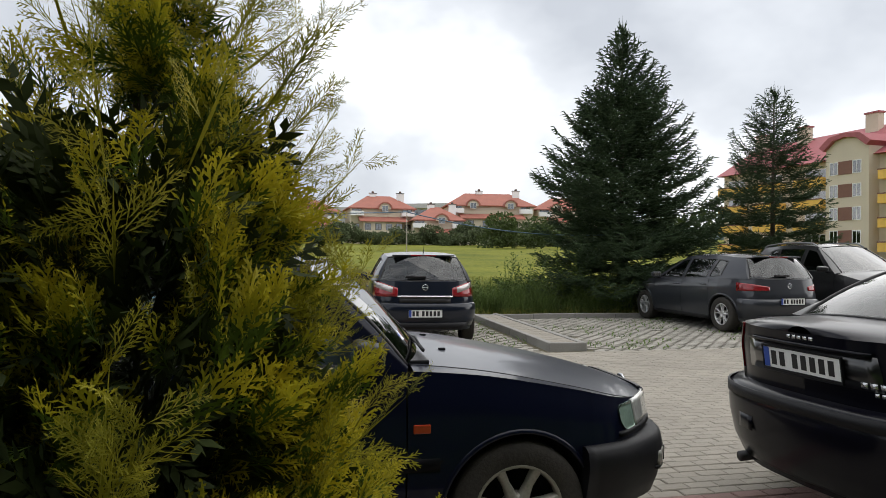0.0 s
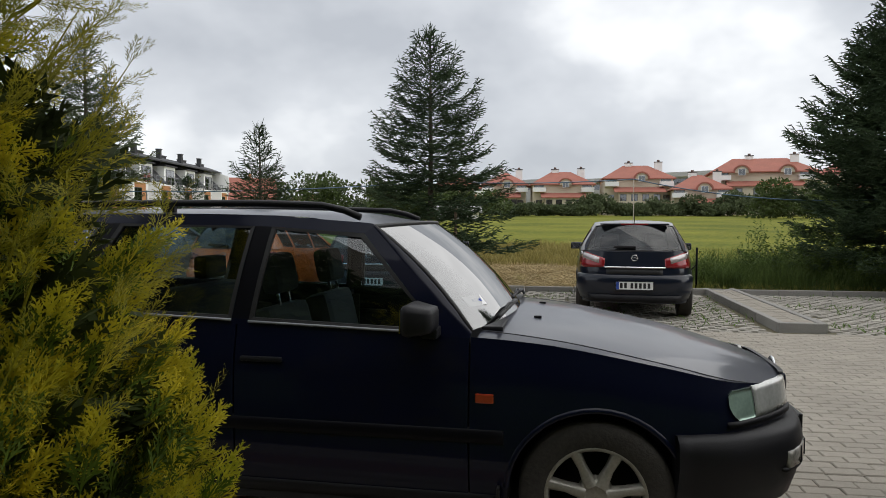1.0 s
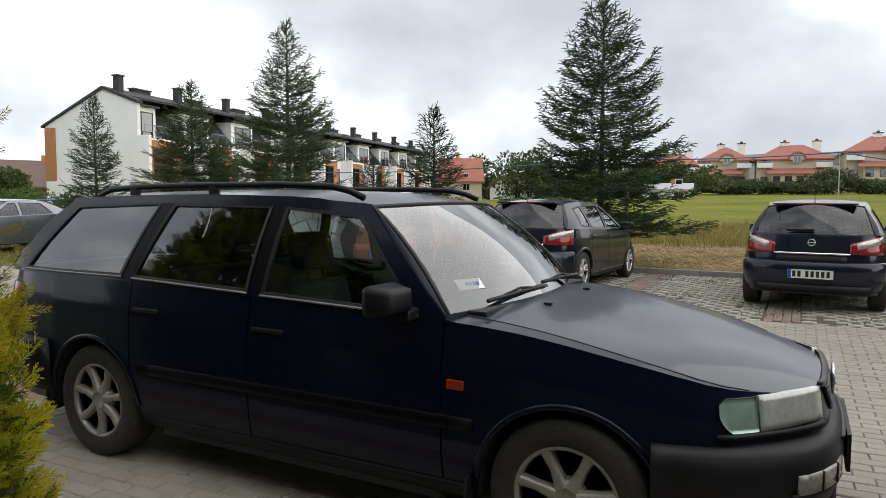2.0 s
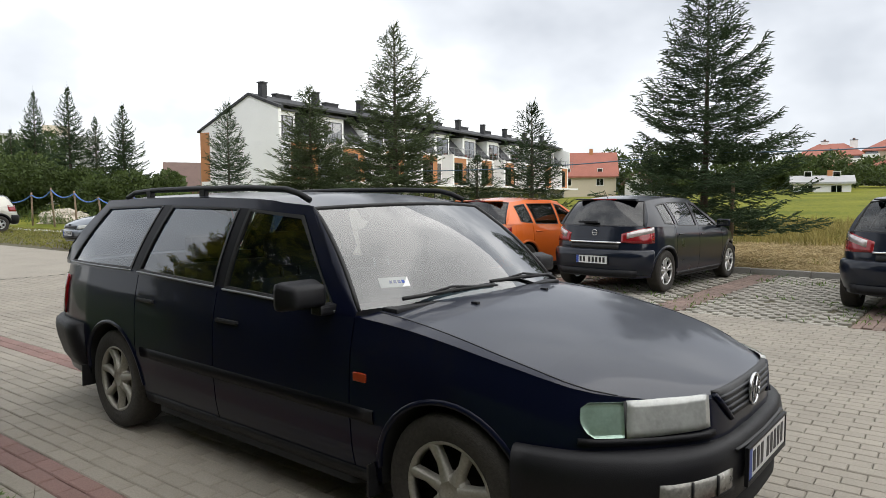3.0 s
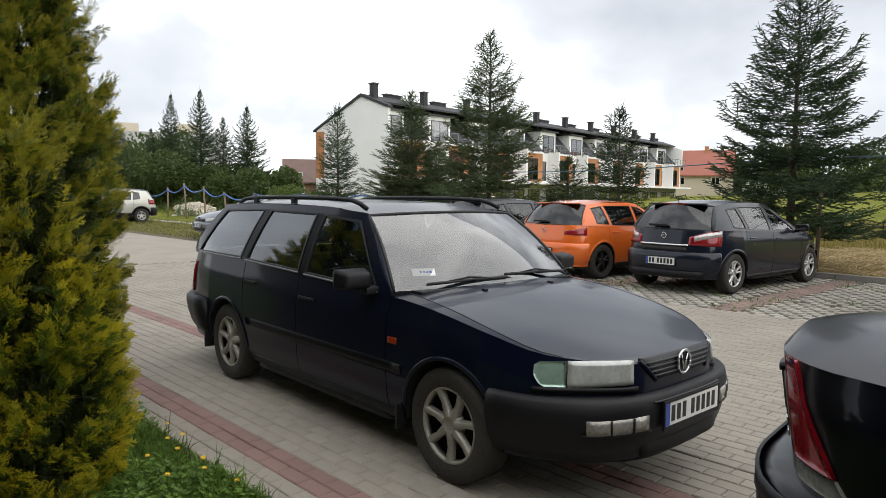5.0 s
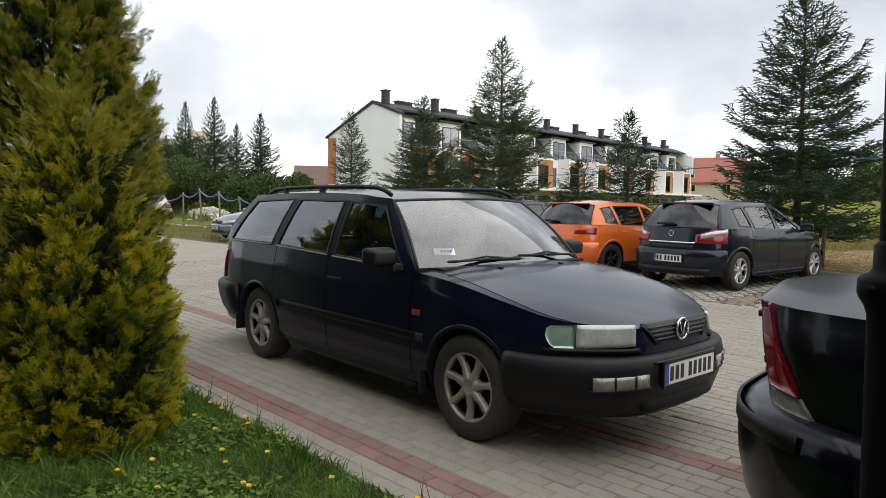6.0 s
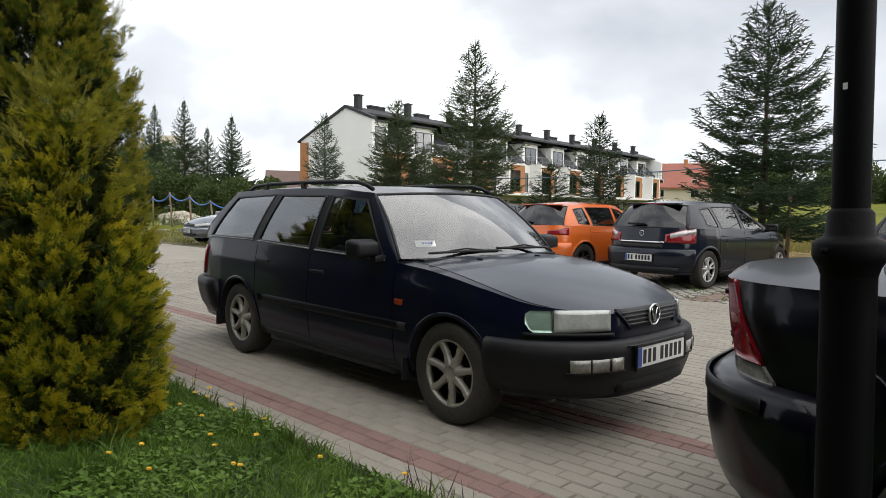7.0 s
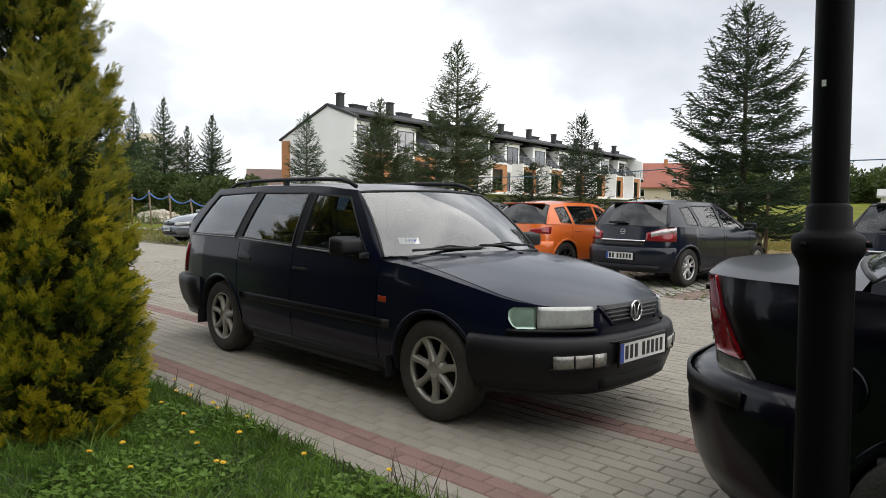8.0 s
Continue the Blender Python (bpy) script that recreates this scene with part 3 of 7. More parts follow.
def build_car(name, spec, place, label, group=""):
    """A whole car from its outline."""
    s, b = spec, Body(spec)
    car = thing(name, place, label, "car", group)
    pm = s["paint"]
    st = b.stations()
    cowl, deck = s["cowl"], s["deck"]
    seams = s["seams"]
    cuts = [99] + list(seams) + [-99]
    names = ["front_wing"] + ["front_door", "rear_door", "rear_wing"][: len(seams)]
    if len(seams) == 2:
        names = ["front_wing", "front_door", "rear_wing"]
    for side in (-1, 1):
        for i, nm in enumerate(names):
            hi, lo = cuts[i] - 0.004, cuts[i + 1] + 0.004
            cols = [(x, w) for x, w in st if lo < x < hi]
            if cuts[i] < 50:
                cols.insert(0, (hi, b.w0 if b.xr <= hi <= b.xf else b.half(hi)))
            if cuts[i + 1] > -50:
                cols.append((lo, b.w0 if b.xr <= lo <= b.xf else b.half(lo)))
            rows = [b.column(x, w, side) for x, w in cols]
            # turn the cut edges inwards, so that the sheet has depth
            returns = []
            for end, at in ((0, cuts[i] < 50), (-1, cuts[i + 1] > -50)):
                if at:
                    edge = [(p[0], p[1] - side * 0.03, p[2]) for p in rows[end]]
                    returns.append(grid([edge, list(rows[end])] if end == 0 else [list(rows[end]), edge], flip=(side > 0)))
            v, f = grid(rows, flip=(side > 0))
            for v2, f2 in returns:
                f = f + [tuple(k + len(v) for k in q) for q in f2]
                v = v + v2
            o = raw(nm, v, f, pm, car)
            if "door" in nm:
                hx = lo + s.get("handle_x", 0.13)
                hz = b.belt(hx) - s.get("handle_drop", 0.13)
                yy = b.skin(hx, b.w0, hz)[1]
                bm = bmesh.new()
                box(bm, hx - 0.06, hx + 0.13, side * yy - 0.012, side * yy + 0.022, hz - 0.011, hz + 0.011, 0.008)
                part("door_handle", bm, s.get("handle", "plastic"), o)
    # dark hull behind the gaps, floor and wells
    rows = []
    for x in linspace(b.xf + 0.1, b.xr - 0.1, 24):
        near_wheel = min(abs(x), abs(x + s["wb"])) < s["arch"][0] + 0.08
        w = b.w0 * (0.76 if near_wheel else 0.95)
        rows.append([(x, -w, 0.2), (x, -w, 0.3), (x, w, 0.3), (x, w, 0.2), (x, -w, 0.2)])
    raw("floor_pan", *grid(rows), "under", car)
    for side in (-1, 1):
        for a in cuts[1:-1]:
            boxed("seam_backing", a - 0.05, a + 0.05, side * (b.w0 * 0.93) - 0.012, side * (b.w0 * 0.93) + 0.002, max(0.28, b.arch_z(a) + 0.02), b.belt(a) - 0.03, "under", car)
    for xc, r in ((0, s["arch"][0]), (-s["wb"], s["arch"][1])):
        for side in (-1, 1):
            rows = []
            for k in range(17):
                t = math.pi * k / 16
                xx, zz = xc + r * 0.995 * math.cos(t), s["wheel_r"] + r * 0.995 * math.sin(t)
                yo = b.skin(xx, b.half(xx) if (xx > b.xf or xx < b.xr) else b.w0, min(zz, b.belt(xx)))[1] - 0.003
                rows.append([(xx, side * yo, zz), (xx, side * (yo - 0.05), zz), (xx, side * 0.42, zz)])
            rows = [[(r0[0][0], r0[0][1], s["sill"])] + [(p[0], p[1], s["sill"]) for p in r0[1:]] for r0 in rows[:1]] + rows + [[(p[0], p[1], s["sill"]) for p in rows[-1]]]
            raw("wheel_well", *grid(rows), "under", car)
            liner = [[(p[2][0], p[2][1] + side * 0.004, p[2][2]), (p[2][0], p[2][1] + side * 0.004, s["sill"] - 0.06)] for p in rows]
            raw("wheel_liner", *grid(liner), "under", car)
    # bonnet
    def cap(cols, nm, mat, shut=lambda x: 1.0, sides=False):
        def row_at(x, w, us):
            q = b.shoulder(x, w)
            zc = b.top(x)
            return [(q[0], q[1] * u, q[2] + (max(zc, q[2]) - q[2]) * (1 - abs(u) ** 2.4) + 0.001) for u in us]
        if sides:
            for side in (-1, 1):
                raw("wing_top", *grid([row_at(x, w, [side * (1 - (1 - shut(x) - 0.004) * k / 3) for k in range(4)]) for x, w in cols], flip=(side > 0)), pm, car)
        return raw(nm, *grid([row_at(x, w, [(-1 + 2 * k / 12) * shut(x) for k in range(13)]) for x, w in cols]), mat, car)
    cols = [(x, w) for x, w in st if x > cowl] + [(cowl, b.w0)]
    shut = s.get("shut", lambda x: 1.0)
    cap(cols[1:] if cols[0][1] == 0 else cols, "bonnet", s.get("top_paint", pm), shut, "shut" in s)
    cols = [(deck, b.w0 if deck > b.xr else b.half(deck))] + [(x, w) for x, w in st if x < deck]
    cap(cols[:-1] if cols[-1][1] == 0 else cols, s.get("deck_name", "boot_lid"), pm)
    # cabin
    A, R = s["screen"], s["back"]
    for side in (-1, 1):
        W = s["windows"]
        ab, at_, rb, rt = A["bottom"], A["top"], R["bottom"], R["top"]
        lows, tops = [(ab[0], b.belt(ab[0]))], [(at_[0], at_[2])]
        for q in W:
            lows += [q[1], q[0]]
            tops += [q[2], q[3]]
        lows.append((rb[0], max(rb[2], b.belt(rb[0]))))
        tops.append((rt[0], rt[2]))

        def quad(nm, a, c, d, e, mat):
            n, rows = 5, []
            for i in range(n):
                t = i / (n - 1)
                row = []
                for g in range(n):
                    u = g / (n - 1)
                    x = (a[0] * (1 - t) + c[0] * t) * (1 - u) + (e[0] * (1 - t) + d[0] * t) * u
                    z = (a[1] * (1 - t) + c[1] * t) * (1 - u) + (e[1] * (1 - t) + d[1] * t) * u
                    row.append(b.side_point(x, z, side))
                rows.append(row)
            raw(nm, *grid(rows, flip=(side < 0)), mat, car)

        def ribbon(nm, low, high):
            rows = []
            for (a, c), (d, e) in zip(zip(low, low[1:]), zip(high, high[1:])):
                for i in range(1 if rows else 0, 5):
                    t = i / 4
                    p, q = (a[0] + (c[0] - a[0]) * t, a[1] + (c[1] - a[1]) * t), (d[0] + (e[0] - d[0]) * t, d[1] + (e[1] - d[1]) * t)
                    rows.append([b.side_point(p[0] + (q[0] - p[0]) * u / 2, p[1] + (q[1] - p[1]) * u / 2, side) for u in range(3)])
            raw(nm, *grid(rows, flip=(side < 0)), pm, car)
        for i in range(0, len(lows), 2):
            quad("pillar", lows[i], lows[i + 1], tops[i + 1], tops[i], s.get("pillar", pm) if 0 < i < len(lows) - 2 else pm)
        ribbon("roof_side", tops, [(x, b.edge_z(x)) for x, z in tops])
        ribbon("belt_panel", [(x, b.belt(x) - 0.004) for x, z in lows], lows)
        for wi, q in enumerate(W):
            def inner(k, grow, push):
                cx, cz = sum(p[0] for p in q) / 4, sum(p[1] for p in q) / 4
                p = q[k]
                dx, dz = p[0] - cx, p[1] - cz
                ln = math.hypot(dx, dz)
                return (p[0] + dx / ln * grow, p[1] + dz / ln * grow)
            rows = []
            c0, c1, c2, c3 = [inner(k, 0.004, 0) for k in range(4)]
            for i in range(7):
                t = i / 6
                lo, up = (c0[0] + (c1[0] - c0[0]) * t, c0[1] + (c1[1] - c0[1]) * t), (c3[0] + (c2[0] - c3[0]) * t, c3[1] + (c2[1] - c3[1]) * t)
                rows.append([b.side_point(lo[0] + (up[0] - lo[0]) * u / 5, lo[1] + (up[1] - lo[1]) * u / 5, side, -0.008) for u in range(6)])
            g = raw("side_window", *grid(rows), s["rear_glass"] if wi > 0 and s.get("privacy") else s["glass"], car)
            g.visible_shadow = False
            rows = []
            for k in range(4):
                a0, a1 = q[k], q[(k + 1) % 4]
                i0, i1 = inner(k, -0.022, 0), inner((k + 1) % 4, -0.022, 0)
                for i in range(6):
                    t = i / 6
                    x, z = a0[0] + (a1[0] - a0[0]) * t, a0[1] + (a1[1] - a0[1]) * t
                    xi, zi = i0[0] + (i1[0] - i0[0]) * t, i0[1] + (i1[1] - i0[1]) * t
                    rows.append([b.side_point(x, z, side, 0.004), b.side_point(xi, zi, side, 0.002), b.side_point(xi, zi, side, -0.012)])
            rows.append(rows[0])
            raw("window_seal", *grid(rows), "rubber", g, smooth=False)
            if s.get("chrome_belt"):
                v = [b.side_point(q[0][0] + (q[1][0] - q[0][0]) * i / 6, q[0][1] + (q[1][1] - q[0][1]) * i / 6 - 0.006, side, 0.008) for i in range(7)]
                bar("belt_strip", v, 0.006, s["chrome_belt"], g, 6)

    def pane(A, nm, mat, sgn, nx=11, nz=7, lift=0.0):
        rows = []
        for i in range(nz):
            t = i / (nz - 1)
            row = []
            for j in range(nx):
                u = -1 + 2 * j / (nx - 1)
                k = u * u
                bx = A["bottom_mid"][0] + (A["bottom"][0] - A["bottom_mid"][0]) * k
                bz = A["bottom_mid"][1] + (A["bottom"][2] - A["bottom_mid"][1]) * k
                tx = A["top_mid"][0] + (A["top"][0] - A["top_mid"][0]) * k
                tz = A["top_mid"][1] + (A["top"][2] - A["top_mid"][1]) * k
                by, ty = A["bottom"][1] * u, A["top"][1] * u
                bow = 0.03 * 4 * t * (1 - t)
                row.append((bx + (tx - bx) * t + sgn * (bow + lift) * 0.7, by + (ty - by) * t, bz + (tz - bz) * t + (bow + lift) * 0.7))
            rows.append(row)
        return rows
    rows = pane(A, "windscreen", "", 1)
    ws = raw("windscreen", *grid(rows), "glass_screen", car)
    ws.visible_shadow = False
    edge = [r[0] for r in rows] + rows[-1][1:-1] + [r[-1] for r in rows[::-1]]
    bar("windscreen_seal", edge, 0.011, "rubber", ws, 6)
    for side, j in ((-1, 0), (1, -1)):
        edge, n = [r[j] for r in rows], len(rows)
        lo, hi = (A["bottom"][0], b.belt(A["bottom"][0])), (A["top"][0], A["top"][2])
        wall = [b.side_point(lo[0] + (hi[0] - lo[0]) * i / (n - 1), lo[1] + (hi[1] - lo[1]) * i / (n - 1), side) for i in range(n)]
        mid_ = [((p[0] + q[0]) / 2 + 0.006, (p[1] + q[1]) / 2 + side * 0.006, (p[2] + q[2]) / 2 + 0.008) for p, q in zip(edge, wall)]
        raw("screen_pillar", *grid([edge, mid_, wall], flip=(side > 0)), pm, car)
    rows = pane(R, "rear_window", "", -1)
    for side, j in ((-1, 0), (1, -1)):
        edge, n = [r[j] for r in rows], len(rows)
        lo, hi = (R["bottom"][0], max(R["bottom"][2], b.belt(R["bottom"][0]))), (R["top"][0], R["top"][2])
        wall = [b.side_point(lo[0] + (hi[0] - lo[0]) * i / (n - 1), lo[1] + (hi[1] - lo[1]) * i / (n - 1), side) for i in range(n)]
        raw("tail_pillar", *grid([edge, wall], flip=(side < 0)), pm, car)
    rw = raw("rear_window", *grid(rows), s["rear_glass"], car)
    rw.visible_shadow = False
    edge = [r[0] for r in rows] + rows[-1][1:-1] + [r[-1] for r in rows[::-1]] + rows[0][1:-1][::-1] + [rows[0][0]]
    bar("rear_window_seal", edge, 0.012, "rubber", rw, 6)
    # roof
    rows = []
    nxr = 15
    for j in range(13):
        u = -1 + 2 * j / 12
        k = u * u
        xa = A["top_mid"][0] + (A["top"][0] - A["top_mid"][0]) * k
        xb = R["top_mid"][0] + (R["top"][0] - R["top_mid"][0]) * k
        row = []
        for i in range(nxr):
            t = i / (nxr - 1)
            x = xa + (xb - xa) * t
            ze, ye = b.edge_z(x), b.edge_y(x)
            zf = A["top_mid"][1] + (A["top"][2] - A["top_mid"][1]) * k
            zr = R["top_mid"][1] + (R["top"][2] - R["top_mid"][1]) * k
            crown = s["crown"] * (1 - abs(u) ** 2.5)
            z = ze + crown
            fade = min(1, t / 0.2)
            z = zf + (z - zf) * (fade * (2 - fade))
            fade = min(1, (1 - t) / 0.12)
            z = zr + (z - zr) * (fade * (2 - fade))
            row.append((x, ye * u, z + 0.001))
        rows.append(row)
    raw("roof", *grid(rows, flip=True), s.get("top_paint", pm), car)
    # inside
    bm = bmesh.new()
    box(bm, cowl - 0.42, cowl + 0.05, -b.w0 * 0.86, b.w0 * 0.86, 0.6, b.top(cowl) - 0.06, 0.05)
    part("dashboard", bm, "plastic", car)
    sx = A["top"][0] - 0.42
    seat(car, sx, 0.36), seat(car, sx, -0.36)
    bm = bmesh.new()
    zs = 0.42
    rx = sx - 0.85
    box(bm, rx - 0.05, rx + 0.45, -0.6, 0.6, zs, zs + 0.17, 0.05)
    box(bm, rx - 0.12, rx + 0.04, -0.6, 0.6, zs + 0.1, zs + 0.6, 0.05, pose(0, 0, 0, 0, 0, 0))
    for yy in (-0.38, 0.38):
        box(bm, rx - 0.12, rx - 0.03, yy - 0.13, yy + 0.13, zs + 0.62, zs + 0.76, 0.03)
    part("rear_bench", bm, "cloth", car)
    if s.get("wheel_inside", True):
        pts = [(cowl - 0.5 + 0.07 * math.sin(a), 0.36 + 0.185 * math.cos(a), b.top(cowl) - 0.08 + 0.175 * math.sin(a)) for a in linspace(0, 2 * math.pi, 25)]
        bar("steering_wheel", pts, 0.015, "plastic", car, 6)
    boxed("inside_mirror", A["top_mid"][0] - 0.02, A["top_mid"][0] + 0.02, -0.11, 0.11, A["top_mid"][1] - 0.1, A["top_mid"][1] - 0.04, "plastic", car, 0.01)
    # wheels
    for xc in (0, -s["wb"]):
        for side in (-1, 1):
            wheel(car, xc, side * (b.w0 - 0.02 - s["tyre_w"] / 2), side, s["wheel_r"], s["rim_r"], s["tyre_w"], s["spokes"], s["rim"], s.get("rim_style", "straight"))
    # mirrors
    mx, mz = s["mirror"]
    for side in (-1, 1):
        y0 = b.side_point(mx, mz, side)[1]
        bm = bmesh.new()
        box(bm, mx - 0.065, mx + 0.055, -0.110, 0.110, -0.058, 0.066, 0.03, pose(0, 0, 0, 0, 0, 0))
        for vv in bm.verts:
            if vv.co.x > mx:
                vv.co.y *= 0.82
                vv.co.z *= 0.8
        bmesh.ops.translate(bm, vec=(0, y0 + side * 0.155, mz), verts=bm.verts)
        mo = part("door_mirror", bm, s.get("mirror_paint", pm), car, smooth=True)
        bm = bmesh.new()
        box(bm, mx - 0.02, mx + 0.05, min(y0 - side * 0.02, y0 + side * 0.1), max(y0 - side * 0.02, y0 + side * 0.1), mz - 0.085, mz - 0.04, 0.012)
        part("mirror_foot", bm, "plastic", mo)
        boxed("mirror_glass", mx - 0.069, mx - 0.065, y0 + side * 0.155 - 0.088, y0 + side * 0.155 + 0.088, mz - 0.042, mz + 0.048, "chrome", mo)
    return car, b


# ---- the navy estate, the main subject ----
def strip(b, x0, x1, z0, z1, side, lift, depth, n=20):
    """A moulding along the side of a car."""
    rows = []
    for x in linspace(x0, x1, n):
        w = b.w0 if b.xr <= x <= b.xf else b.half(x)
        p, q = b.skin(x, side * w, z0), b.skin(x, side * w, z1)
        rows.append([(p[0], p[1] - side * depth, z0), (p[0], p[1] + side * lift * 0.6, z0), (p[0], p[1] + side * lift, z0 + (z1 - z0) * 0.3), (q[0], q[1] + side * lift, z1 - (z1 - z0) * 0.2), (q[0], q[1] - side * depth, z1)])
    v, f = grid(rows, flip=(side > 0))
    m = len(v)
    f += [tuple(range(5)), tuple(range(m - 5, m))[::-1]]
    return v, f


def arch_lip(b, xc, r, side, car, mat, width=0.03, lift=0.012):
    rows = []
    for k in range(21):
        t = math.pi * (0.02 + 0.96 * k / 20)
        row = []
        for rr, off in ((r - 0.004, -0.012), (r - 0.002, lift), (r + width * 0.6, lift), (r + width, 0.001)):
            xx, zz = xc + rr * math.cos(t), b.s["wheel_r"] + rr * math.sin(t)
            w = b.w0 if b.xr <= xx <= b.xf else b.half(xx)
            q = b.skin(xx, side * w, zz)
            row.append((q[0], q[1] + side * off, zz))
        rows.append(row)
    raw("wheel_arch_lip", *grid(rows, flip=(side < 0)), mat, car)


def wiper(car, a, b_, c, mat="plastic"):
    """Arm from its pivot a to the blade, which runs from b_ to c."""
    a, b_, c = Vector(a), Vector(b_), Vector(c)
    mid = (b_ + c) / 2
    ob = bar("wiper_arm", [a, a + (mid - a) * 0.25 + Vector((0, 0, 0.02)), mid], 0.009, mat, car, 6)
    bar("wiper_blade", [b_, mid + Vector((0, 0, 0.004)), c], 0.009, "rubber", ob, 6)
    bar("blade_bow", [b_ + (c - b_) * 0.15, mid + Vector((0.0, 0, 0.022)), b_ + (c - b_) * 0.85], 0.006, mat, ob, 5)


ESTATE = dict(
    wb=2.625, sill=0.25, wheel_r=0.305, rim_r=0.2, tyre_w=0.195, spokes=7, rim="alloy", arch=(0.345, 0.352),
    front=[(0, 0.85), (0.25, 0.842), (0.4, 0.806), (0.52, 0.73), (0.634, 0.63), (0.75, 0.49), (0.815, 0.25), (0.845, -0.1)],
    rear=[(0, -3.71), (0.4, -3.70), (0.6, -3.66), (0.73, -3.55), (0.80, -3.36), (0.845, -2.95)],
    belt=[(0.85, 0.705), (0.6, 0.745), (0.2, 0.832), (-0.2, 0.90), (-0.5, 0.922), (-1.5, 0.947), (-2.4, 0.976), (-3.1, 0.980), (-3.71, 0.975)],
    top=[(0.85, 0.722), (0.75, 0.757), (0.6, 0.80), (0.2, 0.88), (-0.1, 0.926), (-0.47, 0.958), (-3.3, 1.0), (-3.71, 0.99)],
    rake=0.16, rake_z=0.6, rake_from=-3.05, nose_rake=0.12, cowl=-0.47, deck=-3.4, deck_name="tailgate", seams=(-0.5, -1.51, -2.32),
    screen=dict(bottom=(-0.50, 0.785, 0.945), bottom_mid=(-0.36, 0.955), top=(-0.95, 0.635, 1.365), top_mid=(-0.82, 1.385)),
    back=dict(bottom=(-3.51, 0.71, 0.995), bottom_mid=(-3.61, 0.985), top=(-3.02, 0.62, 1.385), top_mid=(-3.1, 1.40)),
    roof_edge=[(-0.9, 0.635, 1.37), (-1.2, 0.65, 1.405), (-2.0, 0.655, 1.42), (-2.9, 0.64, 1.405), (-3.2, 0.63, 1.395)], crown=0.035,
    windows=[((-1.455, 0.965), (-0.62, 0.940), (-0.985, 1.335), (-1.405, 1.362)),
             ((-2.325, 0.995), (-1.535, 0.97), (-1.485, 1.365), (-2.15, 1.375)),
             ((-3.28, 1.0), (-2.41, 0.998), (-2.245, 1.376), (-2.95, 1.36))],
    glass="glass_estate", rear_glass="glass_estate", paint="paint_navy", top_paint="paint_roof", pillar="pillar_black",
    shut=lambda x: 0.995 - 0.13 * min(1.0, max(0.0, (0.62 - x) / 1.09)) ** 0.8, mirror=(-0.67, 1.005), mirror_paint="plastic", handle_drop=0.14, handle_x=0.085, chrome_belt="railing")


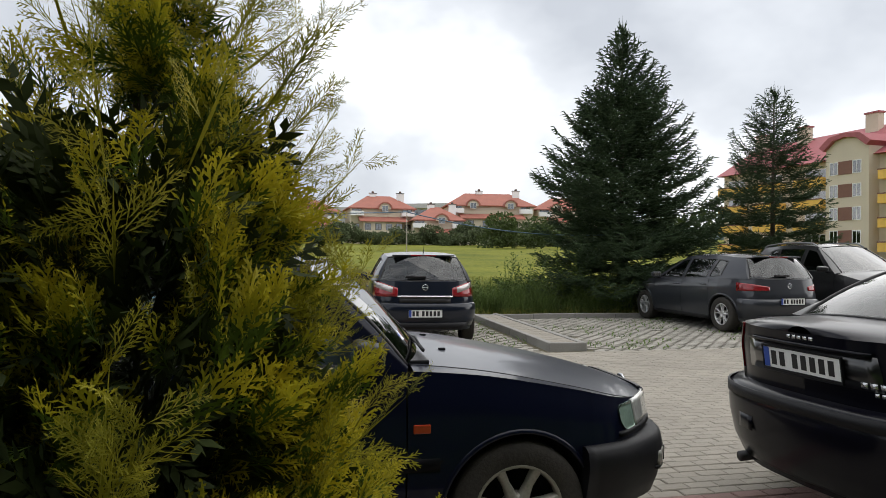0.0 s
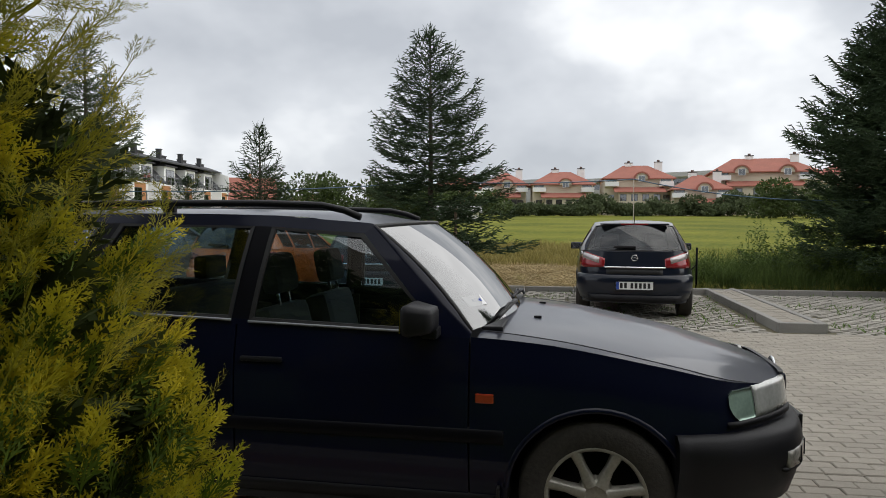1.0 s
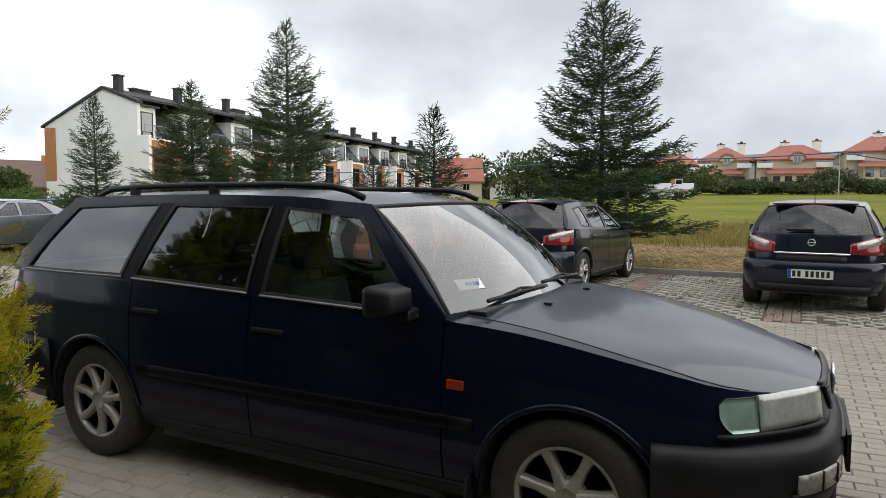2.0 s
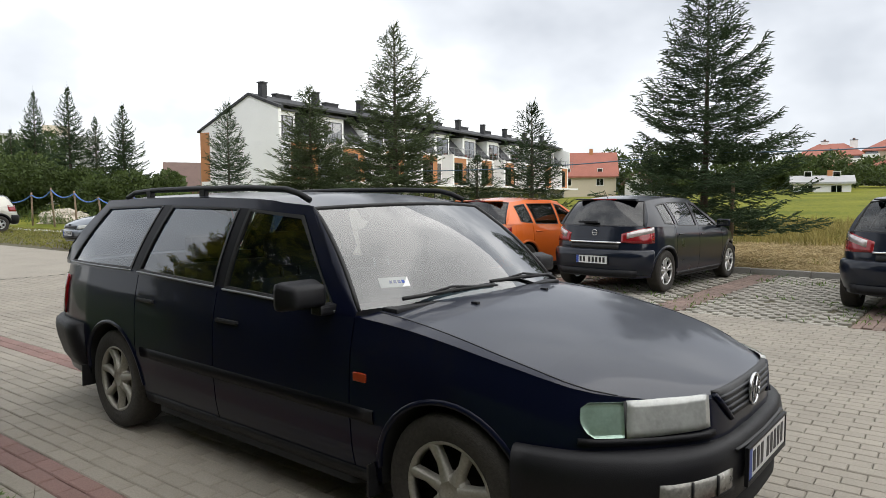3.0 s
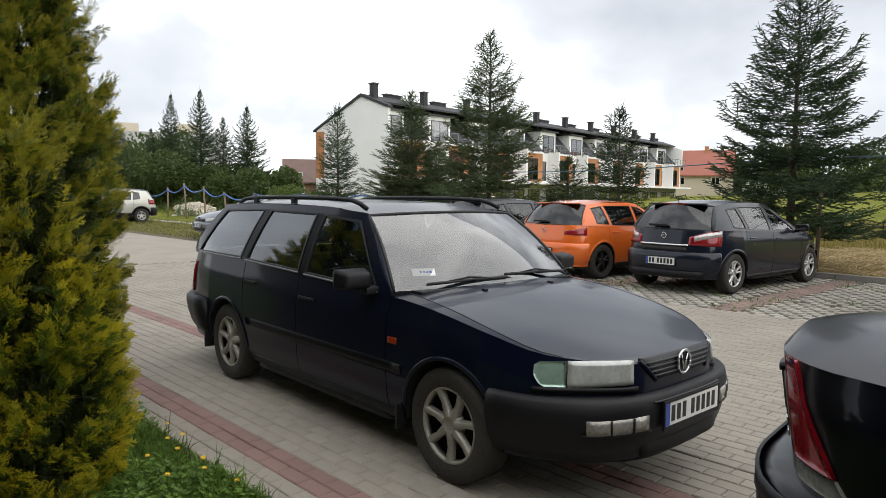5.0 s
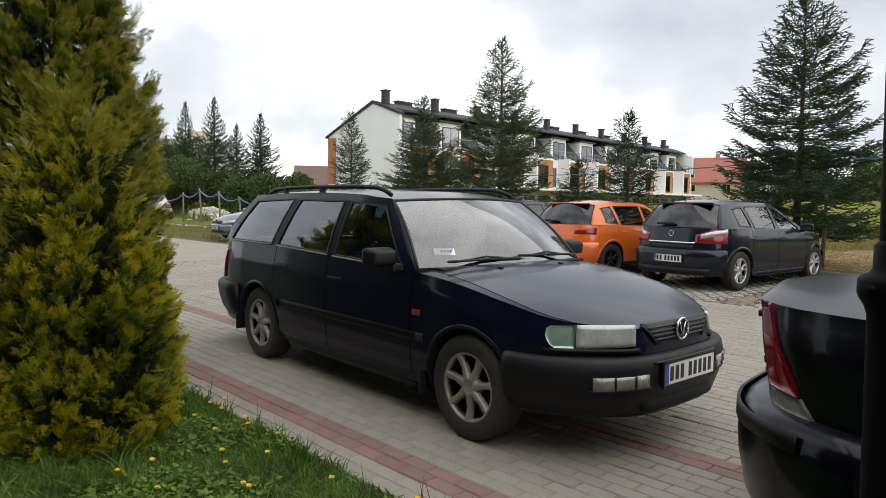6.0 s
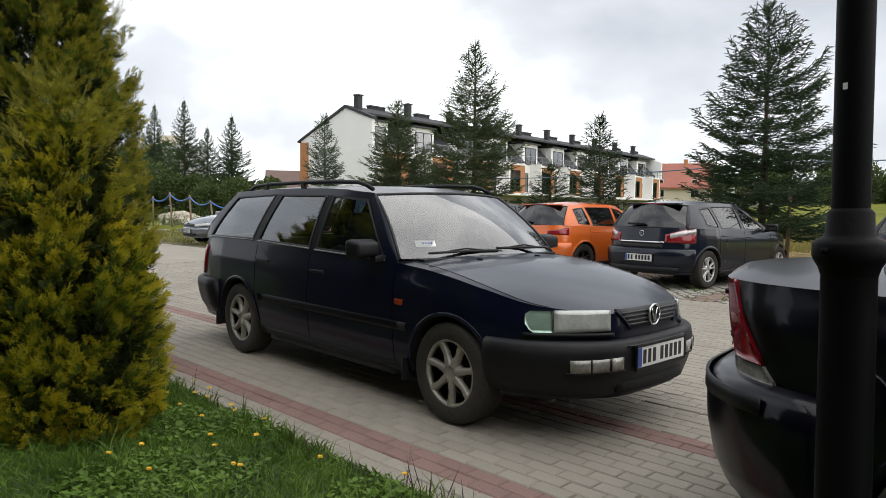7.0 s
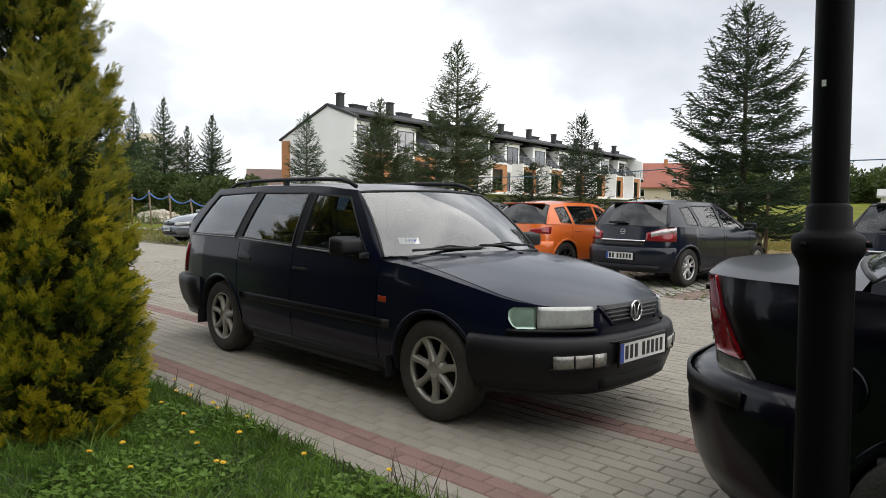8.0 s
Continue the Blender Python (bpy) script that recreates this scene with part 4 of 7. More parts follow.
def navy_estate(place):
    car, b = build_car("estate_car", ESTATE, place, "dusty navy-black estate car parked on the grey block paving")
    prof = [(-0.02, 0.572), (0.02, 0.572), (0.042, 0.552), (0.052, 0.50), (0.05, 0.45), (0.036, 0.36), (0.012, 0.275), (-0.03, 0.262)]
    fb = raw("front_bumper", *b.sweep("front", 0.295, prof, 0.045), "plastic", car, "faded black plastic bumper")
    swell = lambda y: 0.045 * math.exp(-((abs(y) / b.w0 - 0.66) / 0.17) ** 2)
    raw("bumper_groove", *b.patch("front", -0.30, 0.30, 0.535, 0.541, 0.056, 21, 2, 0.012), "rubber", fb)
    raw("air_intake", *b.patch("front", -0.36, 0.36, 0.278, 0.345, 0.034, 15, 3, 0.02), "under", fb)
    prof = [(-0.02, 0.615), (0.03, 0.61), (0.052, 0.59), (0.058, 0.54), (0.05, 0.46), (0.03, 0.36), (0.0, 0.29), (-0.03, 0.28)]
    raw("rear_bumper", *b.sweep("rear", -3.0, prof), "plastic", car, "faded black plastic bumper")
    for side in (-1, 1):
        raw("side_moulding", *strip(b, -0.36, -2.26, 0.505, 0.568, side, 0.007, 0.01), "pillar_black", car)
        raw("sill_panel", *strip(b, -0.37, -2.26, 0.235, 0.30, side, 0.004, 0.05), "plastic", car)
        for xc, r in ((0, 0.345), (-2.625, 0.352)):
            arch_lip(b, xc, r, side, car, "paint_navy", 0.018, 0.008)
        for x, z in ((-0.375, 0.235), (-3.0, 0.24)):
            boxed("mud_flap", x - 0.012, x, side * 0.78 - 0.08, side * 0.78 + 0.01, z - 0.04, z + 0.10, "rubber", car, 0.004)
        q = b.skin(-0.437, side * b.w0, 0.685)
        boxed("side_indicator", -0.474, -0.40, q[1] - 0.008, q[1] + 0.008, 0.666, 0.704, "lamp_orange", car, 0.005)
        # lamps
        raw("turn_lamp", *b.slanted("front", [(0.615, side * 0.715, side * 0.645), (0.63, side * 0.728, side * 0.645), (0.68, side * 0.742, side * 0.646), (0.715, side * 0.742, side * 0.648), (0.729, side * 0.73, side * 0.65)], 0.008, 9, 8), "lamp_turn", car, "clear front indicator lens")
        hl = raw("headlight", *b.patch("front", side * 0.640, side * 0.385, lambda y: 0.612 + 0.012 * (0.64 - abs(y)) / 0.25, 0.732, 0.009, 13, 6), "lamp_clear", car, "clear headlight with a bright reflector")
        raw("lamp_gap", *b.patch("front", side * 0.648, side * 0.637, 0.612, 0.73, 0.007, 2, 3), "rubber", car)
        raw("lamp_trim", *b.patch("front", side * 0.745, side * 0.36, 0.590, 0.612, 0.012, 13, 2), "plastic", car)
        fog = raw("fog_lamp", *b.patch("front", side * 0.585, side * 0.335, 0.418, 0.485, lambda y: 0.057 + swell(y), 11, 3, 0.03), "lamp_fog", car, "hazy fog lamp in the bumper")
        for yy in (0.42, 0.505):
            raw("fog_divider", *b.patch("front", side * yy, side * (yy - 0.008), 0.418, 0.485, lambda y: 0.061 + swell(y), 2, 2, 0.01), "plastic", fog)
        raw("fog_surround", *b.patch("front", side * 0.60, side * 0.32, 0.405, 0.418, lambda y: 0.056 + swell(y), 11, 2), "plastic", fog)
        # rear lamps wrap the tail corner
        raw("tail_lamp", *b.patch("rear", side * 0.80, side * 0.62, 0.64, 0.9, 0.008, 7, 4), "lamp_red", car, "red tail lamp")
        # rails on the roof
        pts = [(-1.02, side * 0.605, 1.405), (-1.10, side * 0.602, 1.437), (-1.2, side * 0.60, 1.458), (-1.5, side * 0.598, 1.468), (-2.0, side * 0.597, 1.470), (-2.5, side * 0.595, 1.464), (-2.75, side * 0.593, 1.45), (-2.86, side * 0.59, 1.418)]
        rail = bar("roof_rail", pts, 0.016, "plastic", car, 8, label="black roof rail")
        for x in (-1.95, -2.55):
            boxed("rail_foot", x - 0.03, x + 0.03, side * 0.597 - 0.014, side * 0.597 + 0.014, 1.41, 1.468, "plastic", rail, 0.008)
    # grille: dark mouth, bars, ring badge
    low = lambda y: 0.628 + 0.10 * max(0.0, (abs(y) - 0.235)) / 0.11
    gr = raw("grille", *b.patch("front", -0.34, 0.34, low, 0.734, 0.004, 25, 3), "rubber", car, "black grille with grey bars")
    for z in (0.645, 0.667, 0.689, 0.711):
        half = min(0.34, 0.235 + 0.11 * max(0, z - 0.628) / 0.10) - 0.004
        raw("grille_bar", *b.patch("front", -half, half, z - 0.005, z + 0.005, 0.010, 17, 2, 0.012), "grille_grey", gr)
    for side in (-1, 1):
        rows = [(side * (0.235 + 0.11 * k / 4), 0.628 + 0.10 * k / 4) for k in range(5)]
        pts = []
        for y, z in rows:
            p, nr = b.path("front", y, y + 1e-9, 2)[0]
            q = b.skin(p.x, p.y, z)
            pts.append((q[0] + nr.x * 0.003, q[1] + nr.y * 0.003, z - 0.004))
        bar("grille_frame", pts, 0.011, "paint_navy", gr, 6)
    ring = [(0.857, 0.058 * math.cos(a), 0.682 + 0.058 * math.sin(a)) for a in linspace(0, 2 * math.pi, 29)]
    bd = bar("badge", ring, 0.007, "badge", gr, 6, label="round metal badge")
    for y0, z0, y1, z1 in ((-0.034, 0.728, 0.0, 0.645), (0.0, 0.645, 0.034, 0.728)):
        bar("badge_stroke", [(0.857, y0, z0), (0.857, y1, z1)], 0.006, "badge", bd, 5)
    raw("disc", *lathe([(0.001, 0.0), (0.055, 0.0), (0.055, 0.01)], 24), "rubber", bd).matrix_basis = pose(0.853, 0, 0.682, 0, 0, -90)
    number_plate(car, 0.908, 0.0, 0.470, 1)
    # bonnet edge, washer jets, wipers, sticker
    for side in (-1, 1):
        pts = []
        for x in linspace(0.60, -0.47, 14):
            w = b.w0 if x <= b.xf else b.half(x)
            q = b.shoulder(x, w)
            u = ESTATE["shut"](x) - 0.001
            zc = b.top(x)
            pts.append((q[0], q[1] * u * side, q[2] + (max(zc, q[2]) - q[2]) * (1 - u ** 2.4) + 0.0008))
        bar("bonnet_gap", pts, 0.003, "rubber", car, 5)
        boxed("washer_jet", -0.27, -0.235, side * 0.30 - 0.012, side * 0.30 + 0.012, 0.936, 0.95, "plastic", car, 0.004)
    bm = bmesh.new()
    box(bm, -0.47, -0.38, -0.68, 0.68, 0.925, 0.949, 0.008)
    part("cowl_grille", bm, "plastic", car)
    wiper(car, (-0.385, 0.10, 0.962), (-0.40, -0.62, 0.985), (-0.375, 0.02, 0.985))
    wiper(car, (-0.375, 0.62, 0.962), (-0.395, 0.02, 1.0), (-0.40, 0.62, 0.985))
    boxed("paper_sticker", -0.002, 0.002, -0.07, 0.07, -0.028, 0.028, "sticker", car, 0, "white paper sticker", pose(-0.517, -0.55, 1.04, 0, -46, -24))
    for k in range(4):
        boxed("sticker_bar", 0.003, 0.005, -0.025 + k * 0.02, -0.012 + k * 0.02, -0.008, 0.008, "plate_blue", car, 0, "", pose(-0.517, -0.55, 1.04, 0, -46, -24))
    return car


navy_estate(pose(0, 0.83, 0))


# ---- other cars ----
def hatch_spec(wb, fo, ro, w0, h, paint_name, **more):
    """Outline of a five-door hatchback or tall car."""
    tail, nose = -wb - ro, fo
    k = h / 1.46
    s = dict(
        wb=wb, sill=0.24, wheel_r=0.316, rim_r=0.205, tyre_w=0.205, spokes=5, rim="alloy_bright", rim_style="split", arch=(0.355, 0.355),
        front=[(0, nose), (0.3, nose - 0.03), (0.5, nose - 0.1), (0.65, nose - 0.24), (0.76, nose - 0.45), (w0, nose - 1.0)],
        rear=[(0, tail), (0.35, tail + 0.015), (0.55, tail + 0.055), (0.68, tail + 0.13), (0.77, tail + 0.26), (0.83, tail + 0.48), (w0, tail + 0.9)],
        belt=[(nose, 0.66 * k), (nose - 0.25, 0.72 * k), (0.1, 0.84 * k), (-0.35, 0.915 * k), (-1.2, 0.945 * k), (-wb + 0.2, 0.985 * k), (tail + 0.1, 1.0 * k), (tail, 0.985 * k)],
        top=[(nose, 0.69 * k), (nose - 0.2, 0.78 * k), (0.2, 0.90 * k), (-0.35, 0.99 * k), (tail + 0.3, 1.0 * k), (tail, 0.99 * k)],
        rake=0.22, rake_z=0.72, rake_from=-wb - 0.1, nose_rake=0.25, cowl=-0.35, deck=tail + 0.2, deck_name="tailgate", seams=(-0.42, -1.42, -2.3),
        screen=dict(bottom=(-0.42, 0.70, 0.94 * k), bottom_mid=(-0.22, 0.985 * k), top=(-1.2, 0.57, 1.36 * k), top_mid=(-1.02, 1.40 * k)),
        back=dict(bottom=(tail + 0.24, 0.69, 0.995 * k), bottom_mid=(tail + 0.10, 1.0 * k), top=(tail + 0.50, 0.56, 1.36 * k), top_mid=(tail + 0.32, 1.395 * k)),
        roof_edge=[(-1.1, 0.575, 1.37 * k), (-1.5, 0.60, 1.41 * k), (-2.1, 0.60, 1.42 * k), (-wb - 0.1, 0.57, 1.38 * k), (tail + 0.4, 0.55, 1.36 * k)], crown=0.038,
        windows=[((-1.40, 0.965 * k), (-0.62, 0.95 * k), (-1.17, 1.31 * k), (-1.42, 1.345 * k)),
                 ((-2.2, 0.99 * k), (-1.48, 0.968 * k), (-1.49, 1.35 * k), (-2.28, 1.35 * k)),
                 ((-2.62, 1.03 * k), (-2.28, 1.0 * k), (-2.34, 1.345 * k), (-2.62, 1.31 * k))],
        glass="glass_car", rear_glass="glass_dark", paint=paint_name, mirror=(-0.6, 0.995 * k), handle=paint_name, handle_drop=0.12)
    s.update(more)
    return s


def rear_dress(car, b, lamp_y=(0.80, 0.43), lamp_z=(0.75, 1.0), plate_z=0.5, chrome=True, bumper="plastic", lamp="lamp_red", badge_z=0.9, wiper_on=True, clear_top=True):
    """Tail of a hatchback: lamps, chrome bar, plate, bumper, wiper, badge."""
    s = b.s
    tail = s["rear"][0][1]
    z0, z1 = lamp_z
    for side in (-1, 1):
        low = lambda y: z0 + (lamp_y[0] - abs(y)) / (lamp_y[0] - lamp_y[1]) * 0.01
        up = lambda y: z1 - (lamp_y[0] - abs(y)) / (lamp_y[0] - lamp_y[1]) * (z1 - z0) * 0.45
        tl = raw("tail_lamp", *b.patch("rear", side * lamp_y[0], side * lamp_y[1], low, up, 0.008, 11, 5), lamp, car, "red tail lamp with a chrome rim")
        if clear_top:
            raw("reversing_lens", *b.patch("rear", side * lamp_y[0], side * (lamp_y[1] + 0.08), lambda y: up(y) - 0.095, lambda y: up(y) - 0.012, 0.012, 7, 2, 0.006), "lamp_smoke", tl)
    if chrome:
        raw("chrome_bar", *b.patch("rear", -lamp_y[1], lamp_y[1], z0 + 0.0, z0 + 0.022, 0.022, 15, 3), "chrome", car, "chrome bar across the tailgate")
        raw("plate_recess", *b.patch("rear", -lamp_y[1] + 0.03, lamp_y[1] - 0.03, z0 - 0.11, z0 - 0.005, 0.004, 11, 2), "rubber", car)
    prof = [(-0.02, 0.66), (0.02, 0.655), (0.045, 0.63), (0.052, 0.55), (0.045, 0.42), (0.02, 0.30), (-0.03, 0.25)]
    rb = raw("rear_bumper", *b.sweep("rear", -s["wb"] - s["arch"][1] - 0.03, prof), bumper, car)
    raw("bumper_lip", *b.patch("rear", -0.66, 0.66, 0.26, 0.36, 0.047, 15, 3, 0.02), "plastic", rb)
    number_plate(car, tail - 0.056, 0, plate_z, -1, groups=(2, 5))
    ring = [(tail + s["rake"] * max(0, badge_z - s["rake_z"]) - 0.012, 0.042 * math.cos(a), badge_z + 0.042 * math.sin(a)) for a in linspace(0, 2 * math.pi, 21)]
    bd = bar("badge", ring, 0.006, "badge", car, 6, label="round metal badge")
    bar("badge_stroke", [(ring[0][0], -0.05, badge_z), (ring[0][0], 0.05, badge_z)], 0.005, "badge", bd, 5)
    if wiper_on:
        R = s["back"]
        x0, zz = R["bottom_mid"][0] - 0.03, R["bottom_mid"][1] + 0.05
        bm = bmesh.new()
        box(bm, x0 - 0.015, x0 + 0.015, -0.02, 0.30, zz - 0.012, zz + 0.022, 0.008)
        part("rear_wiper", bm, "plastic", car)
    tm = s["back"]["top_mid"]
    bar("aerial", [(tm[0] + 0.1, 0, tm[1] + 0.01), (tm[0] - 0.02, 0, tm[1] + 0.14)], 0.006, "plastic", car, 6, 0.003)
    boxed("spoiler", tm[0] - 0.004, tm[0] + 0.12, -0.5, 0.5, tm[1] - 0.012, tm[1] + 0.010, s["paint"], car, 0.012)
    boxed("brake_light", tm[0] - 0.009, tm[0] - 0.003, -0.2, 0.2, tm[1] - 0.010, tm[1] + 0.006, "lamp_red", car)
    for side in (-1, 1):
        for xc, r in ((0, s["arch"][0]), (-s["wb"], s["arch"][1])):
            arch_lip(b, xc, r, side, car, s["paint"], 0.035, 0.01)
        raw("sill_panel", *strip(b, -0.38, -s["wb"] + s["arch"][1] + 0.02, 0.225, 0.29, side, 0.008, 0.05), "plastic", car)


def front_dress(car, b, z0=0.56, z1=0.70, plate=True, k=1.0):
    """Nose: headlights, grille, bumper, plate."""
    s = b.s
    nose = s["front"][0][1]
    for side in (-1, 1):
        raw("headlight", *b.patch("front", side * 0.74, side * 0.40, lambda y: z0 * k + 0.05 * (abs(y) - 0.4) / 0.34, lambda y: z1 * k * 0.95 + 0.03 * (abs(y) - 0.4) / 0.34, 0.008, 9, 4), "lamp_clear", car, "clear headlight")
    raw("grille", *b.patch("front", -0.36, 0.36, z0 * k + 0.02, z1 * k * 0.94, 0.006, 11, 3), "rubber", car)
    prof = [(-0.02, 0.55 * k), (0.03, 0.54 * k), (0.045, 0.48 * k), (0.035, 0.36 * k), (0.01, 0.25), (-0.03, 0.24)]
    raw("front_bumper", *b.sweep("front", s["arch"][0] + 0.03, prof), s.get("bumper_paint", s["paint"]), car)
    raw("air_intake", *b.patch("front", -0.45, 0.45, 0.29 * k, 0.38 * k, 0.045, 9, 2), "rubber", car)
    if plate:
        number_plate(car, nose + 0.05, 0, 0.44 * k, 1, groups=(2, 5))


HATCH = hatch_spec(2.614, 0.87, 0.70, 0.872, 1.46, "paint_slate")
car, b = build_car("hatchback_car", HATCH, pose(-2.99, 10.75, 0, 0, 0, 87.2), "slate blue hatchback with dark rear windows, parked nose to the kerb", "cars in the parking bays")
rear_dress(car, b, bumper="paint_slate"), front_dress(car, b)
HATCH_CLEAR = dict(HATCH, rear_glass="glass_car", paint="paint_grey", handle="paint_grey")
car, b = build_car("hatchback_car", dict(HATCH_CLEAR, paint="paint_slate"), pose(1.04, 10.86, 0, 0, 0, 86.5), "slate blue hatchback with clear windows and a pale roof", "cars in the parking bays")
rear_dress(car, b, bumper="paint_slate"), front_dress(car, b)
SMALL = hatch_spec(2.469, 0.82, 0.71, 0.842, 1.43, "paint_orange", rim="alloy_black", handle="paint_orange")
car, b = build_car("hatchback_car", SMALL, pose(-5.40, 10.57, 0, 0, 0, 87.2), "bright orange hatchback with black wheels, parked nose to the kerb", "cars in the parking bays")
rear_dress(car, b, lamp_y=(0.78, 0.46), lamp_z=(0.80, 0.93), chrome=False, bumper="paint_orange", clear_top=False, badge_z=0.87), front_dress(car, b)
GREY = hatch_spec(2.61, 0.85, 0.70, 0.86, 1.44, "paint_silver", rear_glass="glass_car")
GREY["paint"] = "paint_grey"
car, b = build_car("hatchback_car", GREY, pose(-8.0, 10.7, 0, 0, 0, 88), "blue-grey hatchback, parked nose to the kerb", "cars in the parking bays")
rear_dress(car, b, bumper="paint_grey", chrome=False), front_dress(car, b)
WIDE = hatch_spec(2.685, 0.90, 0.80, 0.905, 1.50, "paint_grey", wheel_r=0.33, arch=(0.37, 0.37), rear_glass="glass_car")
car, b = build_car("hatchback_car", WIDE, pose(7.49, 11.68, 0, 0, 0, 94), "graphite hatchback with bright alloy wheels, under the spruce", "cars in the parking bays")
rear_dress(car, b, lamp_y=(0.82, 0.42), lamp_z=(0.80, 0.95), plate_z=0.62, chrome=False, bumper="paint_grey", clear_top=False, badge_z=0.90), front_dress(car, b)

SALOON = dict(HATCH)
SALOON.update(
    shape=[(0, 0.94), (0.2, 0.985), (0.5, 1.0), (0.80, 0.992), (0.87, 0.984), (0.91, 0.955), (0.95, 0.945), (1.0, 0.925)],
    wb=2.715, wheel_r=0.318, arch=(0.34, 0.336), sill=0.22,
    front=[(0, 0.86), (0.3, 0.83), (0.5, 0.76), (0.68, 0.58), (0.8, 0.3), (0.9, -0.25)],
    rear=[(0, -3.60), (0.3, -3.585), (0.5, -3.535), (0.62, -3.46), (0.72, -3.34), (0.81, -3.10), (0.87, -2.7), (0.9, -2.2)],
    belt=[(0.86, 0.66), (0.5, 0.74), (0.1, 0.84), (-0.4, 0.92), (-1.3, 0.96), (-2.4, 1.0), (-3.0, 1.03), (-3.45, 1.03), (-3.6, 1.025)],
    top=[(0.86, 0.70), (0.5, 0.83), (0.1, 0.91), (-0.4, 0.98), (-2.9, 1.085), (-3.3, 1.088), (-3.5, 1.076), (-3.6, 1.06)],
    rake=-0.16, rake_z=0.70, rake_from=-3.0, cowl=-0.42, deck=-3.02, deck_name="boot_lid", seams=(-0.5, -1.5, -2.42),
    screen=dict(bottom=(-0.5, 0.72, 0.94), bottom_mid=(-0.3, 0.99), top=(-1.3, 0.57, 1.35), top_mid=(-1.12, 1.385)),
    back=dict(bottom=(-3.0, 0.66, 1.05), bottom_mid=(-3.12, 1.09), top=(-2.42, 0.54, 1.34), top_mid=(-2.5, 1.375)),
    roof_edge=[(-1.2, 0.575, 1.355), (-1.6, 0.59, 1.39), (-2.2, 0.57, 1.375), (-2.5, 0.54, 1.33), (-3.1, 0.56, 1.25)], crown=0.036,
    windows=[((-1.46, 0.985), (-0.72, 0.965), (-1.28, 1.30), (-1.48, 1.33)), ((-2.45, 1.03), (-1.54, 0.99), (-1.55, 1.33), (-2.2, 1.31))],
    paint="paint_volvo", mirror=(-0.68, 1.0), handle="paint_volvo", rear_glass="glass_car", rim="alloy_bright")


def dark_saloon(place):
    car, b = build_car("saloon_car", SALOON, place, "dark violet-blue saloon parked in front of the estate car")
    for side in (-1, 1):
        # tall lamps on the shoulders: red above, smoky lens below
        tl = raw("tail_lamp", *b.slanted("rear", [(0.757, side * 0.705, side * 0.575), (0.85, side * 0.67, side * 0.57), (0.95, side * 0.635, side * 0.56), (1.03, side * 0.61, side * 0.55)], 0.010, 9, 10), "lamp_red", car, "tall red tail lamp")
        raw("reversing_lens", *b.slanted("rear", [(0.69, side * 0.73, side * 0.58), (0.753, side * 0.706, side * 0.576)], 0.010, 9, 4), "lamp_fog", tl)
        raw("shoulder_strip", *strip(b, -0.4, -2.95, 0.50, 0.56, side, 0.012, 0.01), "plastic", car)
        for xc, r in ((0, 0.34), (-2.715, 0.336)):
            arch_lip(b, xc, r, side, car, "paint_volvo", 0.03, 0.008)
    prof = [(-0.02, 0.70), (0.05, 0.695), (0.09, 0.66), (0.10, 0.58), (0.095, 0.50), (0.07, 0.36), (0.03, 0.26), (-0.03, 0.23)]
    rb = raw("rear_bumper", *b.sweep("rear", -3.13, prof), "paint_volvo", car, "painted rear bumper with a black strip")
    raw("bumper_strip", *b.patch("rear", -0.74, 0.74, 0.615, 0.675, 0.106, 25, 3, 0.012), "plastic", rb)
    raw("tow_cover", *b.patch("rear", 0.30, 0.42, 0.44, 0.52, 0.098, 5, 3, 0.006), "paint_volvo", rb)
    bar("exhaust_pipe", [(-3.3, 0.50, 0.25), (-3.60, 0.50, 0.235)], 0.03, "rubber", car, 12)
    raw("plate_recess", *b.patch("rear", -0.44, 0.44, 0.79, 0.955, 0.004, 13, 3, 0.01), "paint_black", car)
    number_plate(car, -3.637, 0, 0.872, -1, groups=(2, 5), tilt=8)
    raw("boot_handle", *b.patch("rear", -0.42, 0.42, 0.955, 0.972, 0.016, 13, 3, 0.02), "paint_volvo", car)
    # plain bars where the maker's and model's lettering is
    for k in range(5):
        raw("letter_bar", *b.patch("rear", 0.09 - k * 0.04, 0.065 - k * 0.04, 0.992, 1.012, 0.006, 2, 2, 0.004), "badge", car)
    for k in range(3):
        raw("model_bar", *b.patch("rear", -0.34 - k * 0.045, -0.372 - k * 0.045, 0.80, 0.83, 0.006, 2, 2, 0.004), "badge", car)
    for k in range(2):
        raw("model_bar", *b.patch("rear", -0.40 - k * 0.03, -0.42 - k * 0.03, 0.765, 0.785, 0.006, 2, 2, 0.004), "badge", car)
    # round fuel cover on the wing
    q = b.skin(-3.06, -b.half(-3.06), 0.735)
    cover = raw("fuel_cover", *lathe([(0.001, -0.006), (0.076, -0.006), (0.080, -0.003), (0.082, 0.006)], 28), "paint_volvo", car, "round fuel cover")
    cover.location = (q[0], q[1], q[2])
    cover.rotation_euler = (0, 0, radians(-14))
    front_dress(car, b)
    return car


dark_saloon(pose(5.25, 0.605, 0, 0, 0, 4.5))

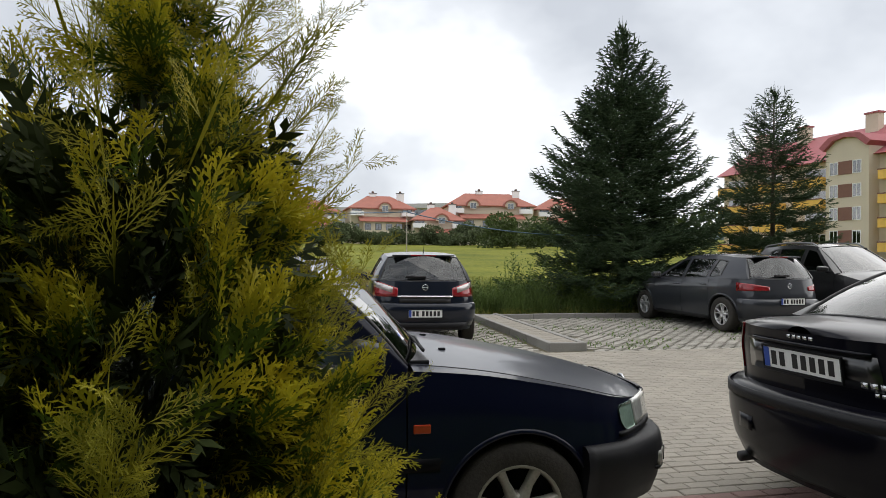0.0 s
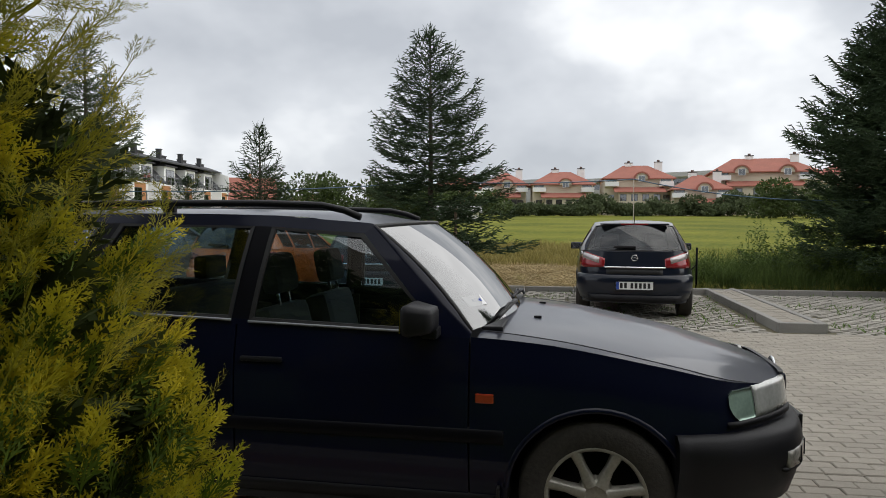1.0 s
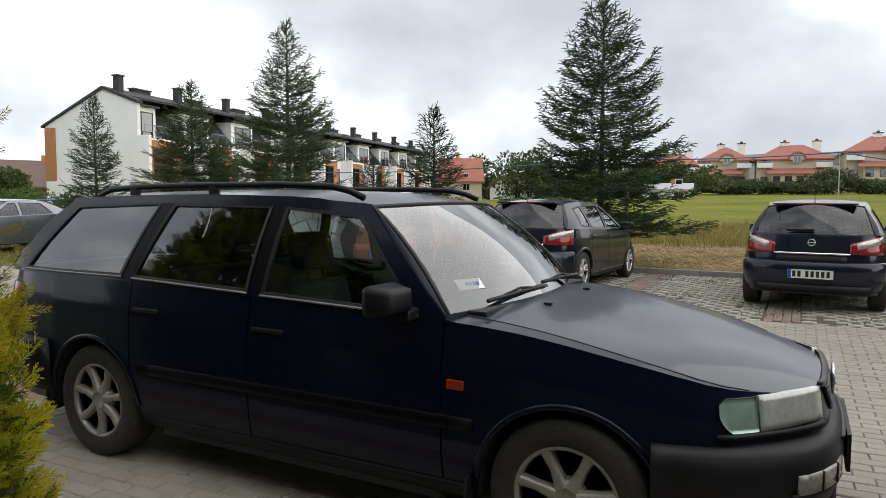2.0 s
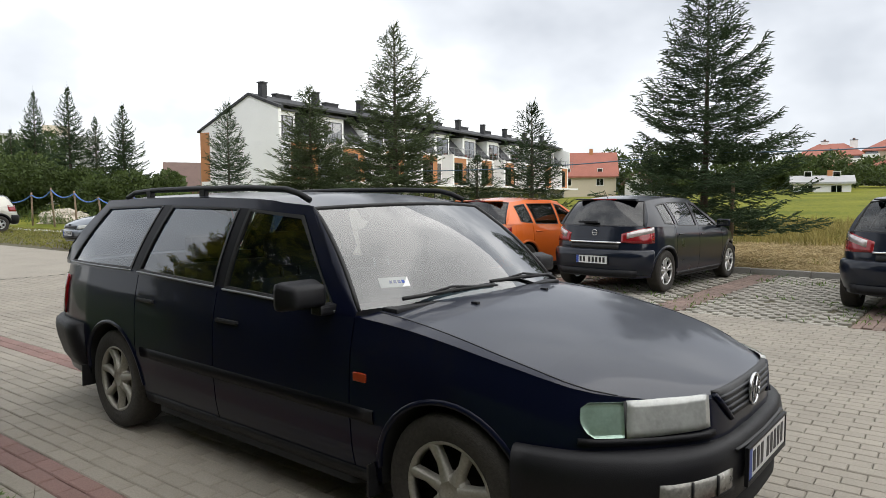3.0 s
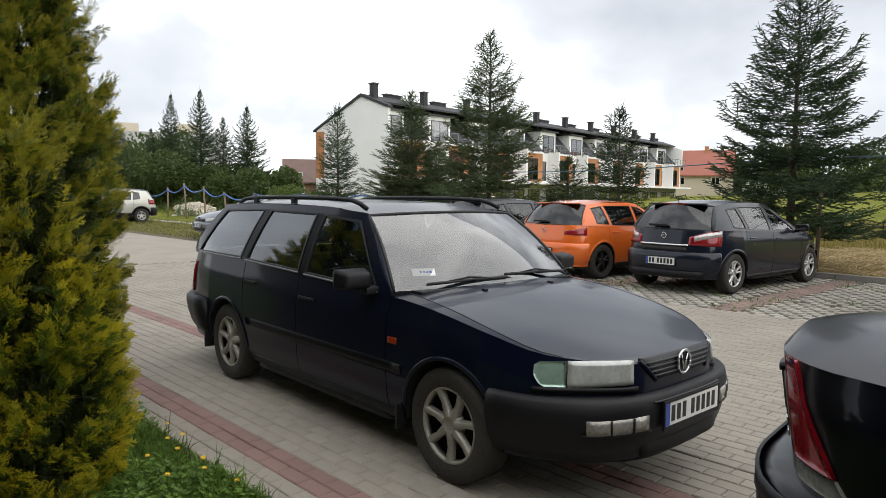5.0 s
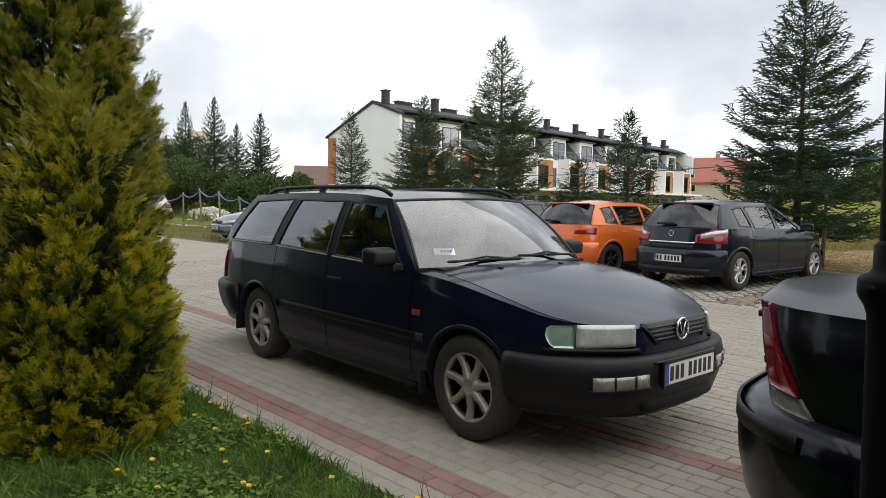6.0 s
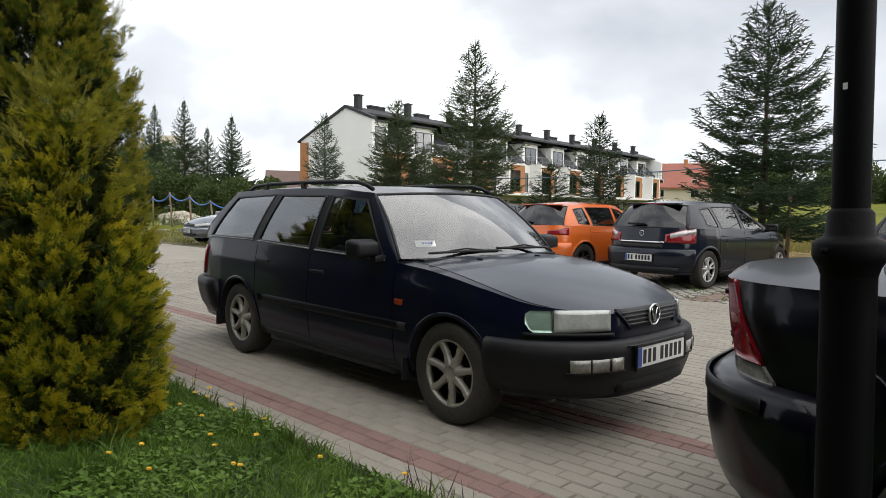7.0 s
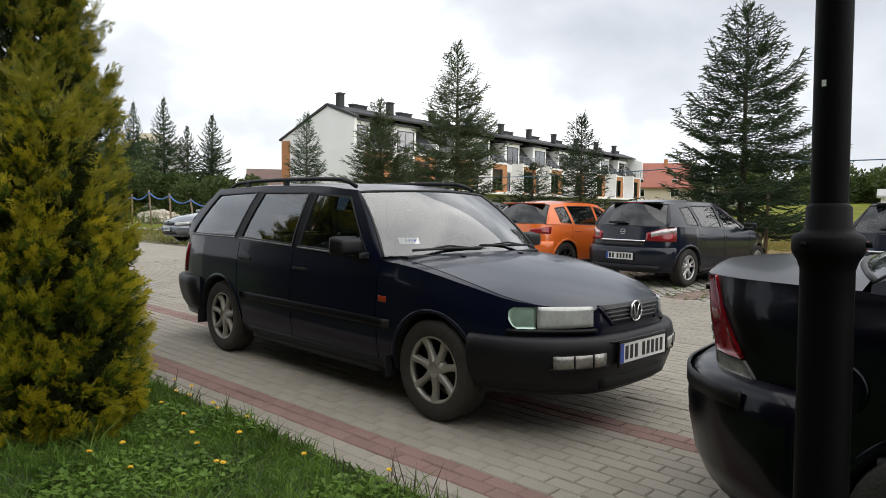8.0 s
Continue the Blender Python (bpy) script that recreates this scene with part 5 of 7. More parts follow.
CIVIC = dict(SALOON, shape=[(0, 0.95), (0.2, 0.985), (0.5, 1.0), (0.75, 0.992), (1.0, 0.955)], wb=2.70, paint="paint_silver", handle="paint_silver", rim="alloy_bright")
car, b = build_car("saloon_car", CIVIC, pose(-18.9, 7.2, 0, 0, 0, -88), "silver-grey saloon parked nose out towards the road", "cars in the parking bays")
front_dress(car, b)
for side in (-1, 1):
    raw("tail_lamp", *b.patch("rear", side * 0.80, side * 0.5, 0.80, 0.98, 0.010, 9, 4), "lamp_red", car)
raw("rear_bumper", *b.sweep("rear", -3.12, [(-0.02, 0.68), (0.05, 0.66), (0.07, 0.5), (0.03, 0.28), (-0.03, 0.24)]), "paint_silver", car)


def tall_car(place, paint_name, label, clad, k=1.19):
    s = hatch_spec(2.66, 0.86, 0.82, 0.90, 1.46 * k, paint_name, wheel_r=0.345, arch=(0.40, 0.40), sill=0.32, bumper_paint="plastic" if clad else paint_name, rear_glass="glass_car")
    car, b = build_car("off_road_car", s, place, label, "cars in the parking bays")
    front_dress(car, b, k=1.15)
    for side in (-1, 1):
        for xc, r in ((0, 0.40), (-2.66, 0.40)):
            arch_lip(b, xc, r, side, car, "plastic" if clad else paint_name, 0.07, 0.015)
        raw("side_cladding", *strip(b, -0.42, -2.24, 0.31, 0.52, side, 0.014, 0.03), "plastic" if clad else paint_name, car)
        raw("tail_lamp", *b.patch("rear", side * 0.82, side * 0.62, 0.88, 1.14, 0.01, 7, 4), "lamp_red", car, "red tail lamp")
        e = [(x, side * (b.edge_y(x) - 0.03), b.edge_z(x) + 0.055) for x in linspace(-1.4, -2.9, 8)]
        e = [(-1.25, e[0][1], b.edge_z(-1.25) + 0.005)] + e + [(-3.02, e[-1][1], b.edge_z(-3.02) + 0.005)]
        bar("roof_rail", e, 0.018, "railing", car, 6, label="grey roof rail")
    prof = [(-0.02, 0.74), (0.03, 0.73), (0.06, 0.66), (0.05, 0.45), (0.0, 0.34), (-0.03, 0.33)]
    raw("rear_bumper", *b.sweep("rear", -3.1, prof), "plastic" if clad else paint_name, car)
    return car


tall_car(pose(-32.3, 6.0, 0, 0, 0, -93), "paint_beige", "light beige off-road car with black cladding", True, 1.1)
tall_car(pose(10.35, 8.75, 0, 0, 0, -90), "paint_black", "black off-road car with grey roof rails, parked nose out", False, 1.2)

# ---- ground ----
TILT = 0.037                     # the paving runs at a slight angle to the estate car


def lane(x, c):
    """The y of a paving line that crosses x = 0 at c."""
    return c + TILT * x


def rise(x, y):
    """Height of the land: flat round the road, climbing gently over the meadow."""
    d = max(0.0, y - 20)
    h = d * 0.026 if d < 150 else 3.9 + (d - 150) * 0.03
    left = max(0.0, -x - 30)
    k = max(0.0, 1 - left / 60)
    h = h * (0.35 + 0.65 * k)
    return h + 0.12 * noise.noise((x * 0.05, y * 0.05, 0)) * min(1, d / 20)


def ground_sheet():
    xs = sorted(set(linspace(-140, 140, 71)) | set(linspace(-1800, -140, 10)) | set(linspace(140, 1800, 10)))
    ys = sorted(set(linspace(11.95, 220, 60)) | set(linspace(220, 2400, 10)))
    rows = []
    for x in xs:
        rows.append([(x, lane(max(-60, min(60, x)), 0) + y if y < 12 else y + (lane(max(-60, min(60, x)), 0) if y < 20 else 0), rise(x, y) + 0.02) for y in ys])
    near = [(x, r[0][1]) for x, r in zip(xs, rows)]
    v, f = grid(rows, flip=True)
    ob = raw("ground", v, f, "meadow")
    tagged(ob, "wide meadow of mown green and yellowing grass", "ground", kind="structure")
    # the bed under road and bays reaches the meadow's edge, and behind the camera to the horizon
    rows = [[(x, -1800, -0.07), (x, -30, -0.07), (x, y, -0.065)] for x, y in near]
    bed = raw("road", *grid(rows, flip=True), "joint")
    tagged(bed, "grey block-paved road bed", "road", kind="structure")


ground_sheet()


def block_mesh(name, w, d, h, mat, bevel=0.006):
    """One paving block with worn edges; its top lies at z = 0."""
    a, b_, e = w / 2, d / 2, bevel
    v = [(-a, -b_, -h), (a, -b_, -h), (a, b_, -h), (-a, b_, -h), (-a, -b_, -e), (a, -b_, -e), (a, b_, -e), (-a, b_, -e),
         (-a + e, -b_ + e, 0), (a - e, -b_ + e, 0), (a - e, b_ - e, 0), (-a + e, b_ - e, 0)]
    f = [(0, 1, 5, 4), (1, 2, 6, 5), (2, 3, 7, 6), (3, 0, 4, 7), (4, 5, 9, 8), (5, 6, 10, 9), (6, 7, 11, 10), (7, 4, 8, 11), (8, 9, 10, 11)]
    me = bpy.data.meshes.new(name)
    me.from_pydata(v, [], f)
    me.materials.append(M[mat])
    return me, v, f


class Joined:
    """Many alike pieces gathered into one mesh."""
    def __init__(self):
        self.v, self.f = [], []

    def add(self, v, f, x, y, z, turn=0.0):
        c, s, k = math.cos(turn), math.sin(turn), len(self.v)
        self.v += [(x + c * p[0] - s * p[1], y + s * p[0] + c * p[1], z + p[2]) for p in v]
        self.f += [tuple(i + k for i in q) for q in f]


def paving():
    ang = math.atan(TILT)
    rnd = random.Random(5)
    grey, gv, gf = block_mesh("paving_block", 0.1965, 0.0955, 0.06, "paver")
    red, rv, rf = block_mesh("red_paving_block", 0.1965, 0.0955, 0.06, "paver_red")
    walk_bed = tagged(new("pavement"), "block paving of grey and red concrete blocks", "pavement", kind="structure")
    rest_g, rest_r = Joined(), Joined()
    singles = 0
    # rows run along the road; two red bands, each two rows wide
    y0 = -0.77
    n_rows = 21
    for r in range(n_rows):
        c = y0 + 0.05 + r * 0.1
        is_red = r in (2, 3) or r in (14, 15)
        shift = 0.1 if r % 2 else 0.0
        n0, n1 = int(-34 / 0.2), int(7.5 / 0.2)
        for k in range(n0, n1):
            x = k * 0.2 + shift
            y = lane(x, c)
            z = rnd.uniform(-0.003, 0.002)
            near = -1.6 < x < 1.35
            if near and singles < 300 and (r < 8 or r >= 11):
                ob = new("red_paving_block" if is_red else "paving_block", red if is_red else grey)
                ob.parent = walk_bed
                ob.location = (x, y, z)
                ob.rotation_euler = (rnd.uniform(-.008, .008), rnd.uniform(-.006, .006), ang + rnd.uniform(-.006, .006))
                singles += 1
            elif -10 < x:
                (rest_r if is_red else rest_g).add(rv if is_red else gv, rf if is_red else gf, x, y, z, ang + rnd.uniform(-.006, .006))
    # the road: rows across, darker seam at the gutter
    for r in range(52):
        c = 1.34 + 0.05 + r * 0.1
        shift = 0.1 if r % 2 else 0.0
        for k in range(int(-12 / 0.2), int(8.4 / 0.2)):
            x = k * 0.2 + shift
            rest_g.add(gv, gf, x, lane(x, c), rnd.uniform(-0.003, 0.002), ang)
    a = raw("blocks_beyond", rest_g.v, rest_g.f, "paver", walk_bed, smooth=False)
    tagged(a, kind="stuff")
    a = raw("red_blocks_beyond", rest_r.v, rest_r.f, "paver_red", walk_bed, smooth=False)
    tagged(a, kind="stuff")
    # farther stretches of the road as plain sheets of the same stone
    for x0, x1 in ((-160, -12.1), (8.5, 160)):
        rows = [[(x, lane(max(-40, min(40, x)), 1.34), -0.004), (x, lane(max(-40, min(40, x)), 6.55), -0.004)] for x in linspace(x0, x1, 12)]
        tagged(raw("road_far", *grid(rows, flip=True), "paver", walk_bed), kind="stuff")
    rows = [[(x, lane(max(-40, x), -0.8), -0.004), (x, lane(max(-40, x), 1.3), -0.004)] for x in linspace(-160, -10.1, 12)]
    tagged(raw("pavement_far", *grid(rows, flip=True), "paver", walk_bed), kind="stuff")


def bays():
    """Parking bays of openwork blocks with moss in the gaps, red dividing rows, kerbs and the paved island."""
    rnd = random.Random(8)
    bed = tagged(new("parking_bay"), "parking bays of openwork concrete blocks grown with moss and grass", "parking", kind="structure")
    ang = math.atan(TILT)
    rows = [[(x, lane(max(-40, min(40, x)), 6.56), -0.028), (x, lane(max(-40, min(40, x)), 11.62), -0.028)] for x in linspace(-70, 60, 30)]
    raw("soil", *grid(rows, flip=True), "soil", bed)
    _, lv, lf = block_mesh("lattice_block", 0.165, 0.085, 0.05, "lattice", 0.008)
    _, wv, wf = block_mesh("lattice_web", 0.05, 0.05, 0.05, "lattice", 0.006)
    _, rv, rf = block_mesh("divider_block", 0.094, 0.1955, 0.06, "paver_divider")
    lat, red = Joined(), Joined()
    dividers = [-11.8, -9.3, -6.8, -4.25, -1.72, 0.55, 8.9]
    for r in range(36):
        c = 6.62 + r * 0.14
        for k in range(int(-14 / 0.24), int(11 / 0.24)):
            x = k * 0.24 + (0.12 if r % 2 else 0)
            if any(abs(x - d) < 0.28 for d in dividers) or 2.45 < x < 3.35:
                continue
            y = lane(x, c)
            if rnd.random() < 0.02:
                continue
            lat.add(lv, lf, x, y, rnd.uniform(-0.006, 0.001), ang + rnd.uniform(-.02, .02))
            lat.add(wv, wf, x, y + 0.07, -0.008, ang)
    for d in dividers:
        for k in range(25):
            for j in (-0.15, -0.05, 0.05, 0.15):
                red.add(rv, rf, d + j, lane(d + j, 6.66 + 0.2 * k + (0.1 if j in (-0.05, 0.15) else 0)), rnd.uniform(-.003, .001), ang)
    tagged(raw("lattice_blocks", lat.v, lat.f, "lattice", bed, smooth=False), kind="stuff")
    tagged(raw("divider_blocks", red.v, red.f, "paver_divider", bed, smooth=False), kind="stuff")
    # kerb stones at the back of the bays, one metre each
    kerb = tagged(new("kerb"), "low concrete kerb behind the parking bays", "kerb", kind="structure")
    for k in range(-30, 26):
        x = k * 1.0
        bm = bmesh.new()
        box(bm, -0.496, 0.496, -0.06, 0.06, -0.2, 0.10, 0.015)
        o = part("kerb_stone", bm, "kerb", kerb)
        o.matrix_basis = pose(x + 0.5, lane(x + 0.5, 11.68), rnd.uniform(-.006, .006), 0, 0, math.degrees(ang) + rnd.uniform(-.4, .4))
    # the island between two bays
    isl = tagged(new("island"), "raised strip of paving with kerb stones between two bays", "kerb", kind="structure")
    for k in range(5):
        for x in (2.66, 3.17):
            bm = bmesh.new()
            box(bm, -0.05, 0.05, -0.497, 0.497, -0.2, 0.105, 0.014)
            o = part("kerb_stone", bm, "kerb", isl)
            o.matrix_basis = pose(x, lane(x, 7.42 + k * 1.0) - 0.05, 0, 0, 0, rnd.uniform(-.5, .5))
    bm = bmesh.new()
    box(bm, -0.305, 0.305, -0.05, 0.05, -0.2, 0.105, 0.014)
    part("kerb_stone", bm, "kerb", isl).matrix_basis = pose(2.915, lane(2.9, 6.82), 0, 0, 0, 2)
    me, v, f = block_mesh("island_block", 0.1955, 0.0935, 0.06, "paver")
    for k in range(47):
        for j, off in enumerate((-0.1, 0.1)):
            ob = new("paving_block", me)
            ob.parent = isl
            ob.location = (2.915 + off, lane(2.9, 6.94 + k * 0.1), 0.094 + rnd.uniform(-.004, .003))
            ob.rotation_euler = (rnd.uniform(-.02, .02), rnd.uniform(-.02, .02), rnd.uniform(-.02, .02))


paving()
bays()


# ---- plants ----
def np_mesh(name, verts, quads, mat, parent=None, smooth=False):
    """A mesh from arrays of vertices and four-cornered faces."""
    me = bpy.data.meshes.new(name)
    n, k = len(verts), len(quads)
    me.vertices.add(n)
    me.vertices.foreach_set("co", np.asarray(verts, np.float32).ravel())
    me.loops.add(k * 4)
    me.loops.foreach_set("vertex_index", np.asarray(quads, np.int32).ravel())
    me.polygons.add(k)
    me.polygons.foreach_set("loop_start", np.arange(0, k * 4, 4, dtype=np.int32))
    me.update(calc_edges=True)
    me.materials.append(M[mat])
    ob = new(name, me)
    if parent:
        ob.parent = parent
    return ob


def blades(pts_a, pts_b, side, width):
    """Slim leaf-shaped quads from a to b: pointed at both ends, widest at a third."""
    a, b_, s = np.asarray(pts_a), np.asarray(pts_b), np.asarray(side)
    m = a + (b_ - a) * 0.4
    w = np.asarray(width).reshape(-1, 1)
    v = np.stack([a, m + s * w, b_, m - s * w], axis=1).reshape(-1, 3)
    return v, np.arange(len(v)).reshape(-1, 4)


def unit(v):
    return v / np.maximum(1e-9, np.linalg.norm(v, axis=-1, keepdims=True))


def spread(template, bases, dirs, sizes, rng, sides=None):
    """Copies of a template (points with y along the shoot) set at bases along dirs."""
    d = unit(dirs)
    if sides is None:
        sides = rng.normal(size=d.shape)
    x = unit(np.cross(d, sides))
    z = np.cross(x, d)
    tv, tq = template
    p = (bases[:, None, :] + sizes[:, None, None] * (tv[None, :, 0:1] * x[:, None, :] + tv[None, :, 1:2] * d[:, None, :] + tv[None, :, 2:3] * z[:, None, :])).reshape(-1, 3)
    q = (tq[None] + (np.arange(len(bases)) * len(tv))[:, None, None]).reshape(-1, 4)
    return p, q


def merge(parts):
    vs, qs, k = [], [], 0
    for v, q in parts:
        vs.append(v)
        qs.append(q + k)
        k += len(v)
    return np.concatenate(vs), np.concatenate(qs)


def thuja_frond(rng, fine=True, thin=1.0):
    """A flat fan of scaly twigs, one unit long; the tip part and the base part apart."""
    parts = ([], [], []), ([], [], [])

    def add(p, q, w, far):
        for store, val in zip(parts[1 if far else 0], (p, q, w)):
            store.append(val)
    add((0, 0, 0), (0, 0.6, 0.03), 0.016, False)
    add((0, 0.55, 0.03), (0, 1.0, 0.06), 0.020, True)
    n = 13 if fine else 9
    for i in range(n):
        t = 0.10 + 0.82 * i / n
        s = 1 if i % 2 else -1
        ln = (0.46 - 0.34 * t) * rng.uniform(0.8, 1.2)
        ang = rng.uniform(0.42, 0.68)
        lift = rng.uniform(-.07, .09)
        e = (s * ln * math.sin(ang), t + ln * math.cos(ang), lift)
        add((0, t, 0.02), e, 0.018 if fine else 0.045, t > 0.42)
        if fine:
            for j in range(5):
                u = 0.22 + 0.16 * j
                p = tuple(u * c + (1 - u) * d for c, d in zip(e, (0, t, 0.02)))
                s2 = 1 if j % 2 else -1
                l2 = ln * (0.46 - 0.05 * j)
                a2 = ang * s + s2 * 0.5
                add(p, (p[0] + l2 * math.sin(a2), p[1] + l2 * math.cos(a2), p[2] + rng.uniform(-.05, .05)), 0.0145, t > 0.42 or j > 2)
    out = []
    for a, b_, w in parts:
        side = unit(np.cross(np.array(b_) - np.array(a), np.array([[0, 0, 1.0]])))
        out.append(blades(a, b_, side, [thin * v for v in w]))
    return out


def thuja(place, height, radius, label, mat, n_tips, per_tip, size, seed, fine=True, wisps=0, lean=(0, 0), open_top=0.0):
    rng = np.random.default_rng(seed)
    tree = thing("thuja", place, label, "shrub", "thuja hedge")
    raw("trunk", *tube([(0, 0, -0.05), (0.01, 0, height * 0.5), (lean[0] * 0.8, lean[1] * 0.8, height * 0.9)], 0.045, 8, 0.008), "bark", tree)
    prof_z = np.array([0.0, 0.08, 0.3, 0.5, 0.68, 0.82, 0.93, 1.0])
    prof_r = np.array([0.80, 0.93, 1.0, 0.92, 0.70, 0.42, 0.18, 0.04])

    def shell(n, lo, hi, deep):
        zs = np.linspace(lo, hi, 400)
        weight = 0.25 + np.interp(zs, prof_z, prof_r)
        z = rng.choice(zs, n, p=weight / weight.sum())
        az = rng.uniform(0, 2 * math.pi, n)
        lump = np.array([noise.noise((math.cos(t) * 2.2, math.sin(t) * 2.2, zz * 5)) for t, zz in zip(az, z)])
        r = radius * np.interp(z, prof_z, prof_r) * (0.94 + 0.30 * lump) * deep
        out = np.stack([np.cos(az), np.sin(az), np.zeros(n)], 1)
        bend = np.maximum(0, z - 0.35) / 0.65
        return np.stack([r * np.cos(az) + lean[0] * bend, r * np.sin(az) + lean[1] * bend, z * height], 1), out, z
    fans = [thuja_frond(rng, fine) for _ in range(5)]
    # plumes: fronds fanned round many branch tips, with dark hollows between
    tips, out, zz = shell(n_tips, 0.03, 0.985, 1.0)
    young, old = [], []
    for k in range(n_tips):
        if zz[k] > 0.74 and rng.random() < open_top:
            continue
        n = per_tip
        axis = unit(out[k] * rng.uniform(0.5, 1.0) + np.array([0, 0, rng.uniform(0.35, 1.0)]) + rng.normal(scale=0.12, size=3))
        t = np.sort(rng.uniform(0, 1, n))
        d = axis + rng.normal(scale=0.34, size=(n, 3)) * (1.15 - 0.6 * t[:, None])
        s = size * rng.uniform(0.7, 1.2, n) * (1.0 if zz[k] < 0.7 else 1.0 - 1.1 * (zz[k] - 0.7))
        base = tips[k] + axis * (t[:, None] - 1.0) * size * 1.3 + rng.normal(scale=size * 0.16, size=(n, 3)) - unit(d) * s[:, None] * 0.35
        face = np.repeat([out[k]], n, 0) + rng.normal(scale=0.6, size=(n, 3))
        fan = fans[rng.integers(0, 5)]
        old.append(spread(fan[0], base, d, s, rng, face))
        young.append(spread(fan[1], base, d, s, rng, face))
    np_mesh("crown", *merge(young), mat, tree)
    # older bases: greener by nature, with crown shade put into the colour
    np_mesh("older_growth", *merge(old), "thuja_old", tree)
    # inner growth: shade of the hollows put into a darker leaf colour
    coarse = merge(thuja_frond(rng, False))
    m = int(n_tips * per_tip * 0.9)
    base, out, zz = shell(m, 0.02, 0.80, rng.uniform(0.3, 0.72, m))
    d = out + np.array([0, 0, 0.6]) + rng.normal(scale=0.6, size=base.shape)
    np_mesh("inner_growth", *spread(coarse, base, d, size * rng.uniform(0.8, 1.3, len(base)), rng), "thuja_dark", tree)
    if wisps:
        pieces = []
        bare_fan = merge(thuja_frond(rng, True, 0.6))
        for k in range(wisps):
            az, z = rng.uniform(0, 2 * math.pi), rng.uniform(0.52, 0.97)
            o = np.array([math.cos(az), math.sin(az), 0])
            bend = max(0, z - 0.35) / 0.65
            p = o * radius * np.interp(z, prof_z, prof_r) * 0.85 + np.array([lean[0] * bend, lean[1] * bend, z * height])
            d = o * rng.uniform(0.35, 1.1) + np.array([0, 0, 1.0])
            ln = rng.uniform(0.10, 0.25)
            n = 7
            along = np.linspace(0.0, 1, n)[:, None]
            path_ = p + unit(d) * ln * along
            dirs = unit(d) + rng.normal(scale=0.5, size=(n, 3))
            pieces.append(spread(bare_fan, path_, dirs, rng.uniform(0.07, 0.11, n) * (1.25 - along[:, 0] * 0.5), rng))
            side = unit(np.cross(d, [0.3, 0.2, 0.9]))
            for sv in (side, unit(np.cross(d, side))):
                pieces.append(blades([p - unit(d) * 0.04], [p + unit(d) * ln * 1.1], [sv], [0.0025]))
        np_mesh("top_growth", *merge(pieces), "thuja_green", tree)
    return tree


thuja(pose(-1.32, -1.66, 0), 1.91, 0.50, "golden-green thuja bush on the grass strip", "thuja", 340, 13, 0.135, 3, True, 80, (0.22, -0.10), 0.12)
thuja(pose(-3.0, -1.40, 0), 3.95, 0.74, "tall green thuja behind the golden one", "thuja_green", 620, 12, 0.15, 4, True, 60)


def straw_bed():
    rows = [[(x, y, 0.032 + rise(x, y) if straw_at(x, y) else -0.05) for y in linspace(11.8, 21, 40)] for x in linspace(-6.5, 2.5, 40)]
    tagged(raw("straw_bed", *grid(rows, flip=True), "straw_soil"), "bare dry ground under the straw", "ground", kind="structure")


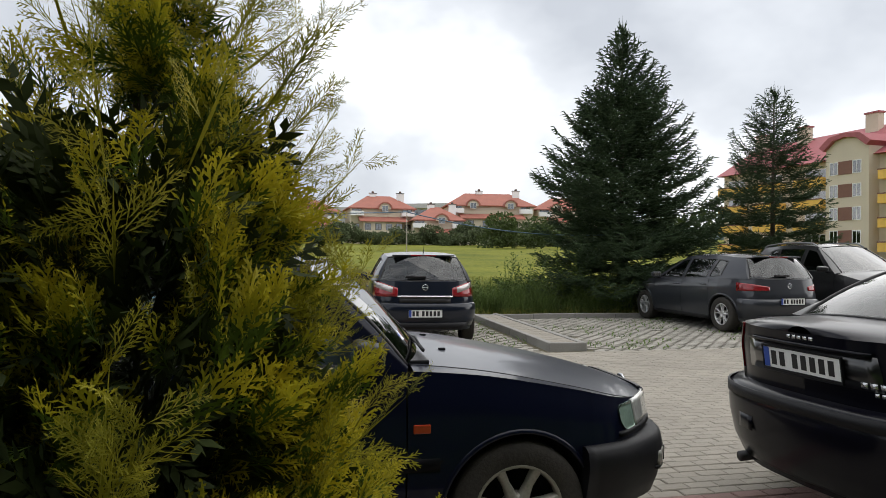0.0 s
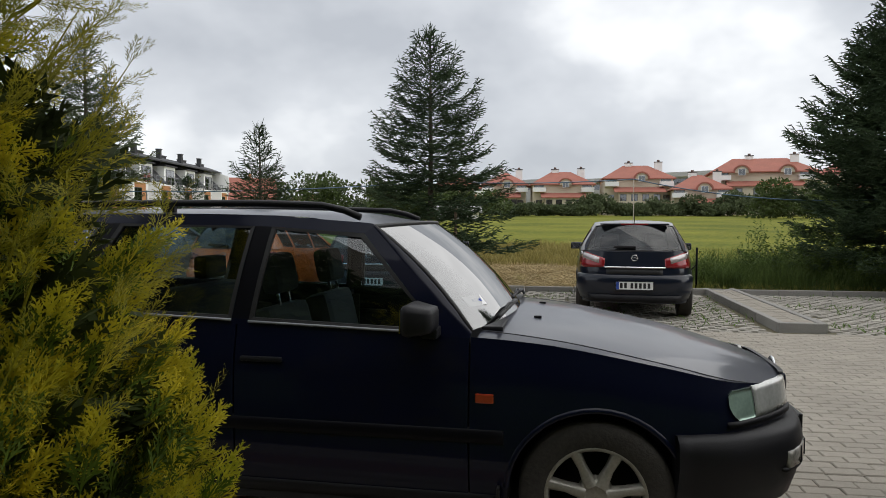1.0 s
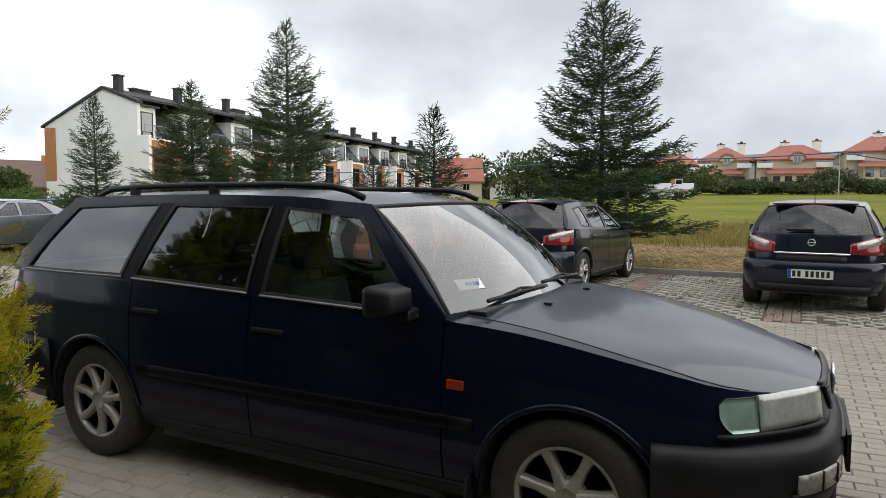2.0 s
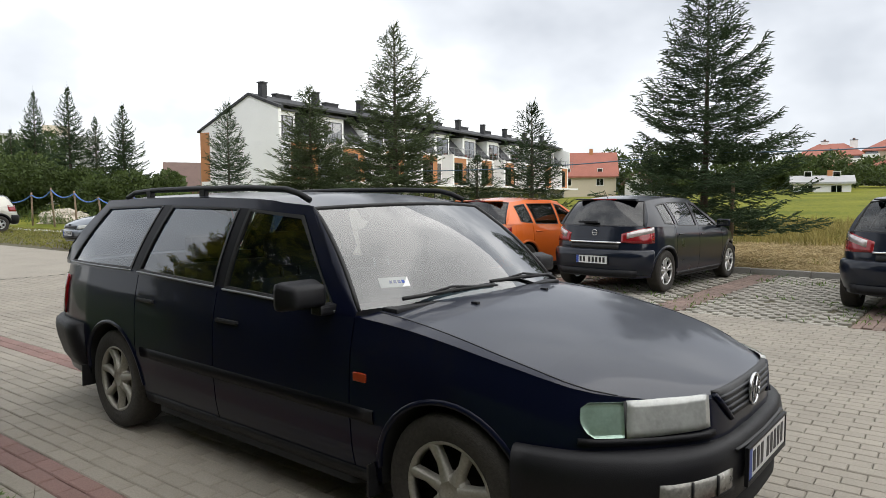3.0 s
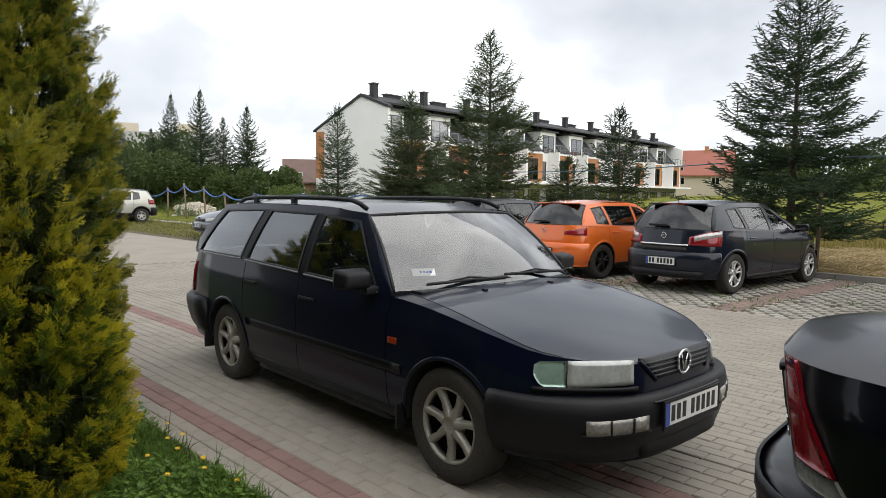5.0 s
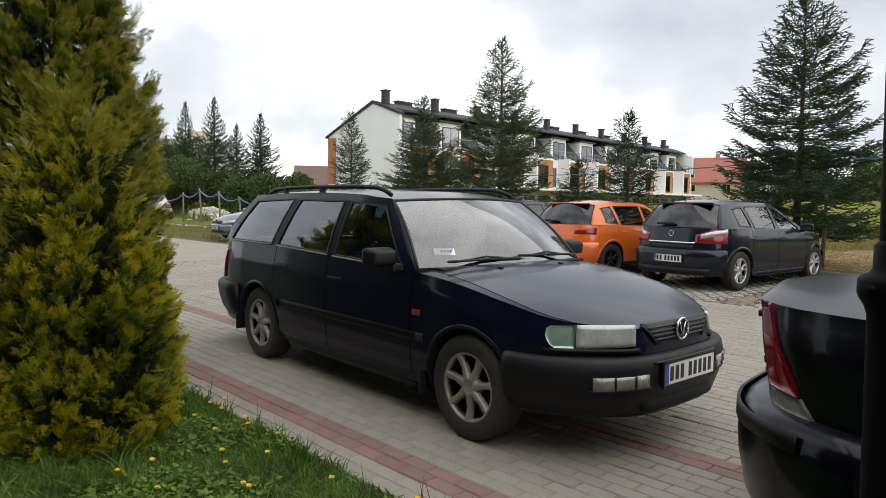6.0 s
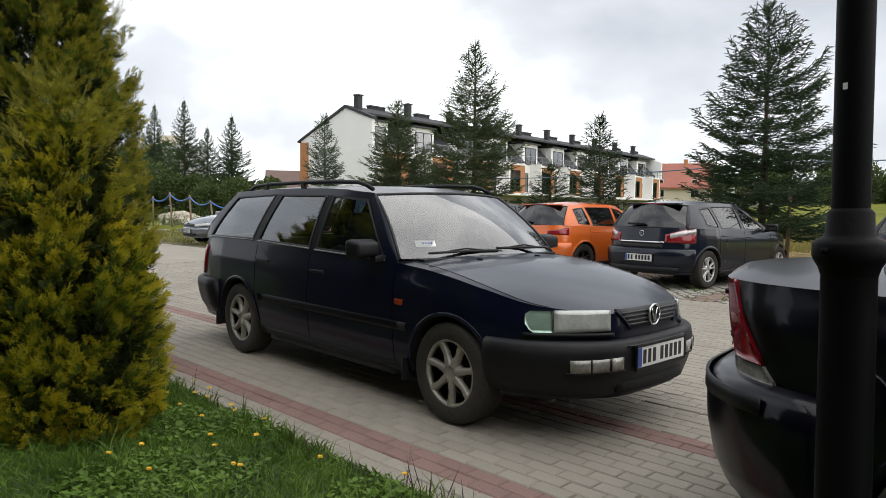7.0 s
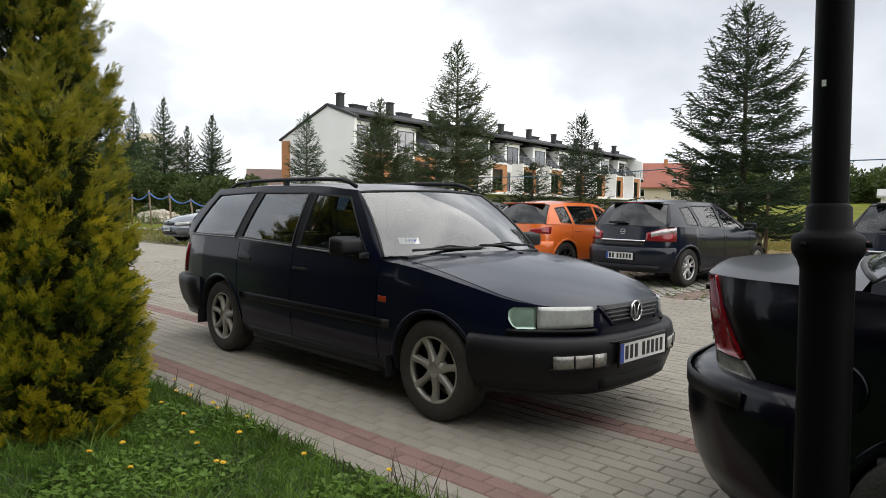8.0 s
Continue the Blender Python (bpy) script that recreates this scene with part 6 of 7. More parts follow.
def spruce_mesh(seed, height, spread_r, bare=0.12, whorls=20, per=6, power=0.85, droop=0.12, needles=24, inner=3, wide=0.0085, fine=True):
    """Needled shoots of one spruce: whorls of boughs with side shoots, tips turned up, bare spikes on top."""
    rng = np.random.default_rng(seed)
    pa, pb = [], []

    def bough(base, az, length, e0, curl, fine):
        n = max(4, int(length / 0.10))
        p = np.array(base, float)
        for i in range(n):
            s = (i + 0.5) / n
            el = e0 - droop * math.sin(math.pi * min(1, s * 1.4)) + curl * s * s
            az += rng.normal(scale=0.035)
            d = np.array([math.cos(az) * math.cos(el), math.sin(az) * math.cos(el), math.sin(el)])
            q = p + d * length / n
            pa.append(p), pb.append(q)
            for sd in (-1, 1):
                if s < 0.06 or rng.random() < 0.20:
                    continue
                ln = min(0.62, 0.50 * length * (1.02 - s) ** 0.75 + 0.09) * rng.uniform(0.65, 1.2)
                a2, e2 = az + sd * rng.uniform(0.65, 1.0), el * 0.8 + rng.uniform(-0.38, 0.20)
                d2 = np.array([math.cos(a2) * math.cos(e2), math.sin(a2) * math.cos(e2), math.sin(e2)])
                m = max(1, int(ln / 0.085)) if fine else 1
                p2 = q.copy()
                for k in range(m):
                    q2 = p2 + d2 * ln / m + np.array([0, 0, 0.010 * k])
                    pa.append(p2), pb.append(q2)
                    if fine and k and k < m:
                        for s3 in (-1, 1):
                            a3 = a2 + s3 * rng.uniform(0.6, 0.95)
                            l3 = (0.40 * ln * (1 - k / m) + 0.05) * rng.uniform(0.6, 1.2)
                            d3 = np.array([math.cos(a3), math.sin(a3), rng.uniform(-0.3, 0.25)])
                            pa.append(q2), pb.append(q2 + d3 * l3)
                    p2 = q2
            p = q
        # bare young spike at the tip
        el = e0 + curl + 0.15
        d = np.array([math.cos(az) * math.cos(el), math.sin(az) * math.cos(el), math.sin(el)])
        pa.append(p), pb.append(p + d * rng.uniform(0.10, 0.24))

    for k in range(whorls):
        t = k / (whorls - 1)
        z = height * (bare + (0.92 - bare) * t ** 0.92)
        reach = spread_r * (1 - t) ** power * (0.85 if k == 0 else 1) + 0.20
        n = per if t < 0.75 else 4
        a0 = rng.uniform(0, 6.28)
        for j in range(n):
            az = a0 + 2 * math.pi * j / n + rng.uniform(-.3, .3)
            bough((0, 0, z + rng.uniform(-.07, .07)), az, reach * rng.uniform(0.68, 1.14), -0.12 + 0.95 * t ** 1.2 + rng.uniform(-.12, .12), 0.42 + 0.25 * t, fine)
        for j in range(inner):
            bough((0, 0, z + rng.uniform(0.05, 0.25)), rng.uniform(0, 6.28), reach * rng.uniform(0.3, 0.55), 0.15 + 0.7 * t, 0.3, False)
    for j in range(5):
        z = height * (0.90 + 0.03 * (j % 2))
        az, el = 2 * math.pi * j / 5 + rng.uniform(-.3, .3), rng.uniform(0.75, 1.15)
        d = np.array([math.cos(az) * math.cos(el), math.sin(az) * math.cos(el), math.sin(el)])
        pa.append(np.array([0, 0, z])), pb.append(np.array([0, 0, z]) + d * rng.uniform(0.2, 0.4))
    pa.append(np.array([0, 0, height * 0.85])), pb.append(np.array([0, 0, height]))
    pa, pb = np.array(pa), np.array(pb)
    ln = np.linalg.norm(pb - pa, axis=1)
    d = (pb - pa) / np.maximum(ln, 1e-6)[:, None]
    cnt = np.maximum(2, (ln * needles).astype(int))
    idx = np.repeat(np.arange(len(pa)), cnt)
    along = rng.uniform(0, 1, len(idx))
    q = pa[idx] + (pb - pa)[idx] * along[:, None]
    o = unit(rng.normal(size=q.shape))
    o = unit(o - d[idx] * (o * d[idx]).sum(1)[:, None]) + np.array([0, 0, 0.15])
    tip = q + d[idx] * 0.024 + o * rng.uniform(0.014, 0.026, len(idx))[:, None]
    needle = blades(q, tip, unit(np.cross(tip - q, rng.normal(size=q.shape))), np.full(len(q), wide * 0.55))
    turn = unit(np.cross(d, rng.normal(size=d.shape)))
    brush = [blades(pa - d * 0.02, pb + d * 0.03, unit(turn * math.cos(a) + np.cross(d, turn) * math.sin(a)), np.full(len(pa), wide)) for a in (0.0, 1.57)]
    return merge([needle] + brush)


def spruce(place, seed, height, spread_r, label, mat="needle", **more):
    tree = thing("spruce", place, label, "tree", "spruces along the car park")
    raw("trunk", *tube([(0, 0, -0.1), (0.02, 0.01, height * 0.45), (0, 0, height * 0.97)], 0.035 + 0.011 * height, 8, 0.008), "bark", tree)
    np_mesh("crown", *spruce_mesh(seed, height, spread_r, **more), mat, tree)
    return tree


s_open = spruce(pose(-3.2, 12.45, 0), 11, 5.95, 2.1, "open-grown young spruce behind the kerb", "needle", bare=0.16, whorls=17, per=6, power=0.72, droop=0.2, wide=0.0105)
s_tall = spruce(pose(-11.9, 12.4, 0), 12, 6.5, 1.85, "tall dense spruce behind the kerb", "needle_light", bare=0.06, whorls=21, per=7, power=0.8, wide=0.0105)
s_small = spruce(pose(-7.15, 12.1, 0), 13, 3.65, 0.95, "small thin spruce behind the kerb", "needle", bare=0.08, whorls=14, per=7, power=0.75)
s_dense = spruce(pose(7.15, 14.0, 0), 14, 7.8, 3.0, "large dense dark spruce beside the graphite hatchback", "needle", bare=0.02, whorls=26, per=8, power=0.85, needles=15, inner=6, wide=0.015)
s_far = spruce(pose(-66.8, 23.1, rise(-66.8, 23.1)), 15, 11.6, 3.0, "tall dark spruce at the end of the car park", "needle", bare=0.03, whorls=26, per=6, power=0.9, needles=9, inner=3, wide=0.024, fine=False)


def scaled(x, y, z, turn, k, kz=None):
    return pose(x, y, z, 0, 0, turn) @ Matrix.Diagonal((k, k, kz or k, 1))


copy_thing(s_tall, scaled(-15.74, 12.53, 0, 70, 1.05, 0.79))
copy_thing(s_tall, scaled(-16.2, 14.2, 0, 200, 0.8, 0.55))
copy_thing(s_small, scaled(-19.85, 12.2, 0, 30, 1.05, 1.31))
copy_thing(s_open, scaled(12.3, 14.8, 0, 130, 1.02, 1.1))
copy_thing(s_small, scaled(-10.0, 13.8, 0, 120, 1.2, 0.72))
for x, y, turn, k, kz in ((-60.3, 23.4, 80, 1.12, 0.98), (-58.7, 24.9, 150, 0.92, 0.75), (-47.4, 21.8, 40, 0.95, 0.73), (-72, 20, 5, 0.95, 0.7), (-63.5, 20.0, 15, 0.9, 0.66), (-54.5, 25.2, 77, 0.8, 0.6)):
    copy_thing(s_far, scaled(x, y, rise(x, y), turn, k, kz))


def leaf_cloud(rng, n, blobs, size):
    """Leaves over a heap of uneven clumps. blobs: centre and three radii each."""
    blobs = np.asarray(blobs, float)
    pick = rng.integers(0, len(blobs), n)
    u = unit(rng.normal(size=(n, 3)))
    r = rng.uniform(0.55, 1.08, n) ** 0.6
    c = blobs[pick]
    p = c[:, :3] + u * c[:, 3:6] * r[:, None]
    p[:, 2] = np.maximum(p[:, 2], 0.03)
    d = u * 0.7 + rng.normal(scale=0.7, size=(n, 3)) + [0, 0, 0.15]
    d = unit(d)
    s = size * rng.uniform(0.6, 1.4, n)
    side = unit(np.cross(d, rng.normal(size=(n, 3))))
    return blades(p, p + d * s[:, None], side, s * 0.30)


def bush(name, place, label, blobs, n, size, mat, seed, category="shrub", kind="", trunk=None, group=""):
    rng = np.random.default_rng(seed)
    t = thing(name, place, label, category, group, kind)
    if trunk:
        h, r = trunk
        raw("trunk", *tube([(0, 0, -0.2), (0.05 * h, 0.02 * h, h * 0.5), (0, 0, h)], r, 8, r * 0.4), "bark", t)
        for k in range(5):
            a = 2 * math.pi * k / 5
            bar("limb", [(0, 0, h * (0.55 + 0.08 * k)), (0.5 * math.cos(a) * h * 0.3, 0.5 * math.sin(a) * h * 0.3, h * (0.85 + 0.06 * k)), (math.cos(a) * h * 0.34, math.sin(a) * h * 0.34, h * (1.1 + 0.05 * k))], r * 0.4, "bark", t, 6, r * 0.12)
    np_mesh("crown" if trunk else "foliage", *leaf_cloud(rng, n, blobs, size), mat, t)
    return t


def heap(rng, n, w, d, h, r):
    """Random clump centres inside a box."""
    return [(rng.uniform(-w, w), rng.uniform(-d, d), rng.uniform(h * 0.3, h * 0.85), r * rng.uniform(.7, 1.3), r * rng.uniform(.7, 1.3), r * rng.uniform(.6, 1.1)) for _ in range(n)]


rnd = random.Random(21)
# bushes and trees at the far left end of the car park
for i, (x, y, w, h) in enumerate(((-70, 14, 7, 5.6), (-62, 15, 6, 4.8), (-80, 16, 8, 6.8), (-48, 22, 3.5, 3.2), (-43, 20.5, 3, 2.6), (-54, 19, 4, 4.2), (-88, 30, 8, 9))):
    bush("broadleaf_bush", pose(x, y, rise(x, y)), "dense green bush at the end of the car park", heap(rnd, 16, w * 0.8, 2.5, h, w * 0.33), 15000, 0.24, "leaf", 40 + i, group="bushes")
# shrubs under the spruces
for i, (x, y, w, h) in enumerate(((-18.0, 13.4, 1.6, 1.5), (-13.0, 13.0, 1.3, 1.2), (-22.5, 13.0, 1.5, 1.5), (-26, 13.6, 2.0, 1.8))):
    bush("shrub", pose(x, y, 0.02), "low green shrub between the spruces", heap(rnd, 9, w * 0.8, 0.7, h, 0.5), 3500, 0.11, "weed", 60 + i, group="bushes")
# trees far behind, round the houses
far = []
for i in range(118):
    tall = 2.2 + 3.4 * max(0, noise.noise((i * 0.23, 4.4, 0)) + 0.35)
    far.append((-66 + i * 1.25 + rnd.uniform(-.8, .8), 147 + rnd.uniform(-4, 4), tall * rnd.uniform(0.75, 1.25)))
blobs = []
for x, y, h in far:
    for _ in range(5):
        blobs.append((x + rnd.uniform(-2, 2), y + rnd.uniform(-1.5, 1.5), rise(x, y) + h * rnd.uniform(0.25, 0.8), 1.5 * rnd.uniform(.7, 1.3), 1.5, h * 0.26))
woods = new("far_woods")
tagged(woods, "row of green trees and hedges before the red-roofed houses", "trees", kind="stuff")
np_mesh("foliage", *leaf_cloud(np.random.default_rng(77), 110000, blobs, 0.5), "far_leaf", woods)
blobs = []
for x, y, w, h in ((-40, 118, 9, 7), (-30, 125, 8, 7.5), (-52, 128, 7, 9), (-20, 130, 8, 6), (-90, 75, 9, 9), (-83, 60, 7, 8), (70, 95, 12, 8), (40, 120, 9, 6), (55, 110, 9, 6), (-110, 35, 12, 10), (-100, 20, 10, 8), (-100, 8, 10, 7)):
    for _ in range(14):
        blobs.append((x + rnd.uniform(-w, w), y + rnd.uniform(-4, 4), rise(x, y) + h * rnd.uniform(0.2, 0.85), w * 0.3, 2.5, h * 0.24))
np_mesh("woods_behind", *leaf_cloud(np.random.default_rng(78), 50000, blobs, 0.6), "leaf", woods)


def weeds():
    """Tall weeds and young willow stems behind the kerb: leaves up each stem."""
    rng = np.random.default_rng(31)
    w = thing("weed_thicket", pose(0, 0, 0), "thicket of tall green weeds behind the kerb", "weeds", kind="stuff")
    a, b_, sides, wd = [], [], [], []
    stems_a, stems_b = [], []
    zones = [(3.7, 5.9, 12.6, 13.9, 120, 1.45), (2.9, 6.2, 12.4, 14.2, 170, 0.8), (5.5, 10, 12.6, 13.6, 120, 0.9), (2.6, 3.1, 12.3, 13.2, 30, 0.8), (-31, -18, 12.3, 14.0, 260, 0.9), (-52, -31, 11.9, 14, 200, 1.0)]
    for x0, x1, y0, y1, n, h in zones:
        for _ in range(n):
            x, y = rng.uniform(x0, x1), rng.uniform(y0, y1)
            hh = h * rng.uniform(0.45, 1.1)
            base = np.array([x, y, 0.0])
            tip = base + [rng.normal(scale=0.24 * hh), rng.normal(scale=0.24 * hh), hh]
            stems_a.append(base), stems_b.append(tip)
            m = int(26 * hh / 1.2) + 8
            for j in range(m):
                t = 0.15 + 0.85 * (j + rng.random()) / m
                p = base + (tip - base) * t
                d = unit(np.array([rng.normal(), rng.normal(), 0.55]))
                ln = rng.uniform(0.06, 0.13) * (1.2 - 0.5 * t)
                a.append(p), b_.append(p + d * ln), wd.append(ln * 0.16)
    a, b_ = np.array(a), np.array(b_)
    side = unit(np.cross(b_ - a, rng.normal(size=a.shape)))
    np_mesh("leaves", *blades(a, b_, side, np.array(wd)), "weed", w)
    sa, sb = np.array(stems_a), np.array(stems_b)
    np_mesh("stems", *blades(sa, sb, unit(np.cross(sb - sa, rng.normal(size=sa.shape))), np.full(len(sa), 0.006)), "weed", w)


weeds()


def grass(name, label, mat, n, area, height, seed, lean=0.5, width=0.0035, ground=lambda x, y: 0.0, mask=None):
    rng = np.random.default_rng(seed)
    x0, x1, y0, y1 = area
    x, y = rng.uniform(x0, x1, n), rng.uniform(y0, y1, n)
    if mask:
        ok = np.array([mask(p, q) for p, q in zip(x, y)])
        x, y = x[ok], y[ok]
    n = len(x)
    z = np.array([ground(p, q) for p, q in zip(x, y)])
    patch_ = np.array([noise.noise((p * 1.3, q * 1.3, seed)) for p, q in zip(x, y)])
    h = height * rng.uniform(0.4, 1.15, n) * (1 + 0.5 * patch_)
    a = np.stack([x, y, z], 1)
    off = rng.normal(scale=lean, size=(n, 2)) * h[:, None]
    mid_ = a + np.concatenate([off * 0.35, (h * 0.6)[:, None]], 1)
    tip = a + np.concatenate([off, h[:, None]], 1)
    side = unit(np.cross(tip - a, rng.normal(size=a.shape)))
    w = width * rng.uniform(0.7, 1.4, n)[:, None]
    v = np.stack([a - side * w, a + side * w, mid_ + side * w * 0.9, mid_ - side * w * 0.9, tip + side * w * 0.12, tip - side * w * 0.12], 1).reshape(-1, 3)
    base = (np.arange(n) * 6)[:, None]
    q = np.concatenate([base + [0, 1, 2, 3], base + [3, 2, 4, 5]], 0)
    ob = np_mesh(name, v, q, mat)
    return tagged(ob, label, "grass", kind="stuff")


def verge():
    """The grass strip at the camera's feet: turf, blades, clover, dandelions."""
    rows = [[(x, -30, -0.02), (x, -3.5, 0.0), (x, lane(x, -1.2) if x > -3 else -1.3, 0.012), (x, lane(x, -0.815), -0.002)] for x in linspace(-40, 12, 53)]
    tagged(raw("lawn", *grid(rows, flip=True), "turf"), "dark green lawn strip", "lawn", kind="structure")
    edge = lambda x, y: y < lane(x, -0.80) + 0.06 * noise.noise((x * 3, 0, 1)) + 0.015
    grass("verge_grass", "green lawn grass on the verge", "blade", 56000, (-3.4, 2.9, -2.9, -0.72), 0.058, 51, 0.7, 0.003, mask=edge)
    grass("verge_grass_tufts", "longer grass tufts on the verge", "blade", 5200, (-3.4, 2.9, -2.0, -0.74), 0.15, 52, 0.42, 0.0026, mask=lambda x, y: edge(x, y) and noise.noise((x * 2.1, y * 2.1, 9)) > 0.12)
    grass("lawn_grass_behind", "lawn grass behind", "blade", 18000, (-9, 8, -6.0, -0.8), 0.07, 53, 0.55, 0.009, mask=lambda x, y: not (-3.4 < x < 2.9 and y > -2.9) and edge(x, y))
    # broad leaves low in the lawn
    rng = np.random.default_rng(54)
    n = 22000
    x, y = rng.uniform(-3.2, 2.6, n), rng.uniform(-2.6, -0.82, n)
    ok = np.array([noise.noise((p * 1.7, q * 1.7, 4)) > -0.02 for p, q in zip(x, y)])
    x, y = x[ok], y[ok]
    n = len(x)
    a = np.stack([x, y, rng.uniform(0.02, 0.07, n)], 1)
    d = unit(np.stack([rng.normal(size=n), rng.normal(size=n), rng.uniform(0.1, 0.5, n)], 1))
    s = rng.uniform(0.018, 0.045, n)
    side = unit(np.cross(d, np.stack([rng.normal(scale=.2, size=n), rng.normal(scale=.2, size=n), np.ones(n)], 1)))
    tagged(np_mesh("clover", *blades(a, a + d * s[:, None], side, s * 0.34), "blade"), "clover and dandelion leaves in the lawn", "leaves", kind="stuff")
    spots = [(-1.55, -0.88), (-1.42, -0.92), (-1.3, -0.86), (-1.05, -1.0), (-0.85, -1.13), (-0.72, -0.98), (-0.55, -1.2), (-0.5, -0.9), (-0.32, -1.28), (-0.2, -1.1), (-0.1, -1.3), (0.05, -1.35),
             (-0.62, -1.52), (-0.3, -1.62), (0.18, -1.0), (0.62, -0.86), (-1.2, -1.1), (-0.95, -0.9), (-0.45, -1.75), (0.5, -1.4), (-2.2, -0.95), (-2.0, -1.05), (0.9, -1.3)]
    rr = random.Random(9)
    for x, y in spots:
        h = rr.uniform(0.06, 0.15)
        fl = thing("dandelion", pose(x, y, 0.0, rr.uniform(-8, 8), rr.uniform(-8, 8), rr.uniform(0, 360)), "yellow dandelion flower in the lawn", "flower", "dandelions")
        bar("stem", [(0, 0, 0), (0.004, 0.002, h * 0.6), (0, 0.004, h)], 0.0016, "weed", fl, 5)
        pa, pb = [], []
        for k in range(34):
            t, e = 2 * math.pi * k / 17, (0.12 if k < 17 else 0.55)
            pa.append((0, 0.004, h)), pb.append((0.017 * math.cos(t) * math.cos(e), 0.004 + 0.017 * math.sin(t) * math.cos(e), h + 0.017 * math.sin(e)))
        pa, pb = np.array(pa), np.array(pb)
        np_mesh("petals", *blades(pa, pb, unit(np.cross(pb - pa, [[0, 0, 1.0]])), np.full(len(pa), 0.0032)), "petal", fl)
    # dry stalks at the kerb
    rng = np.random.default_rng(55)
    n = 34
    x = np.concatenate([rng.uniform(0.55, 0.95, 14), rng.uniform(-2.6, 0.4, n - 14)])
    y = np.array([lane(p, -0.84) + rng.uniform(-.08, .05) for p in x])
    a = np.stack([x, y, np.zeros(n)], 1)
    tip = a + np.stack([rng.normal(scale=.03, size=n), rng.normal(scale=.03, size=n), rng.uniform(0.10, 0.24, n)], 1)
    tagged(np_mesh("dry_stalks", *blades(a, tip, unit(np.cross(tip - a, rng.normal(size=a.shape))), np.full(n, 0.0028)), "bark"), "dry brown plantain stalks at the lawn's edge", "stalks", kind="stuff")


verge()
back = lambda x, y: y > lane(x, 11.78)
straw_at = lambda x, y: back(x, y) and (abs(x + 1.9) / 3.8) ** 2 + ((y - 15.4) / 4.8) ** 2 < 1.1 + 0.6 * noise.noise((x, y, 0))
grass("kerb_grass", "green grass behind the kerb", "blade_field", 26000, (-16, 13, 11.2, 14.5), 0.2, 61, 0.5, 0.006, mask=lambda x, y: back(x, y) and not (straw_at(x, y) and noise.noise((x * 1.7, y * 1.7, 3)) > -0.35))
grass("dry_meadow_grass", "tall yellowing grass beyond the straw", "blade_gold", 17000, (-9, 2.4, 15.5, 30), 0.42, 68, 0.35, 0.010, ground=rise, mask=lambda x, y: y > 18.5 + 2.5 * noise.noise((x * 0.4, 0, 2)) or not straw_at(x, y))
grass("thicket_grass", "tall grass among the weeds behind the kerb", "weed", 6500, (2.7, 6.6, 12.2, 14.8), 0.62, 67, 0.3, 0.006, mask=back)
grass("meadow_grass_near", "long meadow grass", "blade_field", 30000, (-24, 20, 14.5, 30), 0.10, 62, 0.8, 0.007, ground=rise, mask=lambda x, y: not straw_at(x, y))
grass("bay_grass", "grass and moss in the gaps of the bays", "blade", 9000, (-14, 11, 6.0, 12.0), 0.045, 64, 0.9, 0.006, mask=lambda x, y: lane(x, 6.6) < y < lane(x, 11.6) and noise.noise((x * 0.8, y * 0.8, 7)) > 0.02)
grass("bay_grass_left", "grass over the far bays", "blade_field", 12000, (-45, -14, 5.2, 11.0), 0.09, 65, 0.8, 0.014, mask=lambda x, y: y > lane(max(-40, x), 6.6) + 0.3)

straw_bed()
grass("straw", "cut dry straw lying behind the kerb", "straw", 80000, (-7, 3.0, 11.5, 21.0), 0.10, 66, 1.7, 0.007, ground=lambda x, y: 0.03, mask=straw_at)


# ---- lamp post, fence, cable ----
def lamp_post():
    p = thing("lamp_post", pose(2.365, -0.92, 0, 0.3, -0.9, 0), "black cast lamp post standing in the grass", "lamp post")
    prof = [(0.095, 0.0), (0.095, 0.05), (0.075, 0.09), (0.062, 0.14), (0.060, 1.03), (0.060, 1.145), (0.062, 1.15)]
    v, f = lathe([(r, z) for r, z in prof], 28)
    raw("base", [(x, z, y) for x, y, z in v], [q[::-1] for q in f], "post_black", p)
    prof = [(0.060, 1.13), (0.067, 1.152), (0.077, 1.168), (0.080, 1.178), (0.080, 1.205), (0.074, 1.214), (0.060, 1.221), (0.052, 1.23), (0.050, 1.28), (0.041, 1.29)]
    v, f = lathe(prof, 28)
    raw("collar", [(x, z, y) for x, y, z in v], [q[::-1] for q in f], "post_black", p)
    prof = [(0.041, 1.27), (0.040, 3.4), (0.05, 3.42), (0.05, 3.5), (0.03, 3.52)]
    v, f = lathe(prof, 28)
    raw("shaft", [(x, z, y) for x, y, z in v], [q[::-1] for q in f], "post_black", p)
    for k in range(3):
        a = radians(250 + k * 120)
        raw("bolt", *tube([(0.076 * math.cos(a), 0.076 * math.sin(a), 1.192), (0.092 * math.cos(a), 0.092 * math.sin(a), 1.192)], 0.008, 6), "post_black", p)
    boxed("paint_chip", 0.0385, 0.0412, -0.005, 0.005, 1.565, 1.58, "plate", p, 0, "", pose(0, 0, 0, 0, 0, -100))
    # lantern on top, above the picture
    raw("lantern", *tube([(0, 0, 3.5), (0, 0, 3.62), (0, 0, 3.95)], 0.06, 10, 0.16), "plate", p)
    raw("cap", *tube([(0, 0, 3.95), (0, 0, 4.12)], 0.19, 10, 0.03), "post_black", p)


lamp_post()


